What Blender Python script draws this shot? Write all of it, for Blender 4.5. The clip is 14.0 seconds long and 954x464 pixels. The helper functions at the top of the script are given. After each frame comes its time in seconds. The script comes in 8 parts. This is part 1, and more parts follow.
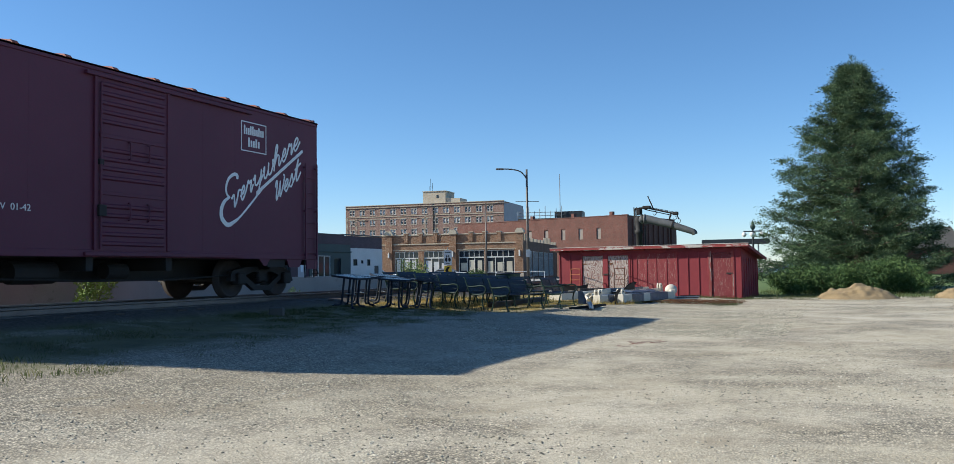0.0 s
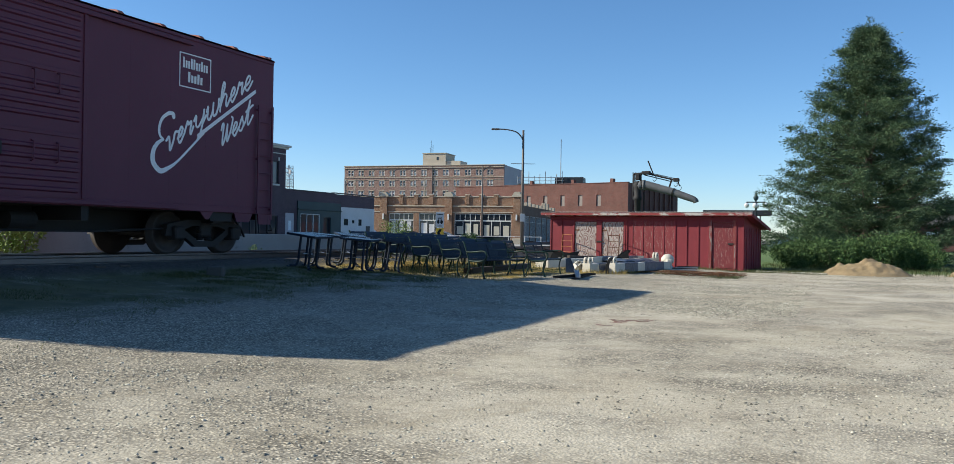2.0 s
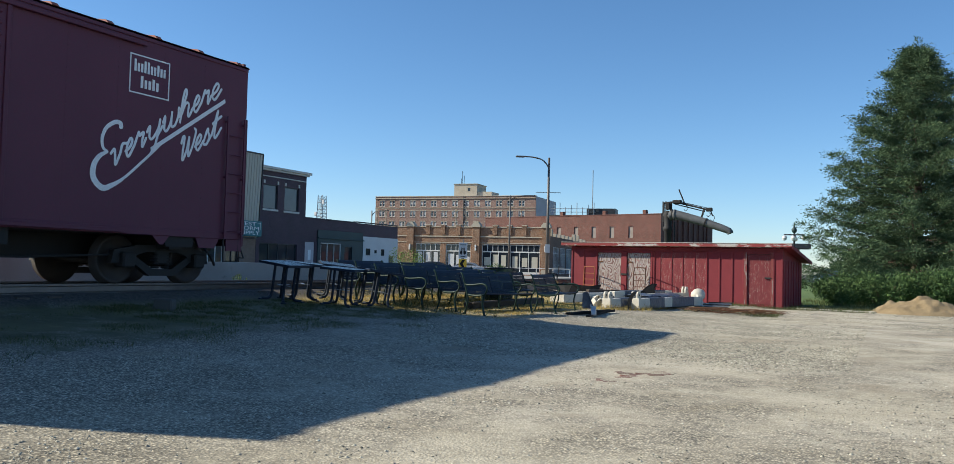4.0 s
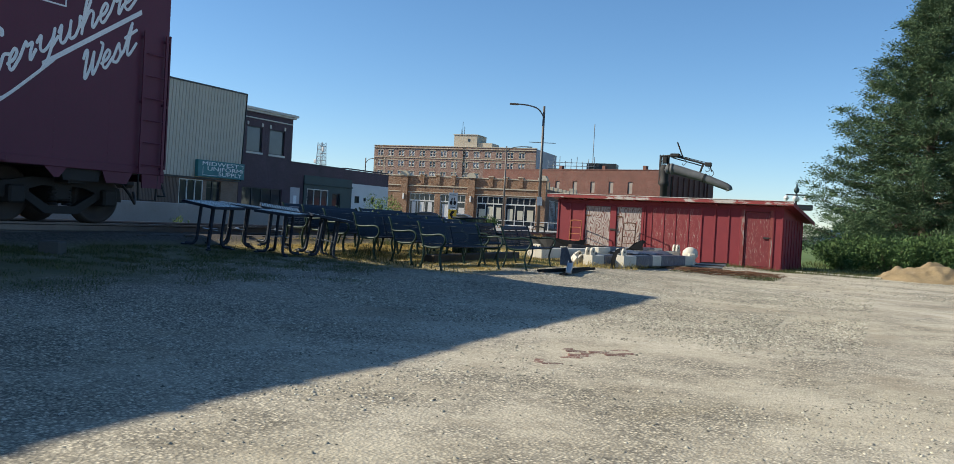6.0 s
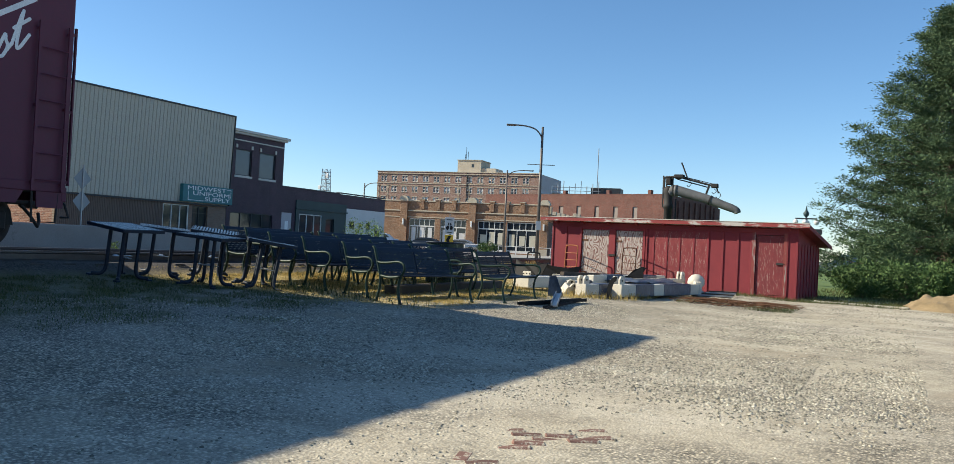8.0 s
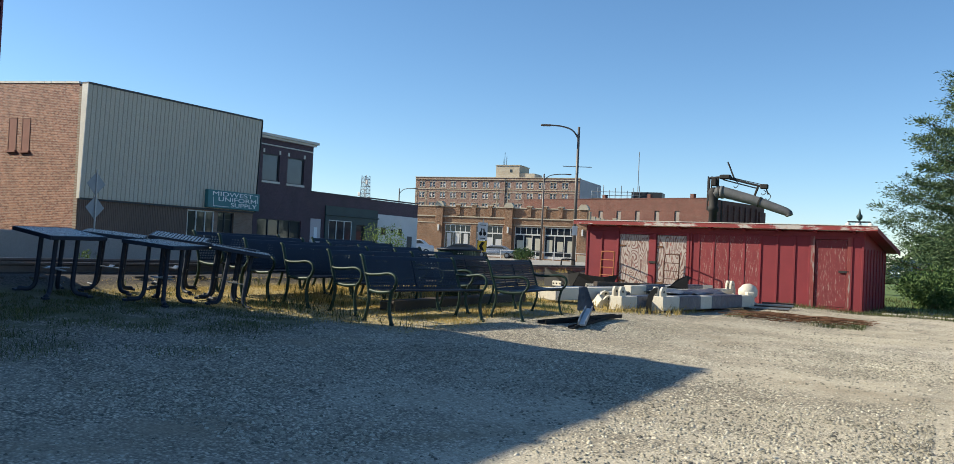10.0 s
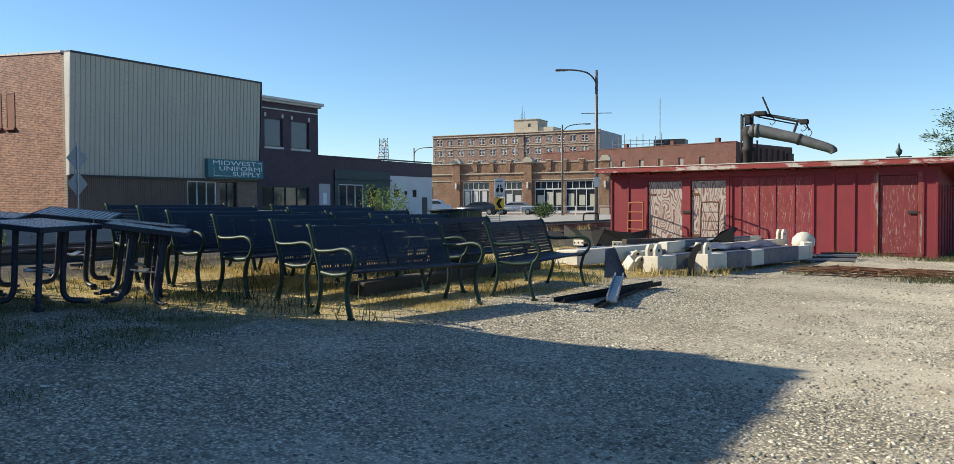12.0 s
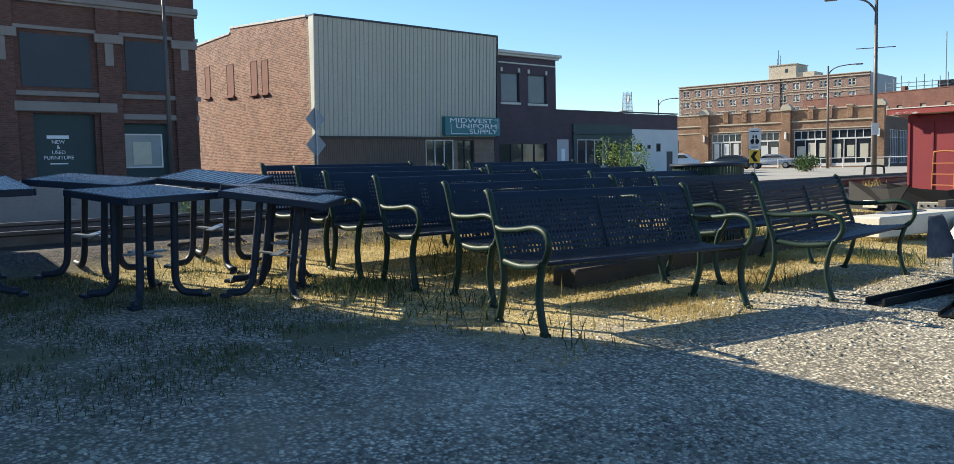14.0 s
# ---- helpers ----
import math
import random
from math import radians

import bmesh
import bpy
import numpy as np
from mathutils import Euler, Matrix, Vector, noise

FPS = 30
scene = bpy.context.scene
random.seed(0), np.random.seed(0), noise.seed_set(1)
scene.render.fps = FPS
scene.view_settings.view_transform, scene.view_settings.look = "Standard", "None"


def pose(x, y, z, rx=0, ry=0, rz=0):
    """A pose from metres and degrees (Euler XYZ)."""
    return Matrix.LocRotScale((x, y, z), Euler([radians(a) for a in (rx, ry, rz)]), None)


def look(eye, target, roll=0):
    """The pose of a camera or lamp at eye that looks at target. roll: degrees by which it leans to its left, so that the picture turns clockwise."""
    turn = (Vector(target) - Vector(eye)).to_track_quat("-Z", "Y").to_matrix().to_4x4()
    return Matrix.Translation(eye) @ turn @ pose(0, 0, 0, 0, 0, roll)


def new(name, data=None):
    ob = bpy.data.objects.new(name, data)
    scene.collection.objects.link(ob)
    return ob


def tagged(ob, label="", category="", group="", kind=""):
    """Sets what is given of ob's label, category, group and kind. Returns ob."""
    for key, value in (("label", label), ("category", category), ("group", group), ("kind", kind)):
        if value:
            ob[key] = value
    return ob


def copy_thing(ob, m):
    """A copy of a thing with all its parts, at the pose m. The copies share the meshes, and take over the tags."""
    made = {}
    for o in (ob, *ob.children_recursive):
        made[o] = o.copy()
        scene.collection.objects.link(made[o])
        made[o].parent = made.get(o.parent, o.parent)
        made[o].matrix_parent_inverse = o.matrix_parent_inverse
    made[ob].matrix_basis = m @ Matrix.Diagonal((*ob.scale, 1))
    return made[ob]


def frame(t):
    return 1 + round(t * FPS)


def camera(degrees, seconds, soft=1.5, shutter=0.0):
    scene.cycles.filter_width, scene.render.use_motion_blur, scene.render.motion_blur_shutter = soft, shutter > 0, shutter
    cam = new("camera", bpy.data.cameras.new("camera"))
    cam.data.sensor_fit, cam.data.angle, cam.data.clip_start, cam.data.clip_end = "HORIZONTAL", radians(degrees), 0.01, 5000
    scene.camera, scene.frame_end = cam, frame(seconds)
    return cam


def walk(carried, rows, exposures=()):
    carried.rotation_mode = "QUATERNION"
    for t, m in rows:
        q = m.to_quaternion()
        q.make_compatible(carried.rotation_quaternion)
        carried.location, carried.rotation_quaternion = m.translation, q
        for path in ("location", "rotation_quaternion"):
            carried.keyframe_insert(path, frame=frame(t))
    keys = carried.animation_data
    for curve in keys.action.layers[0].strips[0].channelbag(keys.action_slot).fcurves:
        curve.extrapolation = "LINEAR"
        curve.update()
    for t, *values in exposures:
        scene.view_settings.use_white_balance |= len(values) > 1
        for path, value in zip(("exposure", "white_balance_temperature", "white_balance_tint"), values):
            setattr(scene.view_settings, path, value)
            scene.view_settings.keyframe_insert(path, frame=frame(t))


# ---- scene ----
cam = camera(59.2, 14.0, soft=0.8)
PATH = [
    (0, (-1.873, 0.542, 1.099), (-2.685, 2.367, 1.193), -0.8),
    (0.5, (-1.971, 1.056, 1.102), (-2.775, 2.885, 1.186), -0.5),
    (1, (-2.093, 1.629, 1.085), (-2.905, 3.455, 1.159), -0.5),
    (1.5, (-2.146, 2.172, 1.07), (-2.963, 3.997, 1.131), -0.4),
    (2, (-2.216, 2.806, 1.049), (-3.031, 4.632, 1.058), 0.9),
    (2.5, (-2.285, 3.413, 1.047), (-3.102, 5.239, 1.047), 0.6),
    (3, (-2.383, 4.009, 1.056), (-3.23, 5.82, 1.074), 0.4),
    (3.2, (-2.415, 4.263, 1.056), (-3.296, 6.058, 1.113), 0.1),
    (5.3, (-2.658, 6.608, 1.014), (-3.537, 8.403, 1.095), 3.0),
    (5.5, (-2.672, 6.838, 1.017), (-3.558, 8.63, 1.085), 3.0),
    (6, (-2.78, 7.427, 1.006), (-3.666, 9.22, 0.975), 3.1),
    (6.5, (-2.887, 8.012, 1.016), (-3.779, 9.802, 1.018), 3.7),
    (7, (-3.025, 8.64, 1.029), (-3.92, 10.428, 1.036), 3.4),
    (7.5, (-3.175, 9.252, 1.019), (-4.078, 11.036, 1.061), 3.2),
    (8, (-3.256, 9.786, 1.013), (-4.158, 11.571, 1.043), 2.9),
    (8.2, (-3.318, 10.035, 1.014), (-4.228, 11.816, 1.041), 3.2),
    (10.3, (-4.152, 12.51, 1.056), (-5.152, 14.242, 1.102), 2.3),
    (10.5, (-4.326, 12.883, 1.046), (-5.33, 14.612, 1.098), 1.9),
    (11, (-4.543, 13.492, 1.048), (-5.568, 15.21, 1.024), 0.6),
    (11.5, (-4.757, 14.084, 1.051), (-5.782, 15.799, 0.969), -0.2),
    (12, (-5.057, 14.683, 1.08), (-6.089, 16.396, 1.018), -0.3),
    (12.5, (-5.362, 15.228, 1.093), (-6.42, 16.925, 1.045), -0.5),
    (13, (-5.739, 15.805, 1.101), (-7.003, 17.354, 1.036), -1.2),
    (13.5, (-6.178, 16.431, 1.066), (-7.715, 17.703, 0.917), -1.1),
    (13.6, (-6.364, 16.668, 1.053), (-7.968, 17.853, 0.898), -1.2),
    (13.7, (-6.566, 16.872, 1.02), (-8.227, 17.975, 0.867), -1.3),
    (13.8, (-6.643, 17.013, 1.013), (-8.313, 18.102, 0.863), -2.0),
    (13.9, (-6.602, 16.995, 1.033), (-8.197, 18.191, 0.878), -1.5),
    (14, (-6.574, 16.973, 1.072), (-8.047, 18.316, 0.914), -1.3),
]
walk(cam, [(t, look(eye, target, roll)) for t, eye, target, roll in PATH],
     [(0, 0.60, 5750, 10), (3, 0.60, 5850, 10), (6, 0.62, 6050, 10), (6.5, 0.67, 6100, 10), (7.1, 0.80, 6150, 10), (8, 0.78, 6200, 10), (12.5, 0.82, 6250, 10), (14, 1.08, 6250, 10)])

# ---- world and sun ----
SUN_DIR = Vector((-7.7, -3.25, 4.93)).normalized()          # towards the sun
world = bpy.data.worlds.new("world")
scene.world = world
world.use_nodes = True
_wn = world.node_tree.nodes
_sky = _wn.new("ShaderNodeTexSky")
_sky.sky_type, _sky.sun_disc = "NISHITA", False
_sky.sun_elevation = math.asin(SUN_DIR.z)
_sky.sun_rotation = math.atan2(SUN_DIR.x, SUN_DIR.y)
_sky.air_density, _sky.dust_density, _sky.ozone_density = 0.85, 0.15, 3.4
_hs = _wn.new("ShaderNodeHueSaturation")
_hs.inputs["Hue"].default_value = 0.495
_hs.inputs["Saturation"].default_value = 1.08
world.node_tree.links.new(_sky.outputs[0], _hs.inputs["Color"])
world.node_tree.links.new(_hs.outputs[0], _wn["Background"].inputs[0])
_wn["Background"].inputs[1].default_value = 0.093
_sd = bpy.data.lights.new("sun", "SUN")
_sd.energy, _sd.angle, _sd.color = 5.0, radians(0.5), (1.0, 0.885, 0.66)
_so = new("sun", _sd)
_so.matrix_world = look(SUN_DIR * 100, (0, 0, 0))


# ---- materials ----
def nodes_of(name):
    m = bpy.data.materials.new(name)
    m.use_nodes = True
    nt = m.node_tree
    return m, nt, nt.nodes["Principled BSDF"]


def ramp(nt, fac, stops):
    r = nt.nodes.new("ShaderNodeValToRGB")
    el = r.color_ramp.elements
    while len(el) < len(stops):
        el.new(0.5)
    for e, (p, c) in zip(el, stops):
        e.position, e.color = p, (*c, 1) if len(c) == 3 else c
    nt.links.new(fac, r.inputs[0])
    return r.outputs[0]


def noise_tex(nt, vec, scale, detail=5, rough=0.6):
    n = nt.nodes.new("ShaderNodeTexNoise")
    n.inputs["Scale"].default_value, n.inputs["Detail"].default_value, n.inputs["Roughness"].default_value = scale, detail, rough
    nt.links.new(vec, n.inputs["Vector"])
    return n.outputs["Fac"]


def mixed(nt, fac, a, b, mode="MIX"):
    x = nt.nodes.new("ShaderNodeMix")
    x.data_type, x.blend_type = "RGBA", mode
    for sock, v in ((x.inputs[0], fac), (x.inputs[6], a), (x.inputs[7], b)):
        if isinstance(v, (int, float)):
            sock.default_value = v
        elif isinstance(v, tuple):
            sock.default_value = (*v, 1)
        else:
            nt.links.new(v, sock)
    return x.outputs[2]


def coords(nt, which="Object"):
    return nt.nodes.new("ShaderNodeTexCoord").outputs[which]


def bumped(nt, bs, height, strength, distance):
    b = nt.nodes.new("ShaderNodeBump")
    b.inputs["Strength"].default_value, b.inputs["Distance"].default_value = strength, distance
    nt.links.new(height, b.inputs["Height"])
    nt.links.new(b.outputs[0], bs.inputs["Normal"])


def surf(name, c1, c2, rough=0.6, metal=0.0, fine=40.0, coarse=2.5, bump=0.15, dist=0.004, stain=None, stain_at=0.62, vary=0.0, streak=None):
    """A painted or plain surface: two tones by a coarse pattern, grain by a fine one, and stains or wear of a third colour."""
    m, nt, bs = nodes_of(name)
    v = coords(nt)
    a = noise_tex(nt, v, coarse)
    b = noise_tex(nt, v, fine, 4)
    col = mixed(nt, ramp(nt, a, [(0.3, (0, 0, 0)), (0.7, (1, 1, 1))]), c1, c2)
    g = ramp(nt, b, [(0.25, (0.82, 0.82, 0.82)), (0.75, (1.12, 1.12, 1.12))])
    col = mixed(nt, 1.0, col, g, "MULTIPLY")
    if stain:
        sv = v
        if streak:
            mp = nt.nodes.new("ShaderNodeMapping")
            mp.inputs["Scale"].default_value = streak
            nt.links.new(v, mp.inputs[0])
            sv = mp.outputs[0]
        s = noise_tex(nt, sv, coarse * 3.1, 9, 0.75)
        col = mixed(nt, ramp(nt, s, [(stain_at, (0, 0, 0)), (stain_at + 0.06, (1, 1, 1))]), col, stain)
    if vary:
        oi = nt.nodes.new("ShaderNodeObjectInfo").outputs["Random"]
        col = mixed(nt, 1.0, col, ramp(nt, oi, [(0, (1 - vary,) * 3), (1, (1 + vary,) * 3)]), "MULTIPLY")
    nt.links.new(col, bs.inputs["Base Color"])
    bs.inputs["Metallic"].default_value = metal
    nt.links.new(ramp(nt, b, [(0.2, (max(rough - 0.1, 0.02),) * 3), (0.8, (min(rough + 0.12, 1),) * 3)]), bs.inputs["Roughness"])
    bumped(nt, bs, b, bump, dist)
    return m


def brickwork(name, c1, c2, mortar, axis="x", width=0.205, height=0.072, joint=0.011, blotch=(0.75, 1.15), rough=0.85):
    m, nt, bs = nodes_of(name)
    v = coords(nt)
    sp = nt.nodes.new("ShaderNodeSeparateXYZ")
    cb = nt.nodes.new("ShaderNodeCombineXYZ")
    nt.links.new(v, sp.inputs[0])
    nt.links.new(sp.outputs["X" if axis == "x" else "Y"], cb.inputs[0])
    nt.links.new(sp.outputs["Z"], cb.inputs[1])
    br = nt.nodes.new("ShaderNodeTexBrick")
    nt.links.new(cb.outputs[0], br.inputs["Vector"])
    br.inputs["Color1"].default_value, br.inputs["Color2"].default_value, br.inputs["Mortar"].default_value = (*c1, 1), (*c2, 1), (*mortar, 1)
    br.inputs["Scale"].default_value = 1.0
    br.inputs["Mortar Size"].default_value, br.inputs["Mortar Smooth"].default_value = joint / 2, 0.3
    br.inputs["Brick Width"].default_value, br.inputs["Row Height"].default_value = width, height
    n1 = noise_tex(nt, v, 0.7, 6)
    n2 = noise_tex(nt, v, 30, 4)
    col = mixed(nt, 1.0, br.outputs["Color"], ramp(nt, n1, [(0.3, (blotch[0],) * 3), (0.7, (blotch[1],) * 3)]), "MULTIPLY")
    col = mixed(nt, 1.0, col, ramp(nt, n2, [(0.3, (0.8,) * 3), (0.7, (1.15,) * 3)]), "MULTIPLY")
    nt.links.new(col, bs.inputs["Base Color"])
    bs.inputs["Roughness"].default_value = rough
    inv = nt.nodes.new("ShaderNodeMath")
    inv.operation = "SUBTRACT"
    inv.inputs[0].default_value = 1.0
    nt.links.new(br.outputs["Fac"], inv.inputs[1])
    bumped(nt, bs, inv.outputs[0], 0.6, 0.008)
    return m


def glassy(name, tint=(0.02, 0.025, 0.03), rough=0.04):
    m, nt, bs = nodes_of(name)
    v = coords(nt)
    n = noise_tex(nt, v, 0.8, 3)
    nt.links.new(mixed(nt, n, tint, tuple(c * 1.8 for c in tint)), bs.inputs["Base Color"])
    bs.inputs["Roughness"].default_value = rough
    bs.inputs["IOR"].default_value = 1.5
    n2 = noise_tex(nt, v, 1.3, 2)
    bumped(nt, bs, n2, 0.06, 0.02)
    return m


M = {}
M["car_red"] = surf("freight_car_red", (0.088, 0.015, 0.038), (0.106, 0.020, 0.045), 0.62, fine=30, coarse=0.8, bump=0.2, dist=0.006, stain=(0.068, 0.020, 0.034), stain_at=0.66)
# lighter and oranger than the sides: sunlight on the roof ribs is in the colour
M["car_roof"] = surf("car_roof_red", (0.26, 0.075, 0.05), (0.33, 0.11, 0.075), 0.7, fine=30, coarse=1.5, bump=0.2)
M["black_iron"] = surf("black_iron", (0.012, 0.0115, 0.012), (0.021, 0.019, 0.019), 0.75, fine=50, coarse=3, bump=0.3, stain=(0.04, 0.028, 0.023), stain_at=0.68)
M["wheel_steel"] = surf("wheel_steel", (0.028, 0.022, 0.02), (0.045, 0.034, 0.029), 0.7, fine=50, coarse=4, bump=0.2)
M["rail_steel"] = surf("rail_steel", (0.10, 0.09, 0.088), (0.15, 0.135, 0.13), 0.42, 0.5, fine=60, coarse=3, bump=0.2)
M["letter_white"] = surf("letter_white", (0.72, 0.73, 0.74), (0.8, 0.8, 0.8), 0.6, fine=60, coarse=3, bump=0.1, stain=(0.55, 0.5, 0.5), stain_at=0.7)
M["tie_wood"] = surf("tie_wood", (0.05, 0.04, 0.033), (0.09, 0.07, 0.055), 0.9, fine=40, coarse=3, bump=0.5, dist=0.01, vary=0.2)
M["concrete"] = surf("concrete", (0.36, 0.34, 0.31), (0.44, 0.42, 0.38), 0.9, fine=45, coarse=0.8, bump=0.3, stain=(0.27, 0.25, 0.22), stain_at=0.62)
M["wall_grey"] = surf("wall_grey", (0.25, 0.245, 0.235), (0.31, 0.305, 0.29), 0.9, fine=45, coarse=0.8, bump=0.3, stain=(0.18, 0.175, 0.165), stain_at=0.6)
M["shed_red"] = surf("shed_red", (0.152, 0.011, 0.020), (0.195, 0.017, 0.026), 0.72, fine=35, coarse=1.8, bump=0.3, stain=(0.40, 0.20, 0.17), stain_at=0.70, vary=0.12, streak=(2.5, 2.5, 0.4))
M["shed_worn"] = surf("shed_worn", (0.148, 0.018, 0.025), (0.19, 0.028, 0.034), 0.8, fine=35, coarse=5.5, bump=0.4, stain=(0.30, 0.21, 0.19), stain_at=0.56, vary=0.15, streak=(2.5, 2.5, 0.35))
M["trim_white"] = surf("fascia_paint", (0.19, 0.022, 0.025), (0.23, 0.034, 0.034), 0.75, fine=30, coarse=0.42, bump=0.3, stain=(0.40, 0.37, 0.35), stain_at=0.50, streak=(0.9, 1.0, 2.6))
M["grey_worn"] = surf("bare_grey_wood", (0.165, 0.028, 0.028), (0.20, 0.045, 0.042), 0.85, fine=30, coarse=2.2, bump=0.4, stain=(0.24, 0.20, 0.19), stain_at=0.53, streak=(2.5, 2.5, 0.3))
M["bench_green"] = surf("bench_green", (0.009, 0.016, 0.032), (0.013, 0.023, 0.042), 0.5, fine=60, coarse=3, bump=0.06, dist=0.002, stain=(0.02, 0.031, 0.043), stain_at=0.66)
M["frame_green"] = surf("frame_green", (0.007, 0.024, 0.017), (0.012, 0.034, 0.024), 0.5, fine=60, coarse=4, bump=0.08, dist=0.002, stain=(0.03, 0.06, 0.045), stain_at=0.68)
M["frame_green"].node_tree.nodes["Principled BSDF"].inputs["Specular IOR Level"].default_value = 0.3
M["bench_green"].node_tree.nodes["Principled BSDF"].inputs["Specular IOR Level"].default_value = 0.28
# glossier bench paint, lightened a little: part of the sky sheen is in the colour
M["table_top"] = surf("table_top", (0.013, 0.022, 0.037), (0.019, 0.030, 0.049), 0.27, fine=60, coarse=3, bump=0.06, dist=0.002, stain=(0.03, 0.042, 0.046), stain_at=0.62)
M["column_white"] = surf("column_white", (0.48, 0.45, 0.38), (0.58, 0.54, 0.46), 0.6, fine=40, coarse=2, bump=0.15, stain=(0.45, 0.40, 0.32), stain_at=0.66)
M["wrap_film"] = surf("wrap_film", (0.035, 0.046, 0.072), (0.105, 0.122, 0.16), 0.35, fine=9, coarse=5, bump=0.8, dist=0.03)
M["rust"] = surf("rust", (0.10, 0.045, 0.022), (0.17, 0.08, 0.04), 0.9, fine=50, coarse=5, bump=0.4)
M["rust_orange"] = surf("rusty_orange_paint", (0.21, 0.06, 0.018), (0.29, 0.09, 0.026), 0.75, fine=50, coarse=5, bump=0.3, stain=(0.12, 0.05, 0.025), stain_at=0.55)
M["rust_dark"] = surf("dark_rust", (0.045, 0.02, 0.015), (0.08, 0.034, 0.022), 0.9, fine=50, coarse=5, bump=0.4)
M["siding"] = surf("siding_grey", (0.40, 0.375, 0.315), (0.44, 0.41, 0.345), 0.55, 0.0, fine=14, coarse=0.5, bump=0.05)
M["dark_trim"] = surf("dark_trim", (0.02, 0.023, 0.027), (0.03, 0.034, 0.04), 0.5, bump=0.05)
M["teal_sign"] = surf("teal_sign", (0.018, 0.13, 0.15), (0.026, 0.16, 0.175), 0.45, coarse=1.2, bump=0.05)
M["green_paint"] = surf("green_paint", (0.013, 0.034, 0.037), (0.018, 0.046, 0.048), 0.55, coarse=1.0, bump=0.1)
M["plum_paint"] = surf("plum_paint", (0.062, 0.024, 0.033), (0.085, 0.034, 0.042), 0.7, coarse=0.7, bump=0.2)
M["stone_white"] = surf("stone_white", (0.50, 0.48, 0.44), (0.60, 0.58, 0.53), 0.8, coarse=1.0, bump=0.2, stain=(0.38, 0.35, 0.31), stain_at=0.64)
M["stone_buff"] = surf("stone_buff", (0.42, 0.36, 0.27), (0.50, 0.44, 0.34), 0.85, coarse=0.6, bump=0.2, stain=(0.31, 0.26, 0.2), stain_at=0.64)
M["white_panel"] = surf("white_panel", (0.56, 0.55, 0.54), (0.64, 0.63, 0.62), 0.7, coarse=0.8, bump=0.1)
M["window_white"] = surf("window_white", (0.62, 0.61, 0.58), (0.7, 0.69, 0.66), 0.55, bump=0.05)
M["glass"] = glassy("shop_glass")
M["glass_pale"] = glassy("pale_blinds_glass", (0.22, 0.24, 0.24), 0.12)
# one pane tint for both the grey blind and the pale sky reflection
M["glass_dusk"] = glassy("blind_and_sky_glass", (0.05, 0.055, 0.065), 0.15)
M["slate_panel"] = surf("slate_panel", (0.03, 0.038, 0.048), (0.042, 0.052, 0.064), 0.6, coarse=0.8, bump=0.1)
M["paper"] = surf("window_paper", (0.50, 0.46, 0.36), (0.58, 0.54, 0.43), 0.7, coarse=1.5, bump=0.02)
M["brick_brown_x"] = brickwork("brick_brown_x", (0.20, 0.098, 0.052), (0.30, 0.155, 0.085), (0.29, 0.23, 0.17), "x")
# same brick for the side walls, darkened: their shade is in the colour
M["brick_brown_y_shade"] = brickwork("brick_brown_y_shade", (0.14, 0.08, 0.052), (0.21, 0.12, 0.075), (0.22, 0.18, 0.14), "y")
M["brick_hotel"] = brickwork("brick_hotel", (0.25, 0.145, 0.115), (0.31, 0.185, 0.145), (0.34, 0.28, 0.235), "x", 0.22, 0.075)
M["brick_red"] = brickwork("brick_red", (0.12, 0.042, 0.032), (0.165, 0.062, 0.045), (0.14, 0.10, 0.085), "x")
M["brick_plum"] = brickwork("brick_plum", (0.043, 0.020, 0.036), (0.062, 0.029, 0.047), (0.052, 0.030, 0.043), "y", rough=0.6)
M["brick_dark"] = brickwork("brick_dark", (0.10, 0.042, 0.032), (0.16, 0.07, 0.052), (0.15, 0.11, 0.09), "y")
M["brick_tan"] = brickwork("brick_tan_base", (0.19, 0.125, 0.09), (0.25, 0.165, 0.12), (0.26, 0.22, 0.18), "y")
M["stone_dull"] = surf("stone_dull", (0.22, 0.185, 0.165), (0.28, 0.24, 0.215), 0.85, coarse=1.0, bump=0.2)
M["lilac_wall"] = surf("lilac_wall", (0.42, 0.39, 0.40), (0.48, 0.45, 0.46), 0.8, coarse=0.3, bump=0.1)
M["lamp_bronze"] = surf("lamp_bronze", (0.10, 0.088, 0.08), (0.13, 0.115, 0.105), 0.5, 0.3, bump=0.05)
M["galv"] = surf("galvanised", (0.30, 0.31, 0.32), (0.38, 0.39, 0.40), 0.42, 0.7, coarse=6, bump=0.05)
M["plate_grey"] = surf("dull_plate", (0.20, 0.225, 0.25), (0.25, 0.275, 0.30), 0.5, 0.2, coarse=3, bump=0.05)
M["crane_grey"] = surf("crane_grey", (0.075, 0.08, 0.085), (0.135, 0.135, 0.14), 0.65, fine=20, coarse=3, bump=0.3, stain=(0.18, 0.175, 0.165), stain_at=0.62)
M["yellow_sign"] = surf("yellow_sign", (0.72, 0.42, 0.02), (0.78, 0.48, 0.03), 0.5, bump=0.02)
M["sign_black"] = surf("sign_black", (0.012, 0.012, 0.013), (0.02, 0.02, 0.02), 0.6, bump=0.02)
M["sign_black"].node_tree.nodes["Principled BSDF"].inputs["Specular IOR Level"].default_value = 0.12
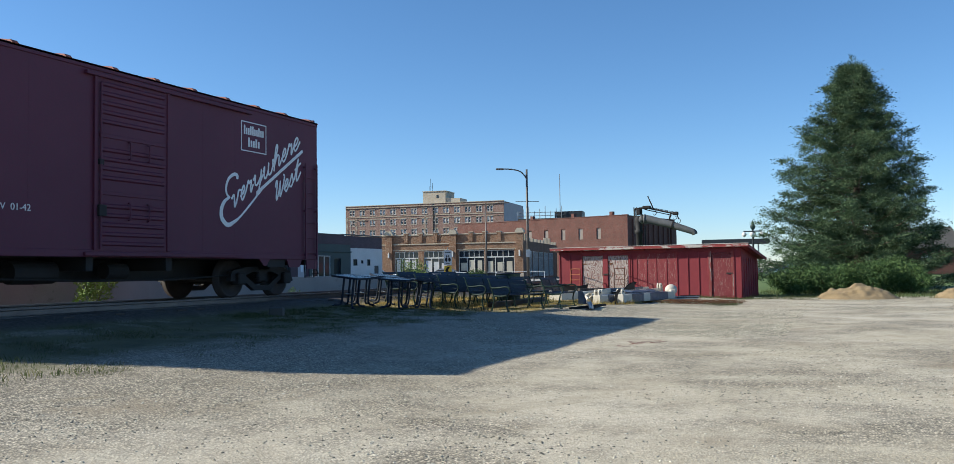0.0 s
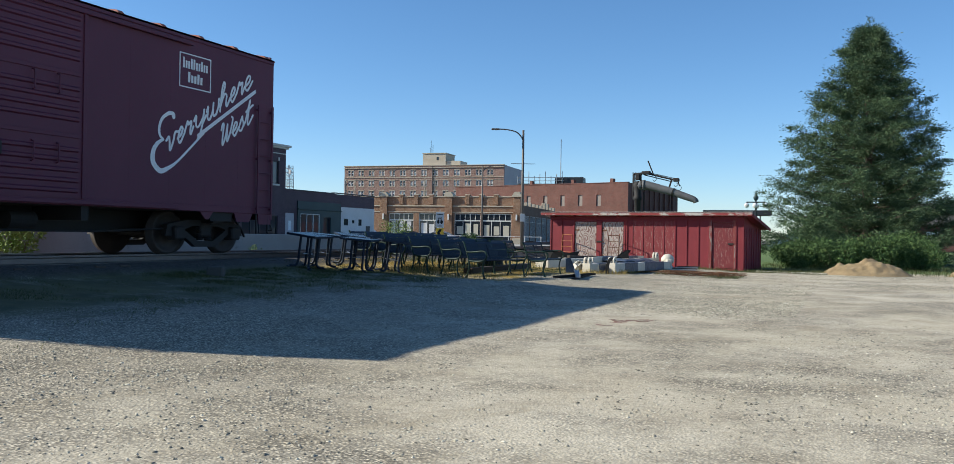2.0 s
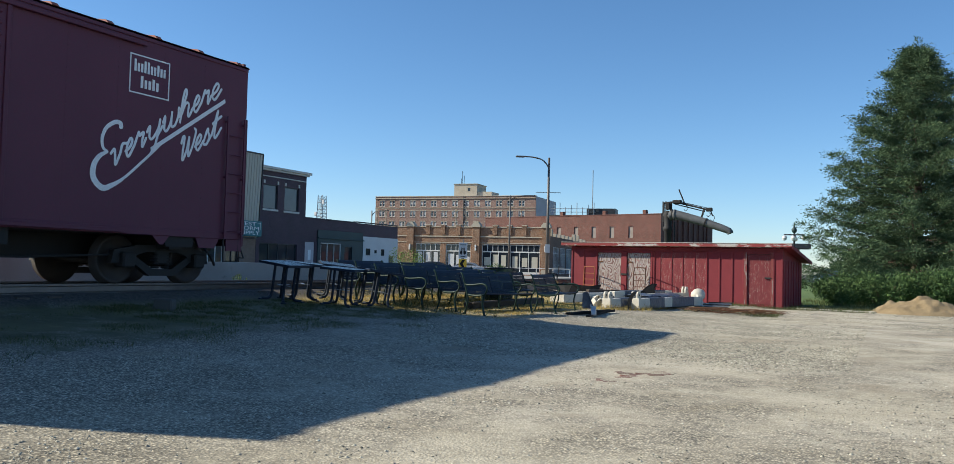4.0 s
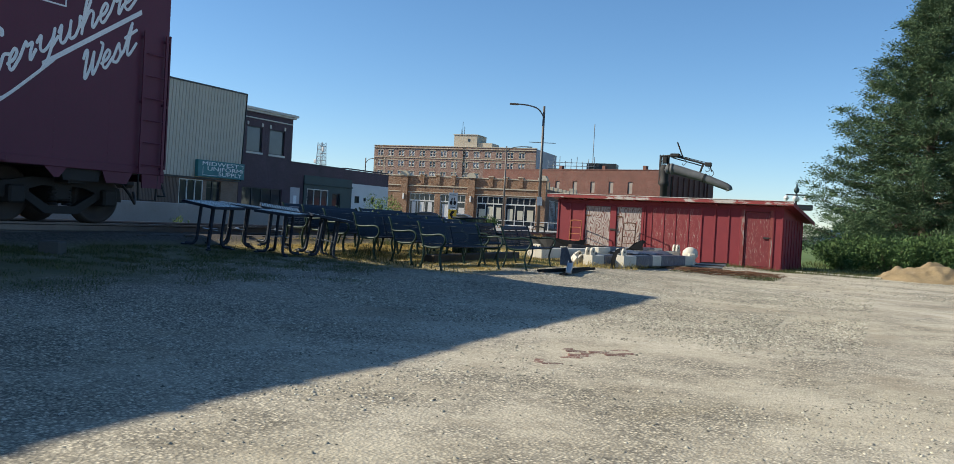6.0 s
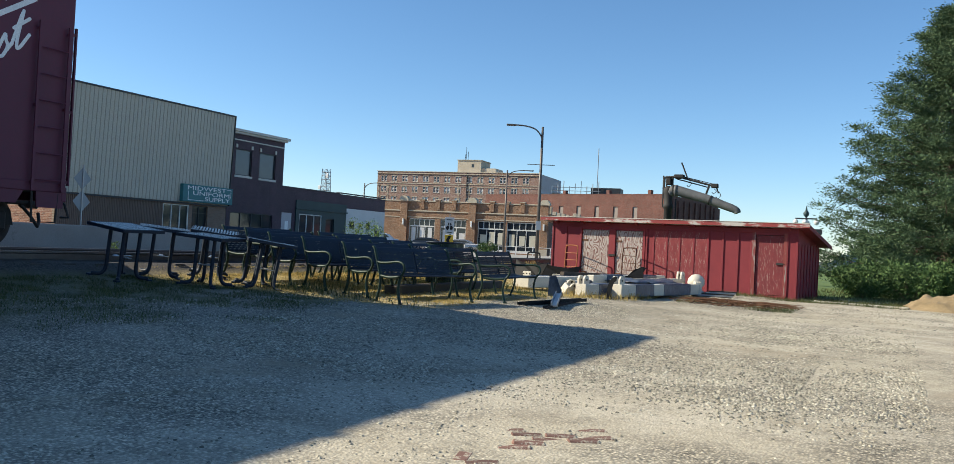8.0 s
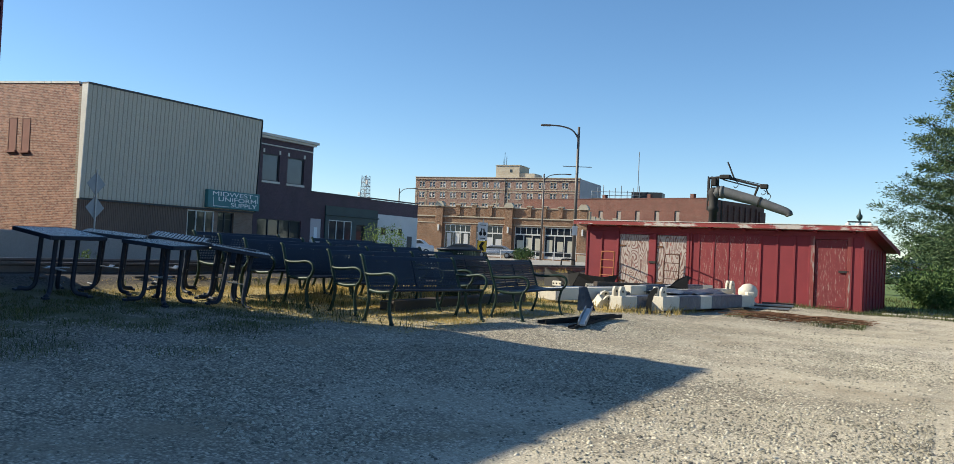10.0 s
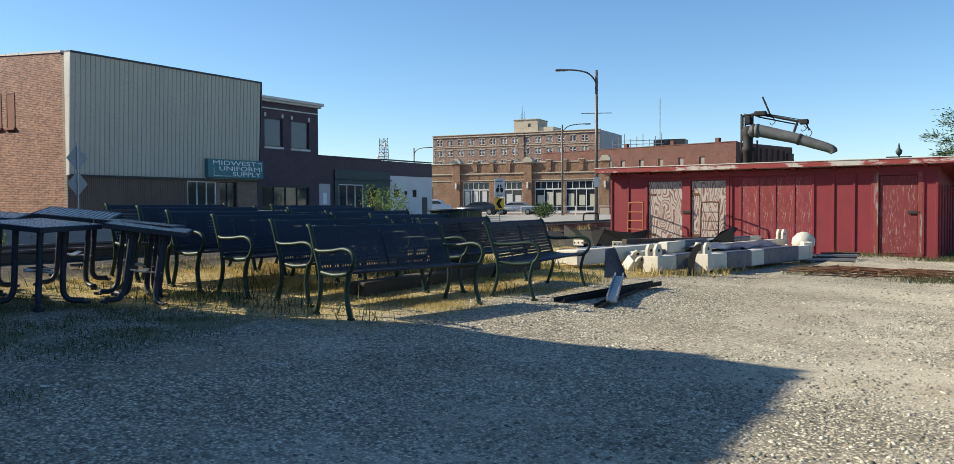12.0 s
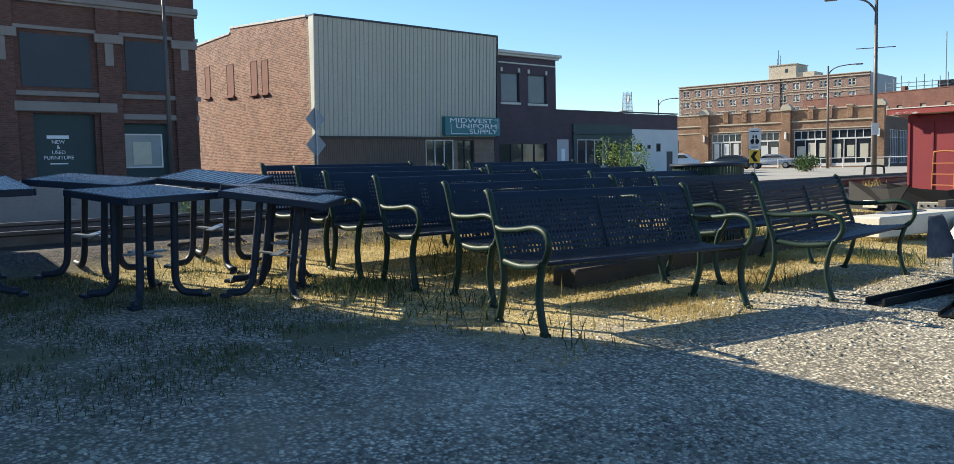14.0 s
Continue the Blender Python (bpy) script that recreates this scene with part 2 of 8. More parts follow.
M["bark"] = surf("bark", (0.09, 0.065, 0.045), (0.14, 0.10, 0.075), 0.95, fine=20, coarse=6, bump=0.6, dist=0.02)
M["dirt_pile"] = surf("sandy_dirt", (0.20, 0.145, 0.075), (0.29, 0.215, 0.12), 0.95, fine=30, coarse=3, bump=0.6, dist=0.03)
M["tire"] = surf("tyre_rubber", (0.015, 0.015, 0.016), (0.025, 0.025, 0.026), 0.8, bump=0.2)
M["roof_dark"] = surf("roof_dark", (0.06, 0.058, 0.055), (0.09, 0.086, 0.08), 0.9, coarse=1.0, bump=0.3)


def leafy(name, c1, c2, c3=None, thin=0.0):
    """Leaves or needles, each a little different."""
    m, nt, bs = nodes_of(name)
    r = nt.nodes.new("ShaderNodeNewGeometry").outputs["Random Per Island"]
    v = coords(nt)
    col = ramp(nt, r, [(0, c1), (0.75, c2), (1, c3 or c2)])
    col = mixed(nt, 1.0, col, ramp(nt, noise_tex(nt, v, 0.9, 3), [(0.3, (0.7,) * 3), (0.7, (1.2,) * 3)]), "MULTIPLY")
    nt.links.new(col, bs.inputs["Base Color"])
    bs.inputs["Roughness"].default_value = 0.75
    bs.inputs["Specular IOR Level"].default_value = 0.22
    if thin:
        tr, mx = nt.nodes.new("ShaderNodeBsdfTranslucent"), nt.nodes.new("ShaderNodeMixShader")
        nt.links.new(col, tr.inputs["Color"])
        mx.inputs[0].default_value = thin
        out = next(n for n in nt.nodes if n.type == "OUTPUT_MATERIAL")
        nt.links.new(bs.outputs[0], mx.inputs[1])
        nt.links.new(tr.outputs[0], mx.inputs[2])
        nt.links.new(mx.outputs[0], out.inputs["Surface"])
    return m


M["needles"] = leafy("spruce_needles", (0.038, 0.076, 0.040), (0.088, 0.135, 0.064), (0.155, 0.205, 0.105))
M["leaf"] = leafy("bush_leaves", (0.036, 0.075, 0.024), (0.075, 0.13, 0.040), (0.12, 0.175, 0.06))
M["leaf_light"] = leafy("young_leaves", (0.13, 0.20, 0.04), (0.20, 0.28, 0.07), (0.26, 0.32, 0.09))
M["leaf_far"] = leafy("far_leaves", (0.05, 0.085, 0.035), (0.07, 0.11, 0.045))
M["dry_grass"] = leafy("dry_grass_blades", (0.26, 0.21, 0.065), (0.50, 0.375, 0.14), (0.62, 0.49, 0.25), thin=0.5)
M["green_grass"] = leafy("green_grass_blades", (0.058, 0.078, 0.032), (0.105, 0.125, 0.052), (0.22, 0.20, 0.09), thin=0.45)
M["pebble"] = leafy("pebbles", (0.12, 0.112, 0.092), (0.40, 0.37, 0.29), (0.57, 0.535, 0.44))


def hgt(x, y):
    """Height of the ground: the lot, the bank up to the track bed, the street beyond."""
    k = min(max((y - 25.0) / 5.0, 0.0), 1.0)
    xs = x + 2.2 * k * (1 if x < -8 else 0) if x > -14.0 else x
    xp = (-60.0, -22.0, -20.0, -17.6, -16.9, -13.95, -13.78, -12.6, -11.2, -9.6, -8.0, -6.0)
    zp = (0.05, 0.05, 0.10, 0.22, 0.44, 0.45, 0.29, 0.19, 0.11, 0.04, -0.06, -0.12)
    z = float(np.interp(xs if x > -13.95 else x, xp, zp))
    if -18 < x < -4 and y < 45:
        z += 0.02 * noise.noise((x * 0.6, y * 0.6, 0))
    elif y < 60:
        z += 0.012 * noise.noise((x * 0.4, y * 0.4, 0))
    return z


def ground_material():
    m, nt, bs = nodes_of("gravel_and_turf")
    pos = nt.nodes.new("ShaderNodeNewGeometry").outputs["Position"]
    sp = nt.nodes.new("ShaderNodeSeparateXYZ")
    nt.links.new(pos, sp.inputs[0])
    big = noise_tex(nt, pos, 0.16, 5, 0.6)
    mid = noise_tex(nt, pos, 1.1, 6, 0.65)
    fine = noise_tex(nt, pos, 22, 5, 0.7)
    vor = nt.nodes.new("ShaderNodeTexVoronoi")
    vor.inputs["Scale"].default_value = 46
    nt.links.new(pos, vor.inputs["Vector"])
    vor2 = nt.nodes.new("ShaderNodeTexVoronoi")
    vor2.inputs["Scale"].default_value = 115
    nt.links.new(pos, vor2.inputs["Vector"])
    packed = ramp(nt, big, [(0.30, (0.44, 0.388, 0.282)), (0.5, (0.505, 0.45, 0.345)), (0.72, (0.565, 0.515, 0.415))])
    pick = nt.nodes.new("ShaderNodeSeparateXYZ")
    nt.links.new(vor.outputs["Color"], pick.inputs[0])
    stones = mixed(nt, 1.0, packed, ramp(nt, pick.outputs[0], [(0.0, (0.40, 0.40, 0.41)), (0.5, (0.90, 0.90, 0.90)), (1.0, (1.45, 1.43, 1.40))]), "MULTIPLY")
    # gaps between stones darkened in the colour, as contact shade
    stones = mixed(nt, 1.0, stones, ramp(nt, vor.outputs["Distance"], [(0.2, (1.16, 1.16, 1.16)), (0.58, (0.40, 0.40, 0.40))]), "MULTIPLY")
    sandy = mixed(nt, 1.0, packed, ramp(nt, vor2.outputs["Color"], [(0.1, (0.80, 0.80, 0.80)), (0.9, (1.20, 1.20, 1.20))]), "MULTIPLY")
    zone = noise_tex(nt, pos, 0.42, 7, 0.72)
    west = nt.nodes.new("ShaderNodeMapRange")
    nt.links.new(sp.outputs["X"], west.inputs[0])
    west.inputs[1].default_value, west.inputs[2].default_value = -5.2, -8.2
    stony = mixed(nt, west.outputs[0], ramp(nt, zone, [(0.40, (1, 1, 1)), (0.56, (0.10, 0.10, 0.10))]), ramp(nt, zone, [(0.50, (1, 1, 1)), (0.68, (0.45, 0.45, 0.45))]))
    gravel = mixed(nt, stony, sandy, stones)
    gravel = mixed(nt, 1.0, gravel, ramp(nt, mid, [(0.3, (0.84, 0.82, 0.79)), (0.55, (1, 1, 1)), (0.75, (1.1, 1.1, 1.1))]), "MULTIPLY")
    gravel = mixed(nt, 1.0, gravel, ramp(nt, fine, [(0.3, (0.75,) * 3), (0.7, (1.15,) * 3)]), "MULTIPLY")
    damp = noise_tex(nt, pos, 0.55, 4, 0.55)
    gravel = mixed(nt, ramp(nt, damp, [(0.59, (0, 0, 0)), (0.70, (0.7, 0.7, 0.7))]), gravel, (0.24, 0.195, 0.13))
    tracks = nt.nodes.new("ShaderNodeMapping")
    tracks.vector_type = "TEXTURE"
    tracks.inputs["Rotation"].default_value = (0, 0, radians(62))
    tracks.inputs["Scale"].default_value = (6.0, 1.0, 1.0)
    nt.links.new(pos, tracks.inputs[0])
    rut = noise_tex(nt, tracks.outputs[0], 1.5, 6, 0.6)
    gravel = mixed(nt, ramp(nt, rut, [(0.60, (0, 0, 0)), (0.72, (0.45, 0.45, 0.45))]), gravel, (0.215, 0.175, 0.105))
    turf = ramp(nt, mid, [(0.3, (0.23, 0.19, 0.075)), (0.5, (0.45, 0.35, 0.15)), (0.7, (0.57, 0.46, 0.24))])
    turf = mixed(nt, 1.0, turf, ramp(nt, fine, [(0.3, (0.7,) * 3), (0.7, (1.2,) * 3)]), "MULTIPLY")
    lawn = ramp(nt, mid, [(0.3, (0.07, 0.12, 0.03)), (0.7, (0.13, 0.19, 0.05))])

    def edge(out, a, b, wob, swing):
        mr = nt.nodes.new("ShaderNodeMapRange")
        add = nt.nodes.new("ShaderNodeMath")
        add.operation = "MULTIPLY_ADD"
        nt.links.new(wob, add.inputs[0])
        add.inputs[1].default_value = swing
        nt.links.new(out, add.inputs[2])
        nt.links.new(add.outputs[0], mr.inputs[0])
        mr.inputs[1].default_value, mr.inputs[2].default_value = a + swing / 2, b + swing / 2
        return mr.outputs[0]
    slant = nt.nodes.new("ShaderNodeMath")
    slant.operation = "MULTIPLY_ADD"
    nt.links.new(sp.outputs["X"], slant.inputs[0])
    slant.inputs[1].default_value = -0.35
    nt.links.new(sp.outputs["Y"], slant.inputs[2])
    # sparser, darker bank; edge follows the boxcar's shadow, its shade partly in the colour
    shaded_bank = edge(slant.outputs[0], 24.25, 23.75, mid, 1.2)
    turf = mixed(nt, 1.0, turf, ramp(nt, pick.outputs[0], [(0.0, (0.55, 0.55, 0.55)), (1.0, (1.3, 1.3, 1.3))]), "MULTIPLY")
    sod = ramp(nt, mid, [(0.3, (0.062, 0.068, 0.032)), (0.6, (0.12, 0.115, 0.055)), (0.75, (0.20, 0.175, 0.09))])
    clumps = noise_tex(nt, pos, 0.8, 8, 0.7)
    inner = edge(sp.outputs["X"], -11.6, -13.1, mid, 2.0)
    cover = mixed(nt, inner, ramp(nt, clumps, [(0.50, (0.05, 0.05, 0.05)), (0.58, (0.9, 0.9, 0.9))]), ramp(nt, clumps, [(0.36, (0.25, 0.25, 0.25)), (0.48, (1, 1, 1))]))
    near = edge(sp.outputs["Y"], 17.2, 14.6, mid, 2.0)
    verge = edge(sp.outputs["X"], -10.0, -11.4, mid, 2.4)
    thick = ramp(nt, clumps, [(0.36, (0.3, 0.3, 0.3)), (0.48, (1, 1, 1))])
    cover = mixed(nt, near, cover, mixed(nt, verge, ramp(nt, clumps, [(0.54, (0, 0, 0)), (0.62, (0.8, 0.8, 0.8))]), thick))
    # stones of this bank, dimmed and bluer in the colour for the shade
    grit = mixed(nt, 1.0, stones, (0.80, 0.80, 0.82), "MULTIPLY")
    turf = mixed(nt, shaded_bank, turf, mixed(nt, cover, grit, sod))
    on_bank = edge(sp.outputs["X"], -9.2, -10.4, mid, 2.6)
    far_y = edge(sp.outputs["Y"], 37.0, 38.5, mid, 3.0)
    col = mixed(nt, on_bank, gravel, turf)
    col = mixed(nt, far_y, col, lawn)
    bed = edge(sp.outputs["X"], -13.6, -13.85, fine, 0.25)
    col = mixed(nt, bed, col, ramp(nt, vor.outputs["Color"], [(0.1, (0.035, 0.03, 0.027)), (0.9, (0.11, 0.095, 0.085))]))
    nt.links.new(col, bs.inputs["Base Color"])
    bs.inputs["Roughness"].default_value = 0.93
    ad = nt.nodes.new("ShaderNodeMath")
    ad.operation = "ADD"
    nt.links.new(vor.outputs["Distance"], ad.inputs[0])
    nt.links.new(fine, ad.inputs[1])
    bumped(nt, bs, ad.outputs[0], 0.6, 0.007)
    return m


M["ground"] = ground_material()


def asphalt_material():
    m, nt, bs = nodes_of("worn_street")
    pos = nt.nodes.new("ShaderNodeNewGeometry").outputs["Position"]
    a, b = noise_tex(nt, pos, 0.25, 6), noise_tex(nt, pos, 25, 4)
    col = ramp(nt, a, [(0.3, (0.25, 0.24, 0.22)), (0.7, (0.35, 0.335, 0.305))])
    col = mixed(nt, 1.0, col, ramp(nt, b, [(0.3, (0.8,) * 3), (0.7, (1.15,) * 3)]), "MULTIPLY")
    nt.links.new(col, bs.inputs["Base Color"])
    bs.inputs["Roughness"].default_value = 0.9
    bumped(nt, bs, b, 0.3, 0.006)
    return m


M["street"] = asphalt_material()


# ---- builders ----
def thing(name, m, label, category, group="", kind=""):
    ob = new(name)
    ob.empty_display_size = 0.2
    ob.matrix_world = m
    return tagged(ob, label, category, group, kind)


def part(name, bm, material, parent=None, label="", smooth=False):
    me = bpy.data.meshes.new(name)
    if isinstance(bm, tuple):
        me.from_pydata(*bm)
    else:
        bmesh.ops.recalc_face_normals(bm, faces=bm.faces)
        bm.to_mesh(me)
        bm.free()
    me.materials.append(material)
    if smooth:
        for p in me.polygons:
            p.use_smooth = True
    ob = new(name, me)
    if parent:
        ob.parent = parent
    if label:
        ob["label"] = label
    return ob


def single(name, bm, material, m, label, category, group="", kind="", smooth=False):
    ob = part(name, bm, material, None, "", smooth)
    ob.matrix_world = m
    return tagged(ob, label, category, group, kind)


def piece(name, me, parent, m):
    """One of many alike pieces that share a mesh."""
    ob = new(name, me)
    ob.parent = parent
    ob.matrix_basis = m
    return ob


def mesh_of(name, bm, material):
    me = bpy.data.meshes.new(name)
    bmesh.ops.recalc_face_normals(bm, faces=bm.faces)
    bm.to_mesh(me)
    bm.free()
    me.materials.append(material)
    return me


def box(bm, a, b, bevel=0.0):
    lo = [min(p, q) for p, q in zip(a, b)]
    hi = [max(p, q) for p, q in zip(a, b)]
    v = [bm.verts.new((x, y, z)) for x in (lo[0], hi[0]) for y in (lo[1], hi[1]) for z in (lo[2], hi[2])]
    fs = [bm.faces.new([v[i] for i in f]) for f in ((0, 1, 3, 2), (4, 6, 7, 5), (0, 4, 5, 1), (2, 3, 7, 6), (0, 2, 6, 4), (1, 5, 7, 3))]
    if bevel:
        es = list({e for f in fs for e in f.edges})
        bmesh.ops.bevel(bm, geom=es, offset=bevel, segments=1, affect="EDGES")
    return bm


def boxes(*pairs, bevel=0.0):
    bm = bmesh.new()
    for a, b in pairs:
        box(bm, a, b, bevel)
    return bm


def sweep(bm, pts, rx, rz=None, n=8, cap=True, taper=None):
    """A tube of elliptic section along a polyline."""
    rz = rz or rx
    pts = [Vector(p) for p in pts]
    rings, up = [], None
    for i, p in enumerate(pts):
        d = (pts[min(i + 1, len(pts) - 1)] - pts[max(i - 1, 0)]).normalized()
        if up is None:
            up = Vector((0, 0, 1)) if abs(d.z) < 0.9 else Vector((0, 1, 0))
        side = d.cross(up).normalized()
        up = side.cross(d).normalized()
        k = taper[i] if taper else 1.0
        rings.append([bm.verts.new(p + side * math.cos(a) * rx * k + up * math.sin(a) * rz * k) for a in (2 * math.pi * j / n for j in range(n))])
    for r0, r1 in zip(rings, rings[1:]):
        for j in range(n):
            bm.faces.new((r0[j], r0[(j + 1) % n], r1[(j + 1) % n], r1[j]))
    if cap:
        bm.faces.new(rings[0])
        bm.faces.new(rings[-1])
    return bm


def tube(pts, rx, rz=None, n=8):
    return sweep(bmesh.new(), pts, rx, rz, n)


def lathe(bm, profile, axis="z", n=20, at=(0, 0, 0)):
    """A turned shape from (radius, height) pairs."""
    rings = []
    for r, h in profile:
        ring = []
        for j in range(n):
            a = 2 * math.pi * j / n
            c, s = max(r, 0.0005) * math.cos(a), max(r, 0.0005) * math.sin(a)
            p = {"z": (c, s, h), "x": (h, c, s), "y": (c, h, s)}[axis]
            ring.append(bm.verts.new(Vector(p) + Vector(at)))
        rings.append(ring)
    for r0, r1 in zip(rings, rings[1:]):
        for j in range(n):
            bm.faces.new((r0[j], r0[(j + 1) % n], r1[(j + 1) % n], r1[j]))
    bm.faces.new(rings[0])
    bm.faces.new(rings[-1])
    return bm


def prism(bm, outline, a, b, axis="x"):
    """A flat outline of (u, v) pushed from a to b along an axis."""
    def at(u, v, w):
        return {"x": (w, u, v), "y": (u, w, v), "z": (u, v, w)}[axis]
    p = [bm.verts.new(at(u, v, a)) for u, v in outline]
    q = [bm.verts.new(at(u, v, b)) for u, v in outline]
    bm.faces.new(p)
    bm.faces.new(q)
    n = len(outline)
    for i in range(n):
        bm.faces.new((p[i], p[(i + 1) % n], q[(i + 1) % n], q[i]))
    return bm


def pierced_wall(bm, u0, u1, z0, z1, w0, w1, holes, axis="y"):
    """A wall along x (axis y) or y (axis x) from u0 to u1, w0 to w1 thick, in one piece, with real openings (u0, u1, z0, z1)."""
    us = sorted({u0, u1, *(h[0] for h in holes), *(h[1] for h in holes)})
    zs = sorted({z0, z1, *(h[2] for h in holes), *(h[3] for h in holes)})
    vert = {}

    def vt(i, j, k):
        if (i, j, k) not in vert:
            u, z, w = us[i], zs[j], (w0, w1)[k]
            vert[i, j, k] = bm.verts.new((u, w, z) if axis == "y" else (w, u, z))
        return vert[i, j, k]

    def solid(i, j):
        if not (0 <= i < len(us) - 1 and 0 <= j < len(zs) - 1):
            return False
        um, zm = (us[i] + us[i + 1]) / 2, (zs[j] + zs[j + 1]) / 2
        return not any(h[0] < um < h[1] and h[2] < zm < h[3] for h in holes)
    for i in range(len(us) - 1):
        for j in range(len(zs) - 1):
            if not solid(i, j):
                continue
            for k in (0, 1):
                bm.faces.new((vt(i, j, k), vt(i + 1, j, k), vt(i + 1, j + 1, k), vt(i, j + 1, k)))
            for di, dj, p, q in ((-1, 0, (0, 0), (0, 1)), (1, 0, (1, 0), (1, 1)), (0, -1, (0, 0), (1, 0)), (0, 1, (0, 1), (1, 1))):
                if not solid(i + di, j + dj):
                    bm.faces.new((vt(i + p[0], j + p[1], 0), vt(i + q[0], j + q[1], 0), vt(i + q[0], j + q[1], 1), vt(i + p[0], j + p[1], 1)))
    return bm


def lettering(name, text, size, material, parent, m, extrude=0.004, align="CENTER", stretch=1.0, label="", space=1.0):
    cu = bpy.data.curves.new(name, "FONT")
    cu.body, cu.size, cu.extrude, cu.align_x, cu.align_y, cu.space_character = text, size, extrude, align, "CENTER", space
    tmp = bpy.data.objects.new(name, cu)
    me = bpy.data.meshes.new_from_object(tmp)
    bpy.data.objects.remove(tmp)
    me.materials.append(material)
    ob = new(name, me)
    ob.parent = parent
    ob.matrix_basis = m @ Matrix.Diagonal((stretch, 1, 1, 1))
    if label:
        ob["label"] = label
    return ob


# ---- ground, street, wall ----
def build_ground():
    xs = sorted({*np.arange(-19.6, 6.01, 0.35).round(3), -3000, -900, -300, -120, -60, -40, -28, -22, -20.5, 9, 14, 25, 50, 120, 300, 900, 3000})
    ys = sorted({*np.arange(-4, 44.01, 0.5).round(3), -3000, -900, -300, -100, -40, -15, 50, 60, 80, 110, 160, 300, 900, 3000})
    vs = [(x, y, hgt(x, y)) for y in ys for x in xs]
    n = len(xs)
    fs = [(j * n + i, j * n + i + 1, (j + 1) * n + i + 1, (j + 1) * n + i) for j in range(len(ys) - 1) for i in range(n - 1)]
    tagged(part("ground", (vs, [], fs), M["ground"], smooth=True), "pale crushed-limestone gravel lot with a grassy track bank", "ground", kind="structure")


build_ground()
single("road", boxes(((-42.0, -60, 0.04), (-20.6, 86, 0.105))), M["street"], pose(0, 0, 0), "worn pale grey street behind the tracks", "road", kind="structure")
single("road", boxes(((-140.0, 86, 0.04), (-19.0, 98.0, 0.105))), M["street"], pose(0, 0, 0), "pale cross street before the brick shops", "road", kind="structure")
single("pavement", boxes(((-44.0, -60, 0.05), (-42.0, 74, 0.24)), bevel=0.02), M["concrete"], pose(0, 0, 0), "concrete pavement with kerb along the shops", "pavement", kind="structure")
single("retaining_wall", boxes(((-19.75, -60, 0.0), (-19.45, 33, 1.0)), bevel=0.02), M["wall_grey"], pose(0, 0, 0), "low grey concrete wall behind the railway track", "wall", kind="structure")


# ---- railway track ----
def rail(x, y0, y1, z):
    bm = bmesh.new()
    prism(bm, [(-0.07, 0), (0.07, 0), (0.07, 0.015), (0.012, 0.035), (0.012, 0.115), (0.036, 0.13), (0.036, 0.16), (-0.036, 0.16), (-0.036, 0.13), (-0.012, 0.115), (-0.012, 0.035), (-0.07, 0.015)], y0, y1, "y")
    return bm


track = thing("railway_track", pose(-15.25, 0, 0.44), "rusty steel rails on dark wooden sleepers", "track", kind="structure")
for x in (-0.755, 0.755):
    ob = part("rail", rail(0, -40, 60, 0), M["rail_steel"], track)
    ob.location = (x, 0, 0.0)
tie_me = mesh_of("sleeper", boxes(((-1.3, -0.11, -0.15), (1.3, 0.11, 0.0)), bevel=0.012), M["tie_wood"])
for i in range(110):
    piece("sleeper", tie_me, track, pose(random.uniform(-0.05, 0.05), -8 + i * 0.52, random.uniform(-0.004, 0.002), 0, 0, random.uniform(-1.5, 1.5)))


# ---- boxcar ----
def smooth_line(pts, n=7):
    """A Catmull-Rom line through the points."""
    p = [Vector(q) for q in pts]
    p = [p[0] * 2 - p[1], *p, p[-1] * 2 - p[-2]]
    out = []
    for i in range(1, len(p) - 2):
        for k in range(n):
            t = k / n
            out.append(0.5 * ((2 * p[i]) + (p[i + 1] - p[i - 1]) * t + (2 * p[i - 1] - 5 * p[i] + 4 * p[i + 1] - p[i + 2]) * t * t
                              + (3 * p[i] - p[i - 1] - 3 * p[i + 1] + p[i + 2]) * t ** 3))
    out.append(p[-2])
    return out


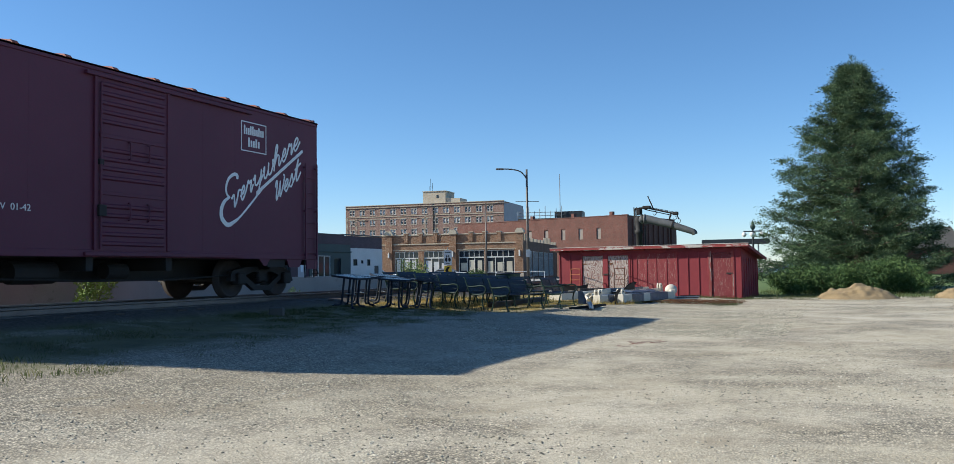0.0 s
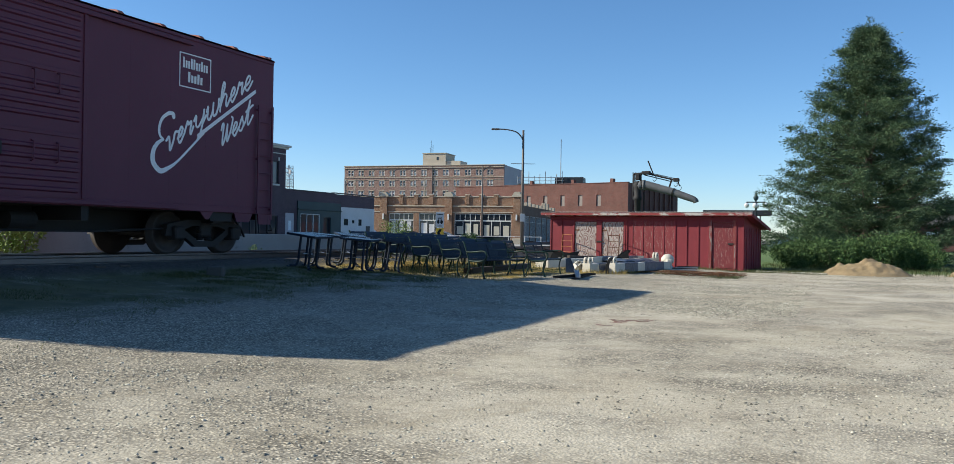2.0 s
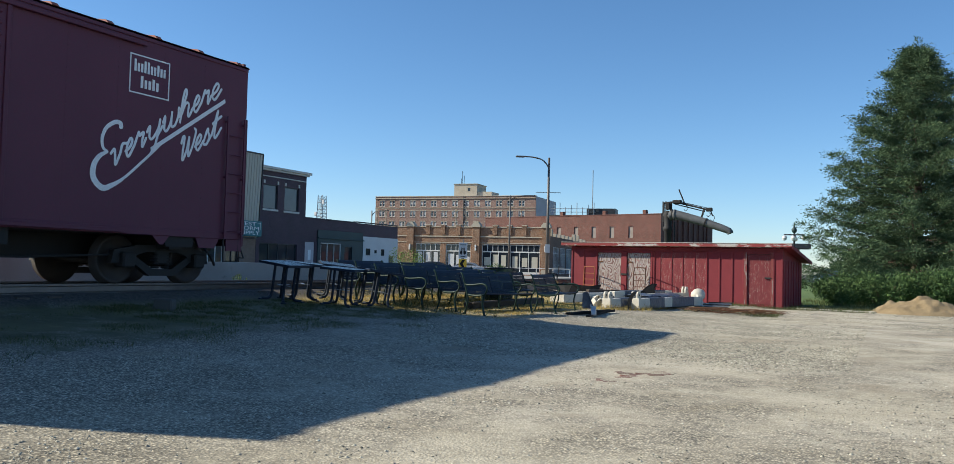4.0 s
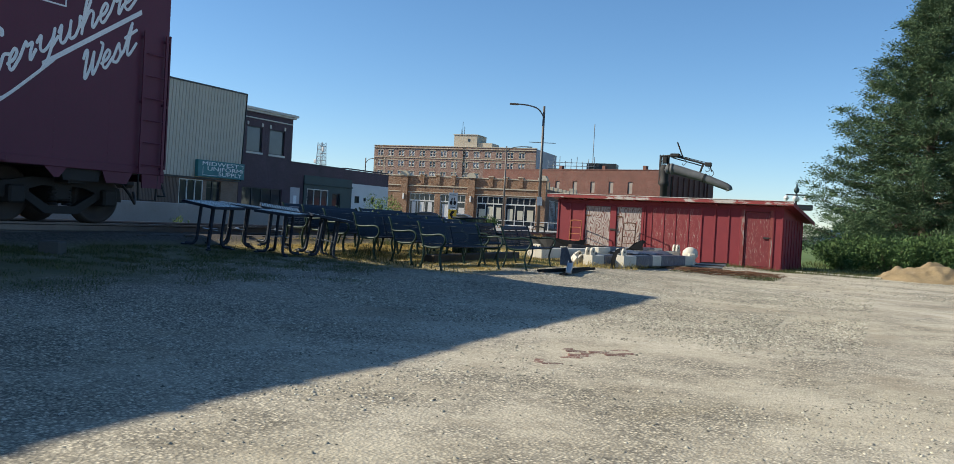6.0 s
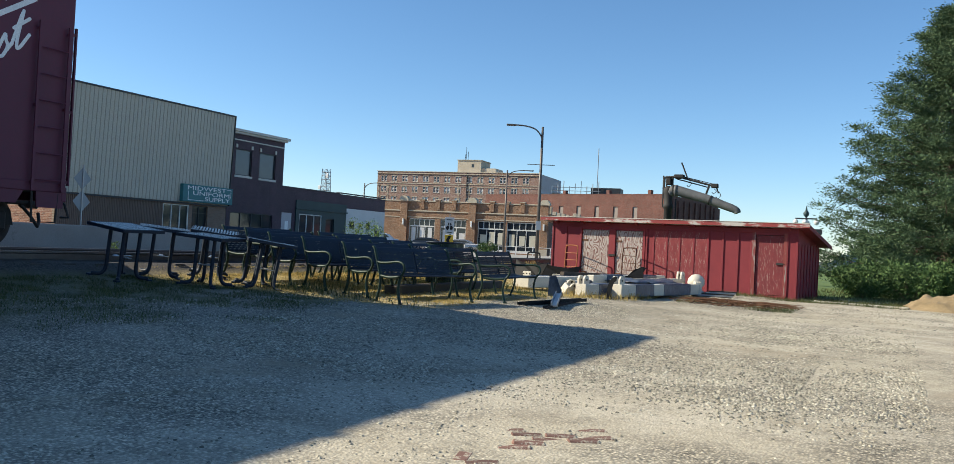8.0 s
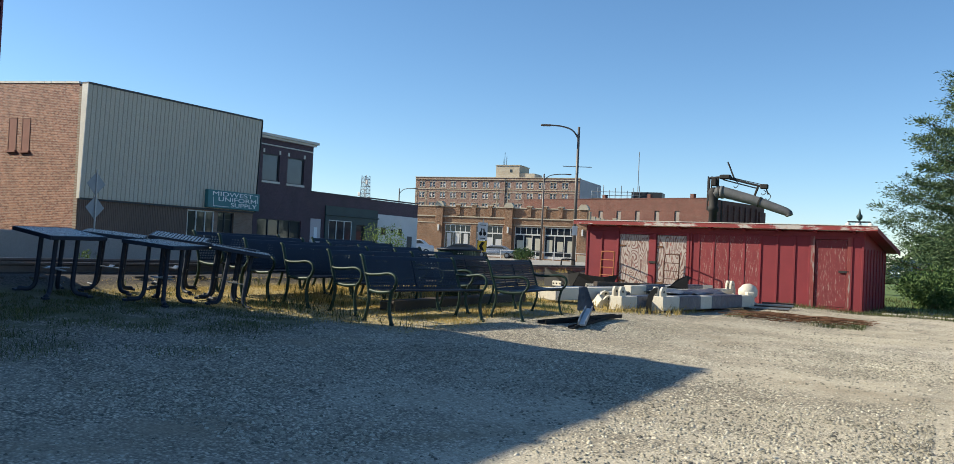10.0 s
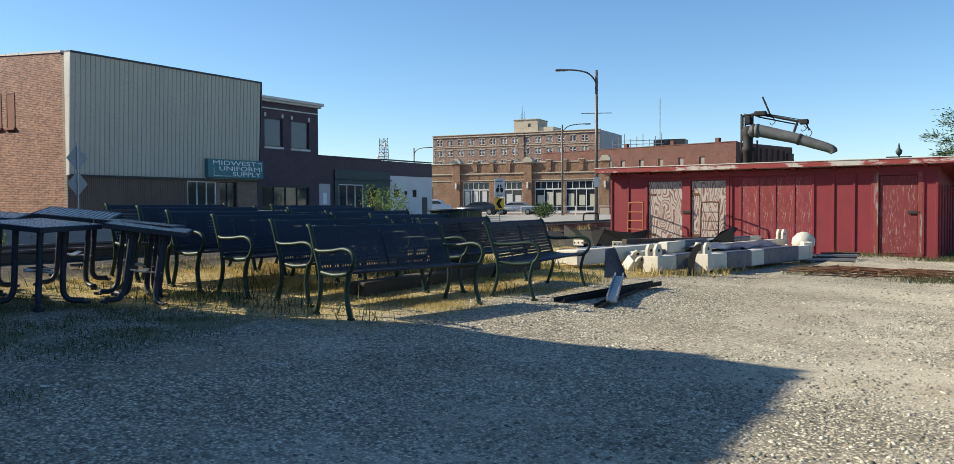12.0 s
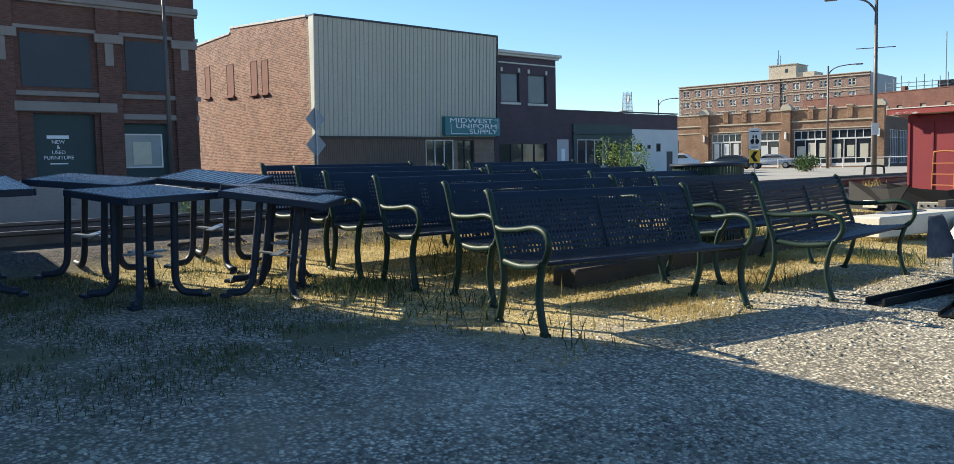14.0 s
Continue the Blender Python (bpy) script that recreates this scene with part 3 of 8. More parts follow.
GLYPHS = {
    "E": [[(1.0, 0.95), (0.95, 1.0), (0.70, 1.0), (0.36, 0.90), (0.22, 0.74), (0.30, 0.60), (0.52, 0.54)],
          [(0.52, 0.54), (0.20, 0.46), (0.0, 0.31), (0.06, 0.13), (0.50, 0.0), (0.95, 0.06), (1.45, 0.19), (2.26, 0.49), (2.95, 0.76)]],
    "v": [[(0, 0.85), (0.2, 0.98), (0.3, 0.6), (0.4, 0.02), (0.62, 0.45), (0.72, 0.95), (1.0, 0.86)]],
    "e": [[(0, 0.4), (0.5, 0.5), (0.68, 0.8), (0.42, 1.0), (0.14, 0.7), (0.16, 0.25), (0.48, 0.0), (1, 0.4)]],
    "r": [[(0, 0.4), (0.26, 1.05), (0.36, 0.82), (0.7, 0.86), (0.66, 0.4), (0.74, 0.02), (1, 0.4)]],
    "y": [[(0, 0.75), (0.16, 0.98), (0.2, 0.35), (0.42, 0.12), (0.72, 0.5), (0.78, 1.0)], [(0.78, 1.0), (0.74, 0.2), (0.6, -0.5), (0.42, -0.72)], [(0.74, 0.1), (1.0, 0.5)]],
    "w": [[(0, 0.7), (0.1, 0.98), (0.12, 0.25), (0.3, 0.02), (0.48, 0.4), (0.5, 0.98)], [(0.5, 0.6), (0.56, 0.1), (0.78, 0.05), (0.92, 0.5), (0.9, 0.98), (1.05, 0.75)]],
    "h": [[(0, 0.4), (0.36, 1.5), (0.26, 1.9), (0.12, 1.4), (0.1, 0.0)], [(0.1, 0.3), (0.38, 0.98), (0.64, 0.8), (0.64, 0.25), (0.76, 0.02), (1, 0.4)]],
    "s": [[(0, 0.25), (0.42, 1.02), (0.55, 0.75), (0.74, 0.35), (0.48, 0.0), (0.12, 0.12)], [(0.74, 0.2), (1.0, 0.42)]],
    "t": [[(0, 0.4), (0.36, 1.75)], [(0.42, 1.85), (0.28, 0.4), (0.45, 0.02), (0.95, 0.45)], [(0.0, 1.18), (0.85, 1.28)]],
    "W": [[(0, 1.25), (0.06, 1.6), (0.18, 1.5), (0.16, 0.5), (0.22, 0.02), (0.42, 0.5), (0.52, 1.3)], [(0.52, 1.3), (0.54, 0.4), (0.62, 0.02), (0.84, 0.6), (0.96, 1.4), (0.84, 1.65)]],
}


def script_word(letters, width, depth):
    """Painted script as flat ribbons: letters are (glyph, y, z, wide, tall); the baseline climbs."""
    bm = bmesh.new()
    k = 0
    for g, y, z, wide, tall in letters:
        for stroke in GLYPHS[g]:
            pts = smooth_line([(y + u * wide + 0.10 * v * tall, z + v * tall + (0.684 * u * wide if g != "E" else 0), 0) for u, v in stroke])
            k += 1
            x = depth + 0.0012 * (k % 4)
            left, ridge, right = [], [], []
            for i, p in enumerate(pts):
                d = (pts[min(i + 1, len(pts) - 1)] - pts[max(i - 1, 0)]).normalized()
                u = i / (len(pts) - 1)
                half = width * 0.5
                if g == "E":
                    half *= 1.0 + (1.25 * math.sin(math.pi * min(1.0, u / 0.75)) if len(stroke) > 8 else 0.75 * (1 - u))
                s = Vector((-d.y, d.x, 0)) * half
                left.append(bm.verts.new((x, p.x + s.x, p.y + s.y)))
                ridge.append(bm.verts.new((x + 0.004, p.x, p.y)))
                right.append(bm.verts.new((x, p.x - s.x, p.y - s.y)))
                if i in (0, len(pts) - 1) or i % 3 == 0:
                    rim = [bm.verts.new((x + 0.0002 * (i % 3), p.x + half * math.cos(a), p.y + half * math.sin(a))) for a in (math.pi * q / 6 for q in range(12))]
                    tip = bm.verts.new((x + 0.0043, p.x, p.y))
                    for q in range(12):
                        bm.faces.new((rim[q], rim[(q + 1) % 12], tip))
            for i in range(len(pts) - 1):
                bm.faces.new((left[i], ridge[i], ridge[i + 1], left[i + 1]))
                bm.faces.new((ridge[i], right[i], right[i + 1], ridge[i + 1]))
    return bm


def build_boxcar():
    car = thing("boxcar", pose(-15.25, 12.0, 0.60), "dark red steel railway boxcar with white script lettering, standing on rails", "boxcar")
    W, L, Z0, Z1 = 1.45, 5.72, 0.90, 4.17
    for sgn in (1, -1):
        for a, b in ((-L, -0.95), (0.80, L)):
            bm = boxes(((sgn * (W - 0.06), a, Z0), (sgn * W, b, Z1)))
            part("side_panel", bm, M["car_red"], car)
        part("door_header", boxes(((sgn * (W - 0.06), -0.95, 3.98), (sgn * W, 0.80, Z1))), M["car_red"], car)
        part("door_sill", boxes(((sgn * (W - 0.06), -0.95, Z0), (sgn * W, 0.80, 0.99))), M["car_red"], car)
        # seams with rivet heads
        bm = bmesh.new()
        for y in (-4.9, -4.0, -3.1, -2.2, 1.75, 2.7, 3.65, 4.6):
            for z in np.arange(Z0 + 0.1, Z1 - 0.05, 0.11):
                box(bm, (sgn * W, y - 0.011, z), (sgn * (W + 0.006), y + 0.011, z + 0.022))
        tagged(part("rivet_row", bm, M["car_red"], car), kind="stuff")
        part("side_sill", boxes(((sgn * (W - 0.02), -L, Z0 - 0.06), (sgn * (W + 0.012), L, Z0 + 0.07)), bevel=0.008), M["car_red"], car)
        part("eave_rail", boxes(((sgn * (W - 0.02), -L, Z1 - 0.07), (sgn * (W + 0.02), L, Z1 + 0.03)), bevel=0.008), M["car_red"], car)
        for e in (1, -1):
            bm = prism(bmesh.new(), [(e * 3.84, Z0 - 0.05), (e * 4.54, Z0 - 0.05), (e * 4.50, Z0 - 0.24), (e * 3.88, Z0 - 0.24)], sgn * (W - 0.10), sgn * (W - 0.06), "x")
            part("bolster_end", bm, M["black_iron"], car)
            for a0, a1, b0, b1, zb in ((3.52, 3.90, 3.69, 3.77, 0.21), (4.52, 5.10, 4.60, 4.99, 0.24), (5.28, 5.70, 5.30, 5.70, 0.28)):
                bm = prism(bmesh.new(), [(e * a0, Z0 - 0.055), (e * a1, Z0 - 0.055), (e * b1, Z0 - zb), (e * b0, Z0 - zb)], sgn * (W - 0.03), sgn * (W - 0.005), "x")
                part("sill_tab", bm, M["car_red"], car)
    # door, near side ribbed
    for sgn in (1, -1):
        door = part("sliding_door", boxes(((sgn * (W - 0.03), -0.95, 0.96), (sgn * (W + 0.025), 0.80, 4.0))), M["car_red"], car, "ribbed sliding steel door, closed")
        bm = bmesh.new()
        zs = [1.08 + 0.165 * i for i in range(18)]
        for i, z in enumerate(zs):
            if i in (5, 6, 11, 12):
                continue
            prism(bm, [(z - 0.045, 0.0), (z - 0.02, 0.03), (z + 0.02, 0.03), (z + 0.045, 0.0)], -0.80, 0.66, "y")
        for v in bm.verts:
            v.co = Vector((sgn * (W + 0.024 + v.co.z), v.co.y, v.co.x))
        part("rib", bm, M["car_red"], door)
        for z in (1.95, 2.96):
            part("rib_band", boxes(((sgn * (W + 0.02), -0.85, z - 0.02), (sgn * (W + 0.045), 0.70, z + 0.05)), bevel=0.006), M["car_red"], door)
        for y in (-0.92, 0.77):
            part("door_stile", box(bmesh.new(), (sgn * (W + 0.015), y - 0.035, 0.96), (sgn * (W + 0.05), y + 0.035, 4.0), 0.006), M["car_red"], door)
        part("lock_bar", tube([(sgn * (W + 0.07), -0.84, 0.98), (sgn * (W + 0.07), -0.84, 3.9)], 0.022), M["car_red"], door)
        part("latch", boxes(((sgn * (W + 0.03), -0.90, 1.55), (sgn * (W + 0.11), -0.74, 1.75)), bevel=0.01), M["black_iron"], door)
        part("latch", boxes(((sgn * (W + 0.03), -0.88, 2.45), (sgn * (W + 0.09), -0.78, 2.55)), bevel=0.01), M["black_iron"], door)
        for z in (1.5, 2.6):
            for y in (-0.2, 0.25):
                bm = bmesh.new()
                sweep(bm, [(sgn * (W + 0.03), y, z), (sgn * (W + 0.09), y, z + 0.02), (sgn * (W + 0.09), y, z + 0.3), (sgn * (W + 0.03), y, z + 0.32)], 0.014, n=6)
                part("grab_iron", bm, M["car_red"], door)
        part("door_track", boxes(((sgn * W, -1.15, 3.99), (sgn * (W + 0.08), 3.2, 4.06)), bevel=0.008), M["car_red"], car)
        part("door_track", boxes(((sgn * W, -1.15, 0.86), (sgn * (W + 0.07), 2.9, 0.93)), bevel=0.008), M["car_red"], car)
    # ends with pressed ribs
    for sgn in (1, -1):
        bm = boxes(((-W + 0.06, sgn * (L - 0.07), Z0), (W - 0.06, sgn * (L - 0.005), Z1 + 0.1)))
        for i in range(12):
            z = Z0 + 0.2 + i * 0.26
            sweep(bm, [(-W + 0.15, sgn * L, z), (-W + 0.4, sgn * (L + 0.02), z), (W - 0.4, sgn * (L + 0.02), z), (W - 0.15, sgn * L, z)], 0.06, 0.05, 6)
        part("end_wall", bm, M["car_red"], car)
        bm = boxes(((-W, sgn * (L - 0.05), Z0 - 0.18), (W, sgn * (L + 0.03), Z0 + 0.02)), bevel=0.01)
        part("end_sill", bm, M["car_red"], car)
        cp = part("coupler", boxes(((-0.11, sgn * L, 0.25 + 0.42), (0.11, sgn * (L + 0.42), 0.25 + 0.62)), bevel=0.03), M["black_iron"], car)
        part("knuckle", boxes(((-0.17, sgn * (L + 0.36), 0.62), (0.14, sgn * (L + 0.62), 0.92)), bevel=0.06), M["black_iron"], cp)
        bm = tube([(0.5, sgn * L, 0.66), (0.52, sgn * (L + 0.15), 0.5), (0.45, sgn * (L + 0.32), 0.35), (0.3, sgn * (L + 0.45), 0.42), (0.2, sgn * (L + 0.5), 0.55)], 0.025)
        part("air_hose", bm, M["black_iron"], car)
        bm = tube([(1.0, sgn * (L + 0.03), 0.9), (1.3, sgn * (L + 0.12), 0.68), (1.38, sgn * (L + 0.13), 0.5), (1.2, sgn * (L + 0.14), 0.5)], 0.018, n=6)
        part("uncoupling_lever", bm, M["black_iron"], car)
        # corner ladders, on the side and on the end
        for side in (1, -1):
            bm = bmesh.new()
            ys = (sgn * (L - 0.55), sgn * (L - 0.1))
            for y in ys:
                box(bm, (side * (W + 0.05), y - 0.022, Z0 - 0.05), (side * (W + 0.075), y + 0.022, 3.15 if sgn > 0 else 3.9))
            for z in np.arange(Z0 + 0.1, 3.1 if sgn > 0 else 3.85, 0.36):
                sweep(bm, [(side * (W + 0.062), ys[0], z), (side * (W + 0.062), ys[1], z)], 0.011, n=6)
            for z in (Z0 + 0.05, 2.0, 3.05):
                for y in ys:
                    box(bm, (side * W, y - 0.015, z - 0.02), (side * (W + 0.06), y + 0.015, z + 0.02))
            part("side_ladder", bm, M["car_red"], car)
            bm = tube([(side * (W - 0.02), sgn * (L - 0.5), Z0), (side * (W - 0.02), sgn * (L - 0.48), 0.42), (side * (W - 0.02), sgn * (L - 0.12), 0.42), (side * (W - 0.02), sgn * (L - 0.1), Z0)], 0.018, n=6)
            part("sill_step", bm, M["black_iron"], car)
        bm = bmesh.new()
        for x in (W - 0.5, W - 0.08):
            box(bm, (x - 0.02, sgn * (L + 0.08), Z0 + 0.05), (x + 0.02, sgn * (L + 0.105), 3.2))
        for z in np.arange(Z0 + 0.15, 3.2, 0.36):
            sweep(bm, [(W - 0.5, sgn * (L + 0.1), z), (W - 0.08, sgn * (L + 0.1), z)], 0.011, n=6)
        for z in (Z0 + 0.1, 2.0, 3.1):
            for x in (W - 0.5, W - 0.08):
                box(bm, (x - 0.015, sgn * (L - 0.01), z - 0.02), (x + 0.015, sgn * (L + 0.09), z + 0.02))
        part("end_ladder", bm, M["car_red"], car)
    # roof
    bm = bmesh.new()
    prism(bm, [(-W - 0.02, Z1 + 0.02), (0, Z1 + 0.26), (W + 0.02, Z1 + 0.02), (W + 0.02, Z1 - 0.01), (0, Z1 + 0.2), (-W - 0.02, Z1 - 0.01)], -L - 0.02, L + 0.02, "y")
    roof = part("roof", bm, M["car_roof"], car, "panelled steel roof, its red lightened as if sunlit")
    cap = bmesh.new()
    prism(cap, [(-W - 0.05, Z1 + 0.02), (-W, Z1 + 0.07), (0, Z1 + 0.31), (W, Z1 + 0.07), (W + 0.05, Z1 + 0.02), (W, Z1 + 0.01), (0, Z1 + 0.24), (-W, Z1 + 0.01)], -0.06, 0.06, "y")
    cap_me = mesh_of("seam_cap", cap, M["car_roof"])
    for i in range(12):
        piece("seam_cap", cap_me, roof, pose(0, -5.45 + i * 0.99, 0))
    part("running_board", boxes(*(((-0.26 + j * 0.18, -L, Z1 + 0.36), (-0.26 + j * 0.18 + 0.15, L, Z1 + 0.39)) for j in range(3)), *(((-0.3, -L + 0.5 + k * 1.05, Z1 + 0.24), (0.3, -L + 0.56 + k * 1.05, Z1 + 0.36)) for k in range(11))), M["car_roof"], car)
    # underframe
    bm = boxes(((-0.18, -L, 0.42), (0.18, L, 0.9)), ((-W + 0.1, -4.3, 0.62), (W - 0.1, -4.0, 0.9)), ((-W + 0.1, 4.0, 0.62), (W - 0.1, 4.3, 0.9)), ((-W + 0.1, -1.0, 0.6), (W - 0.1, -0.85, 0.9)), ((-W + 0.1, 0.85, 0.6), (W - 0.1, 1.0, 0.9)), ((-W + 0.1, -L, 0.84), (W - 0.1, L, 0.9)))
    part("underframe", bm, M["black_iron"], car)
    bm = lathe(bmesh.new(), [(0.02, -0.45), (0.19, -0.42), (0.2, 0.0), (0.19, 0.42), (0.02, 0.45)], "y", 16, (0.75, -1.6, 0.58))
    part("air_reservoir", bm, M["black_iron"], car)
    bm = lathe(bmesh.new(), [(0.02, -0.25), (0.15, -0.24), (0.15, 0.24), (0.02, 0.28)], "y", 14, (0.7, 0.2, 0.6))
    part("brake_cylinder", bm, M["black_iron"], car)
    bm = bmesh.new()
    for x in (0.35, 0.95):
        sweep(bm, [(x, -3.0, 0.5), (x, -0.3, 0.42), (x, 1.5, 0.42), (x, 3.2, 0.5)], 0.018, n=6)
    part("brake_rod", bm, M["black_iron"], car)
    # trucks
    for yc in (-4.15, 4.15):
        truck = part("truck", boxes(((-1.05, yc - 0.17, 0.34), (1.05, yc + 0.17, 0.62)), bevel=0.03), M["black_iron"], car, "black cast-iron four-wheel truck")
        for sgn in (1, -1):
            bm = bmesh.new()
            x = sgn * 0.98
            prism(bm, [(yc - 1.1, 0.36), (yc - 1.05, 0.58), (yc - 0.5, 0.68), (yc + 0.5, 0.68), (yc + 1.05, 0.58), (yc + 1.1, 0.36), (yc + 0.68, 0.36), (yc + 0.56, 0.5), (yc + 0.36, 0.56), (yc - 0.36, 0.56), (yc - 0.56, 0.5), (yc - 0.68, 0.36)], x - 0.06, x + 0.06, "x")
            prism(bm, [(yc - 0.72, 0.42), (yc - 0.28, 0.14), (yc + 0.28, 0.14), (yc + 0.72, 0.42), (yc + 0.58, 0.47), (yc + 0.22, 0.26), (yc - 0.22, 0.26), (yc - 0.58, 0.47)], x - 0.055, x + 0.055, "x")
            part("side_frame", bm, M["black_iron"], truck)
            bm = bmesh.new()
            for dy in (-0.12, 0.12):
                for k in range(5):
                    lathe(bm, [(0.06, 0.0), (0.085, 0.02), (0.06, 0.04)], "z", 10, (x, yc + dy, 0.27 + k * 0.055))
            part("spring", bm, M["black_iron"], truck)
            for dy in (-0.805, 0.805):
                part("journal_box", boxes(((x - 0.1, yc + dy - 0.13, 0.28), (x + 0.17 * sgn, yc + dy + 0.13, 0.55)), bevel=0.03), M["black_iron"], truck)
                bm = lathe(bmesh.new(), [(0.02, 0.06), (0.1, 0.07), (0.13, 0.02), (0.33, 0.0), (0.36, 0.05), (0.42, 0.05), (0.425, -0.07), (0.45, -0.075), (0.45, -0.1), (0.2, -0.08), (0.02, -0.08)], "x", 32, (0, 0, 0))
                wob = part("wheel", bm, M["wheel_steel"], truck, "", True)
                wob.matrix_basis = pose(sgn * 0.76, yc + dy, 0.42, 0, 0, 0 if sgn > 0 else 180)
        for dy in (-0.805, 0.805):
            part("axle", tube([(-1.0, yc + dy, 0.42), (1.0, yc + dy, 0.42)], 0.075, n=12), M["black_iron"], truck)
            part("brake_beam", boxes(((-0.8, yc + dy * 0.4 - 0.05, 0.3), (0.8, yc + dy * 0.4 + 0.05, 0.38)), bevel=0.01), M["black_iron"], truck)
    # painted lettering on the near side
    c, zc = -12.0, -0.60
    word = [("E", 14.26 + c, 2.15 + zc, 0.42, 1.08)]
    y = 14.58
    for g, wd in zip("verywhere", (0.30, 0.17, 0.24, 0.34, 0.37, 0.31, 0.20, 0.23, 0.26)):
        word.append((g, y + c, 2.46 + 0.684 * (y - 14.58) + zc, wd, 0.30))
        y += wd
    part("lettering", script_word(word, 0.047, W + 0.005), M["letter_white"], car, "white painted script reading Everywhere")
    word = []
    y = 16.05
    for g, wd in zip("West", (0.34, 0.20, 0.20, 0.25)):
        word.append((g, y + c, 2.74 + 0.66 * (y - 16.05) + zc, wd, 0.28))
        y += wd
    part("lettering", script_word(word, 0.047, W + 0.005), M["letter_white"], car, "white painted script reading West")
    bm = bmesh.new()
    prism(bm, [(15.42 + c, 2.85 + zc), (17.13 + c, 4.00 + zc), (17.11 + c, 4.07 + zc), (15.40 + c, 2.92 + zc)], W + 0.002, W + 0.0095, "x")
    part("underline_stroke", bm, M["letter_white"], car)
    a, b, z0, z1 = 14.91 + c, 15.76 + c, 3.78 + zc, 4.435 + zc
    bm = boxes(((W + 0.001, a, z0), (W + 0.006, b, z0 + 0.022)), ((W + 0.001, a, z1 - 0.022), (W + 0.006, b, z1)), ((W + 0.001, a, z0 + 0.022), (W + 0.006, a + 0.022, z1 - 0.022)), ((W + 0.001, b - 0.022, z0 + 0.022), (W + 0.006, b, z1 - 0.022)))
    badge = part("herald_panel", bm, M["letter_white"], car, "white outlined square with two rows of plain bars")
    bm = bmesh.new()
    for heights, zz, y0, y1 in (((1, 0.72, 0.72, 1, 1, 0.72, 0.72, 0.95, 0.72, 0.72), z0 + 0.37, a + 0.08, b - 0.08), ((1, 0.72, 0.72, 0.95, 0.72), z0 + 0.11, a + 0.22, b - 0.22)):
        step = (y1 - y0) / len(heights)
        for i, k in enumerate(heights):
            yy = y0 + i * step
            box(bm, (W + 0.001, yy + step * 0.16, zz), (W + 0.006, yy + step * 0.80, zz + 0.20 * k))
    part("bar_row", bm, M["letter_white"], badge)
    lettering("stencil", "NEW  01-42", 0.155, M["letter_white"], car, Matrix.Translation((W + 0.005, 9.45 + c, 2.21 + zc)) @ Euler((radians(90), 0, radians(90))).to_matrix().to_4x4(), 0.003, label="white stencilled repaint date")


build_boxcar()


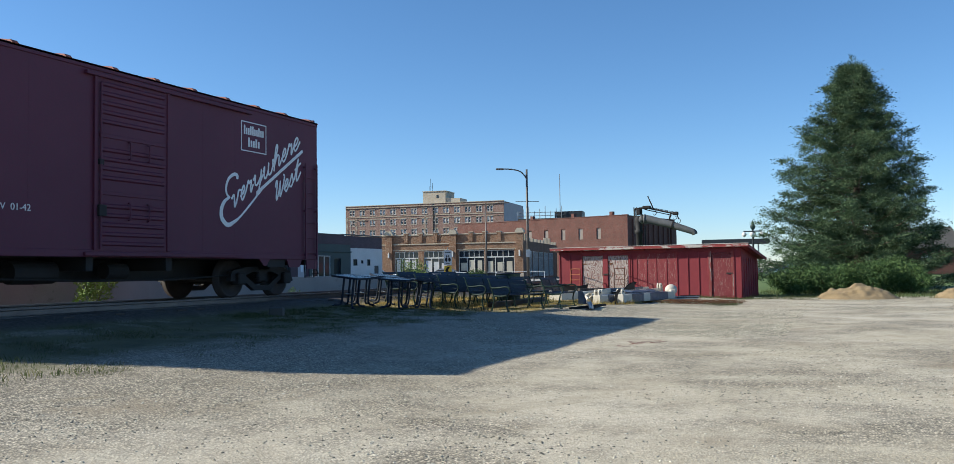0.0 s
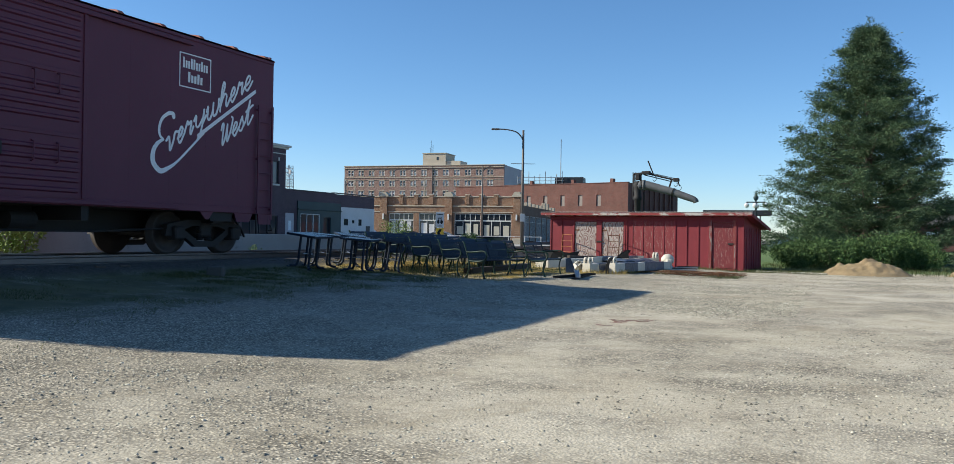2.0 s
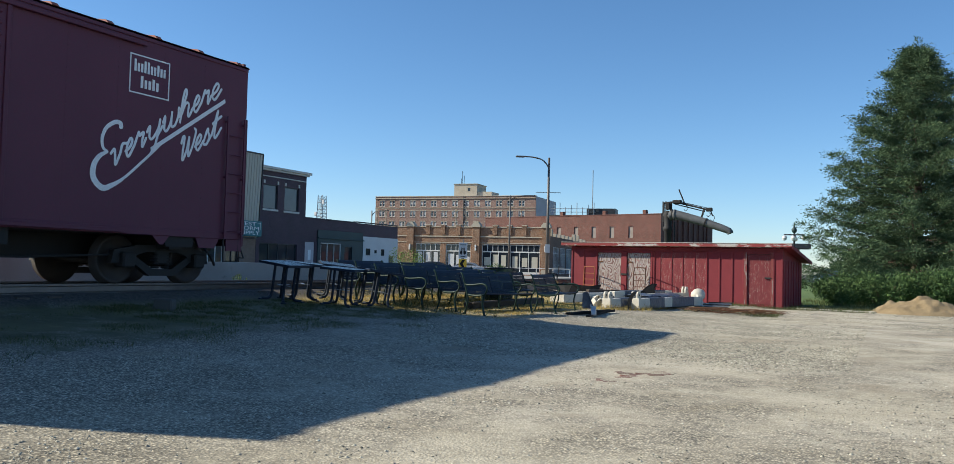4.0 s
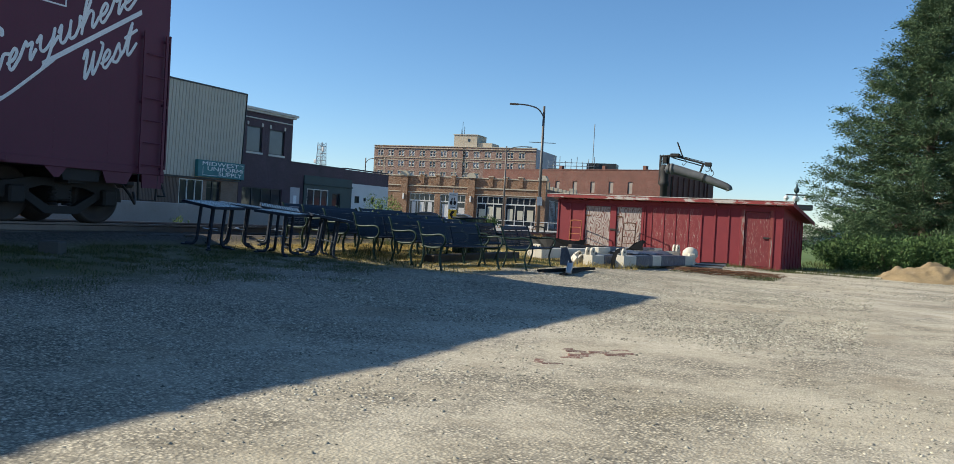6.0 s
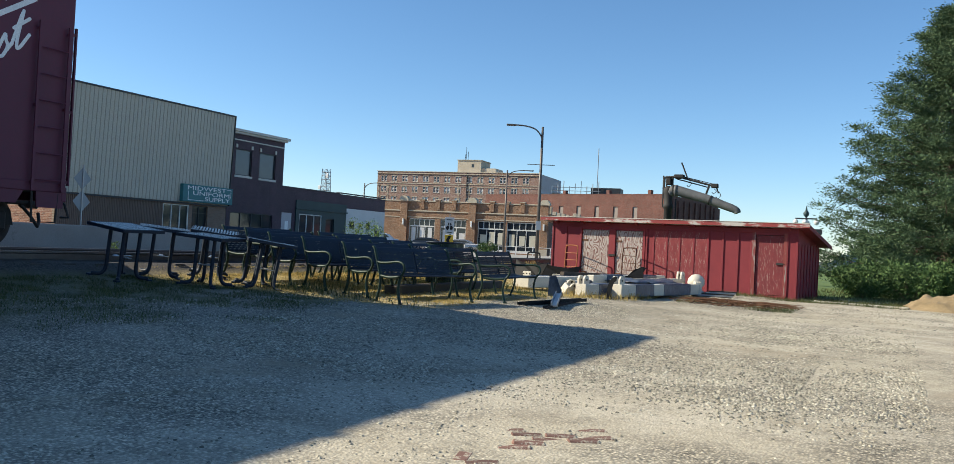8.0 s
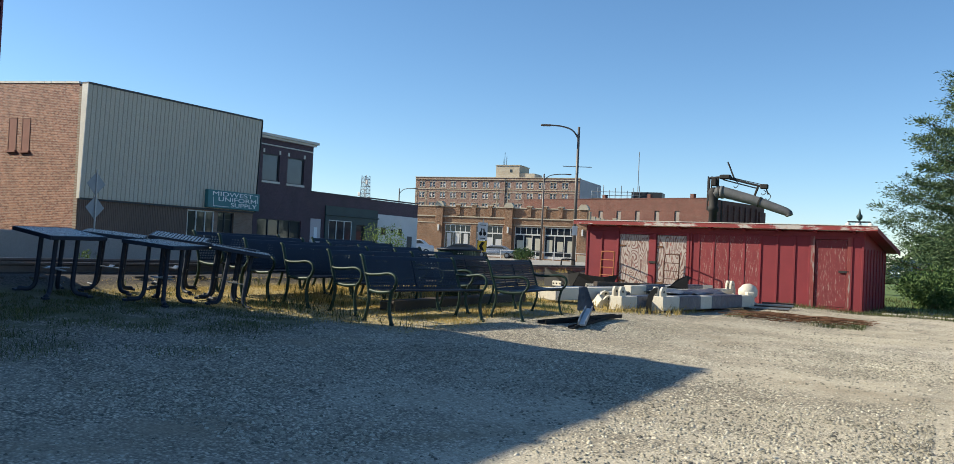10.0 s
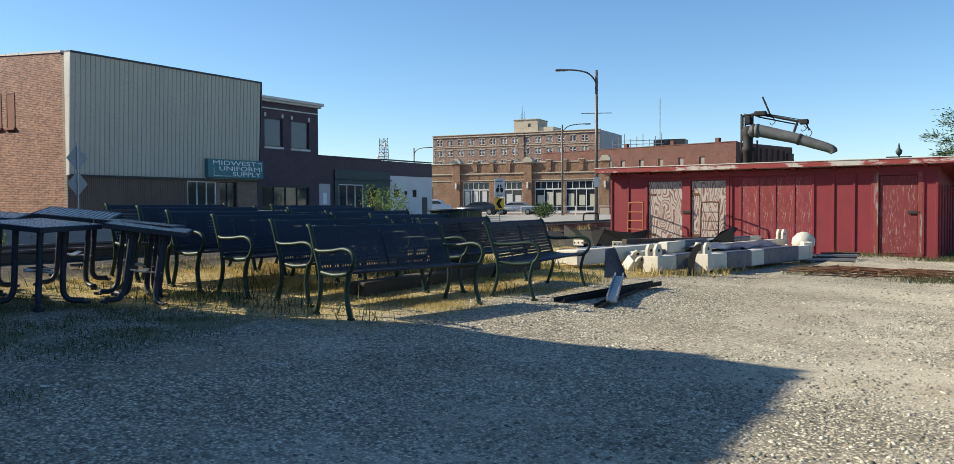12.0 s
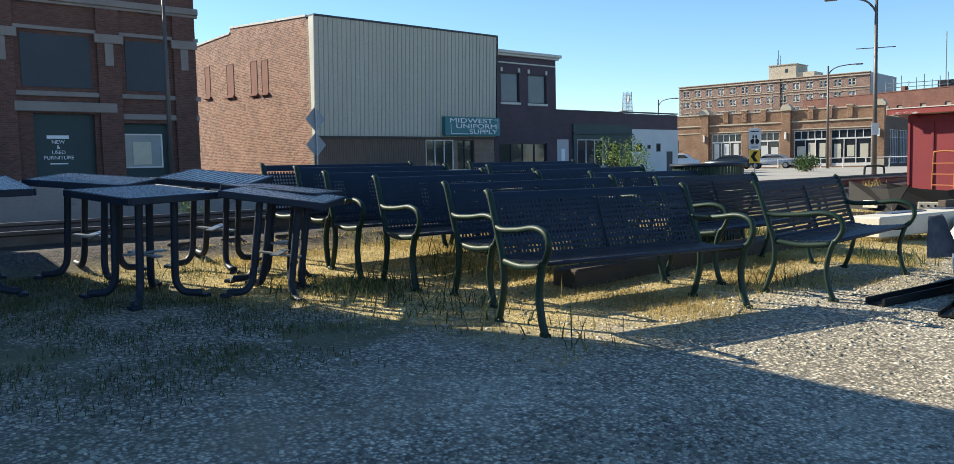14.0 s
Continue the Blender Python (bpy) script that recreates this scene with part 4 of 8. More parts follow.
# ---- red shed ----
def build_shed():
    shed = thing("shed", pose(-13.75, 36.2, -0.12, 0, 0, -5.1), "low red board-and-batten shed with peeling paint and pale plywood doors", "shed")
    L, D, H, HB = 7.9, 3.2, 2.06, 1.62
    front = part("front_wall", pierced_wall(bmesh.new(), 0, L, 0.0, H, 0.0, 0.09, [(1.10, 2.05, 0.12, 1.82), (2.29, 3.20, 0.12, 1.82), (6.70, 7.50, 0.08, 1.84)]), M["shed_red"], shed)
    prism_bm = bmesh.new()
    prism(prism_bm, [(0.09, 0), (D, 0), (D, HB), (0.09, H - 0.02)], L - 0.09, L, "x")
    part("side_wall", prism_bm, M["shed_red"], shed)
    prism_bm = bmesh.new()
    prism(prism_bm, [(0.09, 0), (D, 0), (D, HB), (0.09, H - 0.02)], 0, 0.09, "x")
    part("side_wall", prism_bm, M["shed_red"], shed)
    part("back_wall", boxes(((0.09, D - 0.09, 0), (L - 0.09, D, HB))), M["shed_red"], shed)
    bat = mesh_of("batten", boxes(((-0.028, -0.028, 0.06), (0.028, 0.0, H - 0.16)), bevel=0.005), M["shed_red"])
    for x in (0.03, 0.52, 3.34, 3.57, 4.00, 4.41, 4.85, 5.29, 5.74, 6.19, 6.58, 7.60, 7.87):
        piece("batten", bat, front, pose(x, 0, random.uniform(-0.01, 0.01), 0, 0, 0))
    bat2 = mesh_of("batten", boxes(((0, -0.025, 0.02), (0.025, 0.025, HB)), bevel=0.005), M["shed_red"])
    for y in (0.03, 0.45, 0.9, 1.35, 1.8, 2.25, 2.7, 3.15):
        piece("batten", bat2, shed, pose(L, y, 0))
    brd = mesh_of("board", boxes(((-0.20, -0.012, 0.05), (0.20, 0.0, H - 0.2)), bevel=0.004), M["shed_worn"])
    for x in (3.78, 4.20, 4.63, 5.07):
        piece("board", brd, front, pose(x, 0, 0))
    part("header_board", boxes(((0.0, -0.03, H - 0.16), (L, 0.0, H - 0.03)), bevel=0.006), M["shed_red"], shed)
    for x0, x1 in ((1.10, 2.05), (2.29, 3.20)):
        d = part("plywood_door", boxes(((x0 + 0.01, 0.01, 0.13), (x1 - 0.01, 0.05, 1.81)), bevel=0.004), M["ply_worn"], shed, "weathered plywood door with red paint flaking off")
        for z in (0.4, 1.45):
            part("hinge", boxes(((x0 + 0.01, -0.006, z), (x0 + 0.2, 0.012, z + 0.05))), M["rust"], d)
    part("door_post", boxes(((2.06, -0.035, 0.05), (2.28, 0.0, 1.86)), bevel=0.006), M["shed_red"], shed)
    part("hasp", boxes(((2.08, -0.06, 0.98), (2.3, -0.035, 1.05)), bevel=0.004), M["black_iron"], shed)
    part("door_frame", boxes(((1.02, -0.03, 0.05), (1.09, 0.0, 1.9)), ((3.21, -0.03, 0.05), (3.29, 0.0, 1.9)), bevel=0.005), M["shed_red"], shed)
    part("door_sill", boxes(((0.95, -0.10, 0.02), (3.3, -0.002, 0.12)), bevel=0.01), M["tie_wood"], shed)
    d = part("plank_door", boxes(((6.71, 0.015, 0.09), (7.49, 0.06, 1.83)), bevel=0.004), M["shed_worn"], shed, "worn red plank door")
    part("hasp", boxes(((7.30, -0.03, 0.98), (7.56, 0.0, 1.04)), bevel=0.004), M["black_iron"], d)
    part("door_frame", boxes(((6.60, -0.03, 0.02), (6.70, 0.0, 1.92)), ((7.50, -0.03, 0.02), (7.59, 0.0, 1.92))), M["grey_worn"], shed, "door posts worn to bare grey wood")
    part("door_head", boxes(((6.70, -0.03, 1.84), (7.50, 0.0, 1.92)), bevel=0.005), M["shed_red"], shed)
    bm = bmesh.new()
    prism(bm, [(-0.32, H + 0.05), (D + 0.25, HB - 0.02), (D + 0.25, HB + 0.05), (-0.32, H + 0.12)], -0.28, L + 0.33, "x")
    part("roof", bm, M["roof_pale"], shed, "pale grey flat roof sheet")
    bm = bmesh.new()
    prism(bm, [(-0.31, H + 0.028), (D + 0.24, HB - 0.042), (D + 0.24, HB - 0.024), (-0.31, H + 0.046)], L + 0.004, L + 0.325, "x")
    part("soffit", bm, M["shed_red"], shed)
    bm = boxes(((-0.30, -0.35, H + 0.01), (L + 0.35, -0.321, H + 0.13)), bevel=0.004)
    part("fascia", bm, M["trim_white"], shed, "red fascia board with white paint worn through in patches")
    part("drip_edge", boxes(((-0.31, -0.365, H + 0.128), (L + 0.36, -0.318, H + 0.15)), bevel=0.004), M["roof_pale"], shed, "pale metal drip edge")
    bm = bmesh.new()
    prism(bm, [(-0.32, H - 0.02), (D + 0.25, HB - 0.09), (D + 0.25, HB + 0.03), (-0.32, H + 0.10)], L + 0.33, L + 0.352, "x")
    part("fascia", bm, M["shed_worn"], shed)
    for i in range(9):
        x = 0.2 + i * 0.93
        bm = prism(bmesh.new(), [(-0.31, H - 0.03), (-0.01, H - 0.07), (-0.01, H + 0.0), (-0.31, H + 0.045)], x, x + 0.05, "x")
        part("rafter_tail", bm, M["shed_red"], shed)


def ply_material():
    m, nt, bs = nodes_of("flaking_plywood")
    v = coords(nt)
    mp = nt.nodes.new("ShaderNodeMapping")
    mp.inputs["Scale"].default_value = (4.2, 1, 1.1)
    nt.links.new(v, mp.inputs[0])
    rings = nt.nodes.new("ShaderNodeMath")
    rings.operation = "MULTIPLY"
    nt.links.new(noise_tex(nt, mp.outputs[0], 1.0, 1, 0.4), rings.inputs[0])
    rings.inputs[1].default_value = 26.0
    w = nt.nodes.new("ShaderNodeMath")
    w.operation = "PINGPONG"
    w.inputs[1].default_value = 1.0
    nt.links.new(rings.outputs[0], w.inputs[0])
    a = noise_tex(nt, v, 6, 8, 0.75)
    col = ramp(nt, w.outputs[0], [(0.10, (0.13, 0.065, 0.06)), (0.38, (0.24, 0.17, 0.16)), (0.62, (0.38, 0.345, 0.33)), (0.9, (0.32, 0.29, 0.28))])
    col = mixed(nt, ramp(nt, a, [(0.58, (0, 0, 0)), (0.66, (1, 1, 1))]), col, (0.28, 0.05, 0.045))
    nt.links.new(col, bs.inputs["Base Color"])
    bs.inputs["Roughness"].default_value = 0.85
    bumped(nt, bs, a, 0.4, 0.006)
    return m


M["ply_worn"] = ply_material()
M["roof_pale"] = surf("roof_pale", (0.40, 0.38, 0.36), (0.5, 0.48, 0.45), 0.7, coarse=1.2, bump=0.2)
build_shed()


# ---- shops along the street (facades face the tracks) ----
FX = -44.03


def window_in(parent, y0, y1, z0, z1, x, glass, frame="dark_trim", bars=0, label="", name="window", transom=None, sill=False):
    """A glazed window on a facade that faces +x: frame, pane, mullions."""
    t = 0.06
    cuts = [y0 + (y1 - y0) * i / (bars + 1) for i in range(bars + 2)]
    lv = [z0, transom, z1] if transom else [z0, z1]
    panes = []
    for i, (a, c) in enumerate(zip(cuts, cuts[1:])):
        for j, (d, e) in enumerate(zip(lv, lv[1:])):
            panes.append((a + (t if i == 0 else 0.025), c - (t if i == bars else 0.025), d + (t if j == 0 else 0.025), e - (t if j == len(lv) - 2 else 0.025)))
    bm = pierced_wall(bmesh.new(), y0, y1, z0, z1, x - 0.12, x - 0.02, panes, "x")
    w = part(name, bm, M[frame], parent, label)
    part("pane", boxes(((x - 0.10, y0 + t, z0 + t), (x - 0.085, y1 - t, z1 - t))), M[glass], w)
    if sill:
        part("sill", boxes(((x - 0.02, y0 - 0.08, z0 - 0.14), (x + 0.09, y1 + 0.08, z0)), bevel=0.01), M["stone_white"], w)
    return w


def build_uniform_shop():
    b = thing("shop_building", pose(FX, 39.97, 0.05), "two-storey brick shop with grey ribbed metal facade and teal sign", "building")
    W, D = 12.75, 13.6
    holes = [(7.35, 9.45, 0.25, 2.55), (9.75, 11.1, 0.1, 2.55)]
    part("front_wall", pierced_wall(bmesh.new(), 0, W, 0, 8.6, -0.3, 0.0, holes, "x"), M["brick_tan"], b)
    side = bmesh.new()
    prism(side, [(-D, 0), (-0.3, 0), (-0.3, 8.75), (-8.7, 9.25), (-8.7, 8.95), (-D, 8.75)], 0.0, 0.3, "y")
    part("side_wall", side, M["brick_side"], b, "salmon brick side wall with bricked-up windows")
    cop = bmesh.new()
    for a, za, c, zc in ((-0.3, 8.75, -8.7, 9.25), (-8.7, 8.95, -D, 8.75)):
        n = 14 if a == -0.3 else 8
        for i in range(n):
            x0, x1 = a + (c - a) * i / n, a + (c - a) * (i + 0.94) / n
            z0, z1 = za + (zc - za) * i / n, za + (zc - za) * (i + 0.94) / n
            prism(cop, [(x0, z0 + 0.004), (x1, z1 + 0.004), (x1, z1 + 0.11), (x0, z0 + 0.11)], -0.05, 0.35, "y")
    part("coping", cop, M["stone_white"], b)
    for x0, x1, z0, z1 in ((4.45, 5.1, 5.25, 7.02), (5.68, 6.35, 5.3, 7.08), (8.5, 9.3, 5.4, 7.2), (11.6, 12.2, 5.55, 7.34)):
        w = part("blocked_window", boxes(((-x1, -0.010, z0), (-x0, -0.002, z1))), M["blocked"], b, "window filled in with brown board")
        part("sill", boxes(((-x1 - 0.12, -0.12, z0 - 0.12), (-x0 + 0.12, -0.002, z0)), bevel=0.01), M["blocked"], w)
        part("frame", boxes(((-x1 - 0.05, -0.022, z0), (-x1, -0.002, z1 + 0.05)), ((-x0, -0.022, z0), (-x0 + 0.05, -0.002, z1 + 0.05)), ((-x1, -0.022, z1), (-x0, -0.002, z1 + 0.05))), M["blocked_dark"], w)
    part("far_wall", boxes(((-D, W - 0.3, 0), (-0.3, W, 8.6))), M["brick_side"], b)
    part("back_wall", boxes(((-D, 0.3, 0), (-D + 0.3, W - 0.3, 8.6))), M["brick_tan"], b)
    part("roof", boxes(((-D + 0.3, 0.3, 8.2), (-0.3, W - 0.3, 8.4))), M["roof_dark"], b)
    # ribbed siding hung in front
    bm = bmesh.new()
    n = 46
    pitch = (W - 0.02) / n
    pts = []
    for i in range(n):
        y = 0.01 + i * pitch
        pts += [(0.20, y), (0.20, y + pitch * 0.80), (0.165, y + pitch * 0.86), (0.165, y + pitch * 0.94)]
    lo = [bm.verts.new((x, y, 2.72)) for x, y in pts]
    hi = [bm.verts.new((x + 0.25, y, 8.72)) for x, y in pts]
    for i in range(len(pts) - 1):
        bm.faces.new((lo[i], lo[i + 1], hi[i + 1], hi[i]))
    part("metal_siding", bm, M["siding"], b, "grey vertical ribbed metal siding")
    bm = bmesh.new()
    prism(bm, [(-0.02, 8.70), (0.5, 8.70), (0.5, 8.80), (-0.02, 8.80)], -0.04, W + 0.02, "y")
    part("top_trim", bm, M["dark_trim"], b)
    for y, mat in ((-0.06, "stone_white"), (W - 0.01, "dark_trim")):
        bm = prism(bmesh.new(), [(0.002, 2.68), (0.24, 2.68), (0.49, 8.70), (0.002, 8.70)], y, y + 0.05, "y")
        part("edge_trim", bm, M[mat], b)
    # brown ribbed cladding along the foot of the facade
    bm = bmesh.new()
    n = 62
    for i in range(n):
        y = 0.06 + i * 7.2 / n
        pts = [(0.03, y), (0.03, y + 0.07), (0.055, y + 0.08), (0.055, y + 7.2 / n)]
        lo = [bm.verts.new((x, u, 0.1)) for x, u in pts]
        hi = [bm.verts.new((x, u, 2.62)) for x, u in pts]
        for k in range(3):
            bm.faces.new((lo[k], lo[k + 1], hi[k + 1], hi[k]))
    part("lower_cladding", bm, M["siding_brown"], b, "brown vertical ribbed metal cladding")
    part("soffit", boxes(((0.002, 0.0, 2.62), (0.24, W, 2.70))), M["dark_trim"], b)
    window_in(b, 7.35, 9.45, 0.25, 2.55, 0.0, "glass", "window_white", 2, "shop window with white mullions")
    d = window_in(b, 9.75, 11.1, 0.12, 2.55, -0.1, "glass", "dark_trim", 1, "dark recessed glazed entrance door", "door", 2.1)
    sign = thing("shop_sign", pose(FX + 0.30, 48.38, 2.82), "teal shop sign board with white lettering on the facade", "sign")
    part("board", boxes(((-0.08, 0, 0), (0.22, 4.37, 1.10)), bevel=0.02), M["teal_sign"], sign)
    for a, c in (((0.22, 0.42, 0.10), (0.226, 1.75, 0.13)), ((0.22, 0.42, 0.13), (0.226, 0.45, 0.66)), ((0.22, 3.85, 0.95), (0.226, 4.2, 0.98)), ((0.22, 4.17, 0.45), (0.226, 4.2, 0.95))):
        part("border_line", boxes((a, c)), M["letter_white"], sign)
    face = Euler((radians(90), 0, radians(90))).to_matrix().to_4x4()
    for txt, y, z, wide in (("MIDWEST", 2.04, 0.87, 2.1), ("UNIFORM", 2.45, 0.55, 2.0), ("SUPPLY", 2.98, 0.23, 1.85)):
        lettering("letters", txt, 0.375, M["letter_white"], sign, Matrix.Translation((0.223, y, z)) @ face, 0.006, stretch=wide)


M["brick_side"] = brickwork("brick_side", (0.14, 0.048, 0.034), (0.34, 0.155, 0.105), (0.40, 0.335, 0.28), "x", 0.24, 0.09, 0.014, blotch=(0.72, 1.05))
M["siding_brown"] = surf("siding_brown", (0.115, 0.078, 0.062), (0.14, 0.096, 0.076), 0.6, fine=14, coarse=0.6, bump=0.05)
M["blocked"] = surf("board_brown", (0.17, 0.062, 0.048), (0.205, 0.08, 0.06), 0.8, bump=0.1)
M["blocked_dark"] = surf("board_brown_dark", (0.10, 0.04, 0.03), (0.13, 0.05, 0.04), 0.8, bump=0.1)
build_uniform_shop()


def build_plum_building():
    b = thing("shop_building", pose(FX, 52.75, 0.05), "narrow two-storey plum-painted brick building with white cornice", "building")
    W, D = 5.65, 12.0
    holes = [(0.65, 2.25, 4.9, 6.72), (3.05, 4.75, 4.88, 6.70), (0.4, 4.7, 0.55, 2.36)]
    part("front_wall", pierced_wall(bmesh.new(), 0, W, 0, 7.72, -0.3, 0.0, holes, "x"), M["brick_plum"], b)
    part("side_wall", boxes(((-D, 0.0, 0), (-0.3, 0.3, 7.7)), ((-D, W - 0.3, 0), (-0.3, W, 7.7))), M["brick_plum"], b)
    part("back_wall", boxes(((-D, 0.3, 0), (-D + 0.3, W - 0.3, 7.7))), M["brick_plum"], b)
    part("roof", boxes(((-D + 0.3, 0.3, 7.2), (-0.3, W - 0.3, 7.4))), M["roof_dark"], b)
    bm = boxes(((-0.02, -0.02, 7.72), (0.22, W + 0.12, 7.86)), ((-0.02, -0.02, 7.86), (0.36, W + 0.25, 8.04)), bevel=0.015)
    part("cornice", bm, M["stone_white"], b, "white painted cornice")
    part("string_course", boxes(((0.0, 0.1, 7.28), (0.07, W - 0.1, 7.36)), bevel=0.008), M["stone_white"], b)
    for y0, y1, z0, z1 in ((0.65, 2.25, 4.9, 6.72), (3.05, 4.75, 4.88, 6.70)):
        window_in(b, y0, y1, z0, z1, -0.04, "glass_dusk", "dark_trim", 0, "dark upper window with white sill, grey blind and sky reflection tinted into the pane", sill=True)
        for yk in (y0 - 0.05, y1 - 0.12):
            part("keystone", boxes(((0.0, yk, z1 + 0.05), (0.06, yk + 0.17, z1 + 0.3)), bevel=0.008), M["stone_white"], b)
    window_in(b, 0.4, 4.7, 0.55, 2.36, -0.05, "glass", "dark_trim", 3, "wide dark shop window")


def build_low_building():
    b = thing("shop_building", pose(FX, 58.40, 0.05), "long single-storey dark plum shop row with green front", "building")
    W, D = 13.8, 11.0
    holes = [(0.05, 1.25, 0.1, 2.62), (2.0, 4.75, 0.5, 2.62), (5.3, 6.4, 0.1, 2.4)]
    part("front_wall", pierced_wall(bmesh.new(), 0, W, 0, 4.5, -0.3, 0.0, holes, "x"), M["brick_plum"], b)
    part("side_wall", boxes(((-D, W - 0.3, 0), (-0.3, W, 4.45)), ((-D, 0.0, 0), (-0.3, 0.3, 4.45))), M["brick_plum"], b)
    part("back_wall", boxes(((-D, 0.3, 0), (-D + 0.3, W - 0.3, 4.45))), M["brick_plum"], b)
    part("roof", boxes(((-D + 0.3, 0.3, 4.0), (-0.3, W - 0.3, 4.15))), M["roof_dark"], b)
    part("parapet_cap", boxes(((-0.34, -0.01, 4.5), (0.06, 7.0, 4.58)), ((-0.34, 7.0, 4.56), (0.06, W + 0.04, 4.64)), bevel=0.01), M["dark_trim"], b)
    bm = pierced_wall(bmesh.new(), 1.6, 8.0, 0.0, 3.65, 0.004, 0.08, [(2.0, 4.75, 0.5, 2.62), (5.3, 6.4, 0.1, 2.4)], "x")
    part("green_front", bm, M["green_paint"], b, "dark green painted shop front")
    part("cornice", boxes(((0.08, 1.55, 2.95), (0.2, 8.05, 3.05)), bevel=0.01), M["green_paint"], b)
    d = part("door", boxes(((-0.10, 0.05, 0.1), (-0.04, 1.25, 2.62)), bevel=0.005), M["lilac_wall"], b, "pale lilac panel door")
    part("notice", boxes(((-0.04, 0.5, 1.2), (-0.03, 0.85, 2.0))), M["letter_white"], d)
    w = window_in(b, 2.0, 4.75, 0.5, 2.62, 0.08, "glass", "window_white", 2, "large shop window")
    window_in(b, 5.3, 6.4, 0.1, 2.4, -0.02, "glass", "dark_trim", 0, "dark glazed shop door", "door")
    bm = pierced_wall(bmesh.new(), 8.0, W - 0.1, 0.0, 3.38, 0.004, 0.10, [(8.45, 9.15, 1.75, 2.35), (9.8, 10.2, 1.95, 2.25), (10.9, 11.45, 1.75, 2.35), (12.2, 13.0, 0.1, 1.75)], "x")
    part("white_front", bm, M["white_panel"], b, "white painted panel front with small windows")
    for y0, y1, z0, z1 in ((8.45, 9.15, 1.75, 2.35), (9.8, 10.2, 1.95, 2.25), (10.9, 11.45, 1.75, 2.35)):
        window_in(b, y0, y1, z0, z1, 0.115, "glass", "dark_trim", 0, "small dark window")
    part("door", boxes(((0.01, 12.2, 0.1), (0.05, 13.0, 1.75))), M["dark_trim"], b, "dark door")


def build_furniture_store():
    b = thing("store_building", pose(FX, 8.0, 0.05), "tall dark red brick store with stone bands and pale shop sign", "building")
    W, D, H = 25.9, 16.0, 9.02
    holes = [(18.9, 21.3, 0.05, 3.55), (22.0, 24.5, 0.6, 3.2), (13.4, 17.1, 0.9, 2.9), (5.0, 10.5, 0.3, 3.4), (1.0, 4.0, 0.3, 3.4)]
    part("front_wall", pierced_wall(bmesh.new(), 0, W, 0, H, -0.35, 0.0, holes, "x"), M["brick_dark"], b)
    part("side_wall", boxes(((-D, W - 0.35, 0), (-0.35, W, H)), ((-D, 0, 0), (-0.35, 0.35, H))), M["brick_dark"], b)
    part("back_wall", boxes(((-D, 0.35, 0), (-D + 0.3, W - 0.35, H))), M["brick_dark"], b)
    part("roof", boxes(((-D + 0.3, 0.35, H - 0.5), (-0.35, W - 0.35, H - 0.3))), M["roof_dark"], b)
    for z, h, o in ((4.25, 0.20, 0.12), (6.92, 0.16, 0.10), (8.0, 0.12, 0.14), (8.12, 0.28, 0.22), (H, 0.10, 0.06)):
        part("stone_band", boxes(((-0.02, -0.05, z), (o, W + 0.1, z + h)), bevel=0.015), M["stone_dull"], b)
    for y in (0.0, 4.4, 11.0, 17.35, 21.5, 24.8):
        part("pier", boxes(((0.0, y, 0.0), (0.16, y + 0.95 if y + 0.95 < W else W, 8.0)), bevel=0.01), M["brick_dark"], b)
        bm = boxes(((0.16, y - 0.12, 6.55), (0.26, min(y + 1.07, W), 6.92)), ((0.16, y + 0.3, 5.6), (0.22, y + 0.65, 6.55)), bevel=0.012)
        part("capital", bm, M["stone_dull"], b)
    for y0, y1 in ((0.95, 4.4), (5.35, 11.0), (11.95, 17.35), (18.3, 21.5), (22.45, 24.8)):
        part("infill_panel", boxes(((0.002, y0 + 0.25, 4.62), (0.03, y1 - 0.25, 6.75)), bevel=0.006), M["slate_panel"], b, "dark slate panel closing an upper window")
    part("lintel", boxes(((0.0, 18.2, 3.62), (0.2, 22.2, 4.02)), bevel=0.02), M["stone_dull"], b)
    part("lintel", boxes(((0.0, 22.2, 3.35), (0.13, W, 3.6)), ((0.0, 0.5, 3.45), (0.13, 18.2, 3.7)), bevel=0.02), M["stone_dull"], b)
    dk = part("store_entrance", boxes(((-0.3, 18.9, 0.05), (-0.22, 21.3, 3.55))), M["green_paint"], b, "dark green recessed store front")
    face = Euler((radians(90), 0, radians(90))).to_matrix().to_4x4()
    for txt, z in (("NEW", 2.38), ("&", 2.17), ("USED", 1.95), ("FURNITURE", 1.73)):
        lettering("letters", txt, 0.215, M["letter_white"], dk, Matrix.Translation((-0.21, 19.85, z)) @ face, 0.005, stretch=1.05)
    for a, c in (((-0.22, 19.42, 2.52), (-0.212, 20.28, 2.66)), ((-0.22, 19.5, 1.46), (-0.212, 20.2, 1.51))):
        part("bar", boxes((a, c)), M["letter_white"], dk)
    part("store_front", boxes(((-0.3, 22.0, 0.6), (-0.24, 24.5, 3.2))), M["green_paint"], b)
    w = window_in(b, 22.2, 24.2, 1.25, 2.75, -0.1, "glass_pale", "window_white", 0, "white framed window with pale blind")
    part("blind", boxes(((-0.175, 22.9, 1.4), (-0.165, 23.7, 2.4))), M["paper"], w)
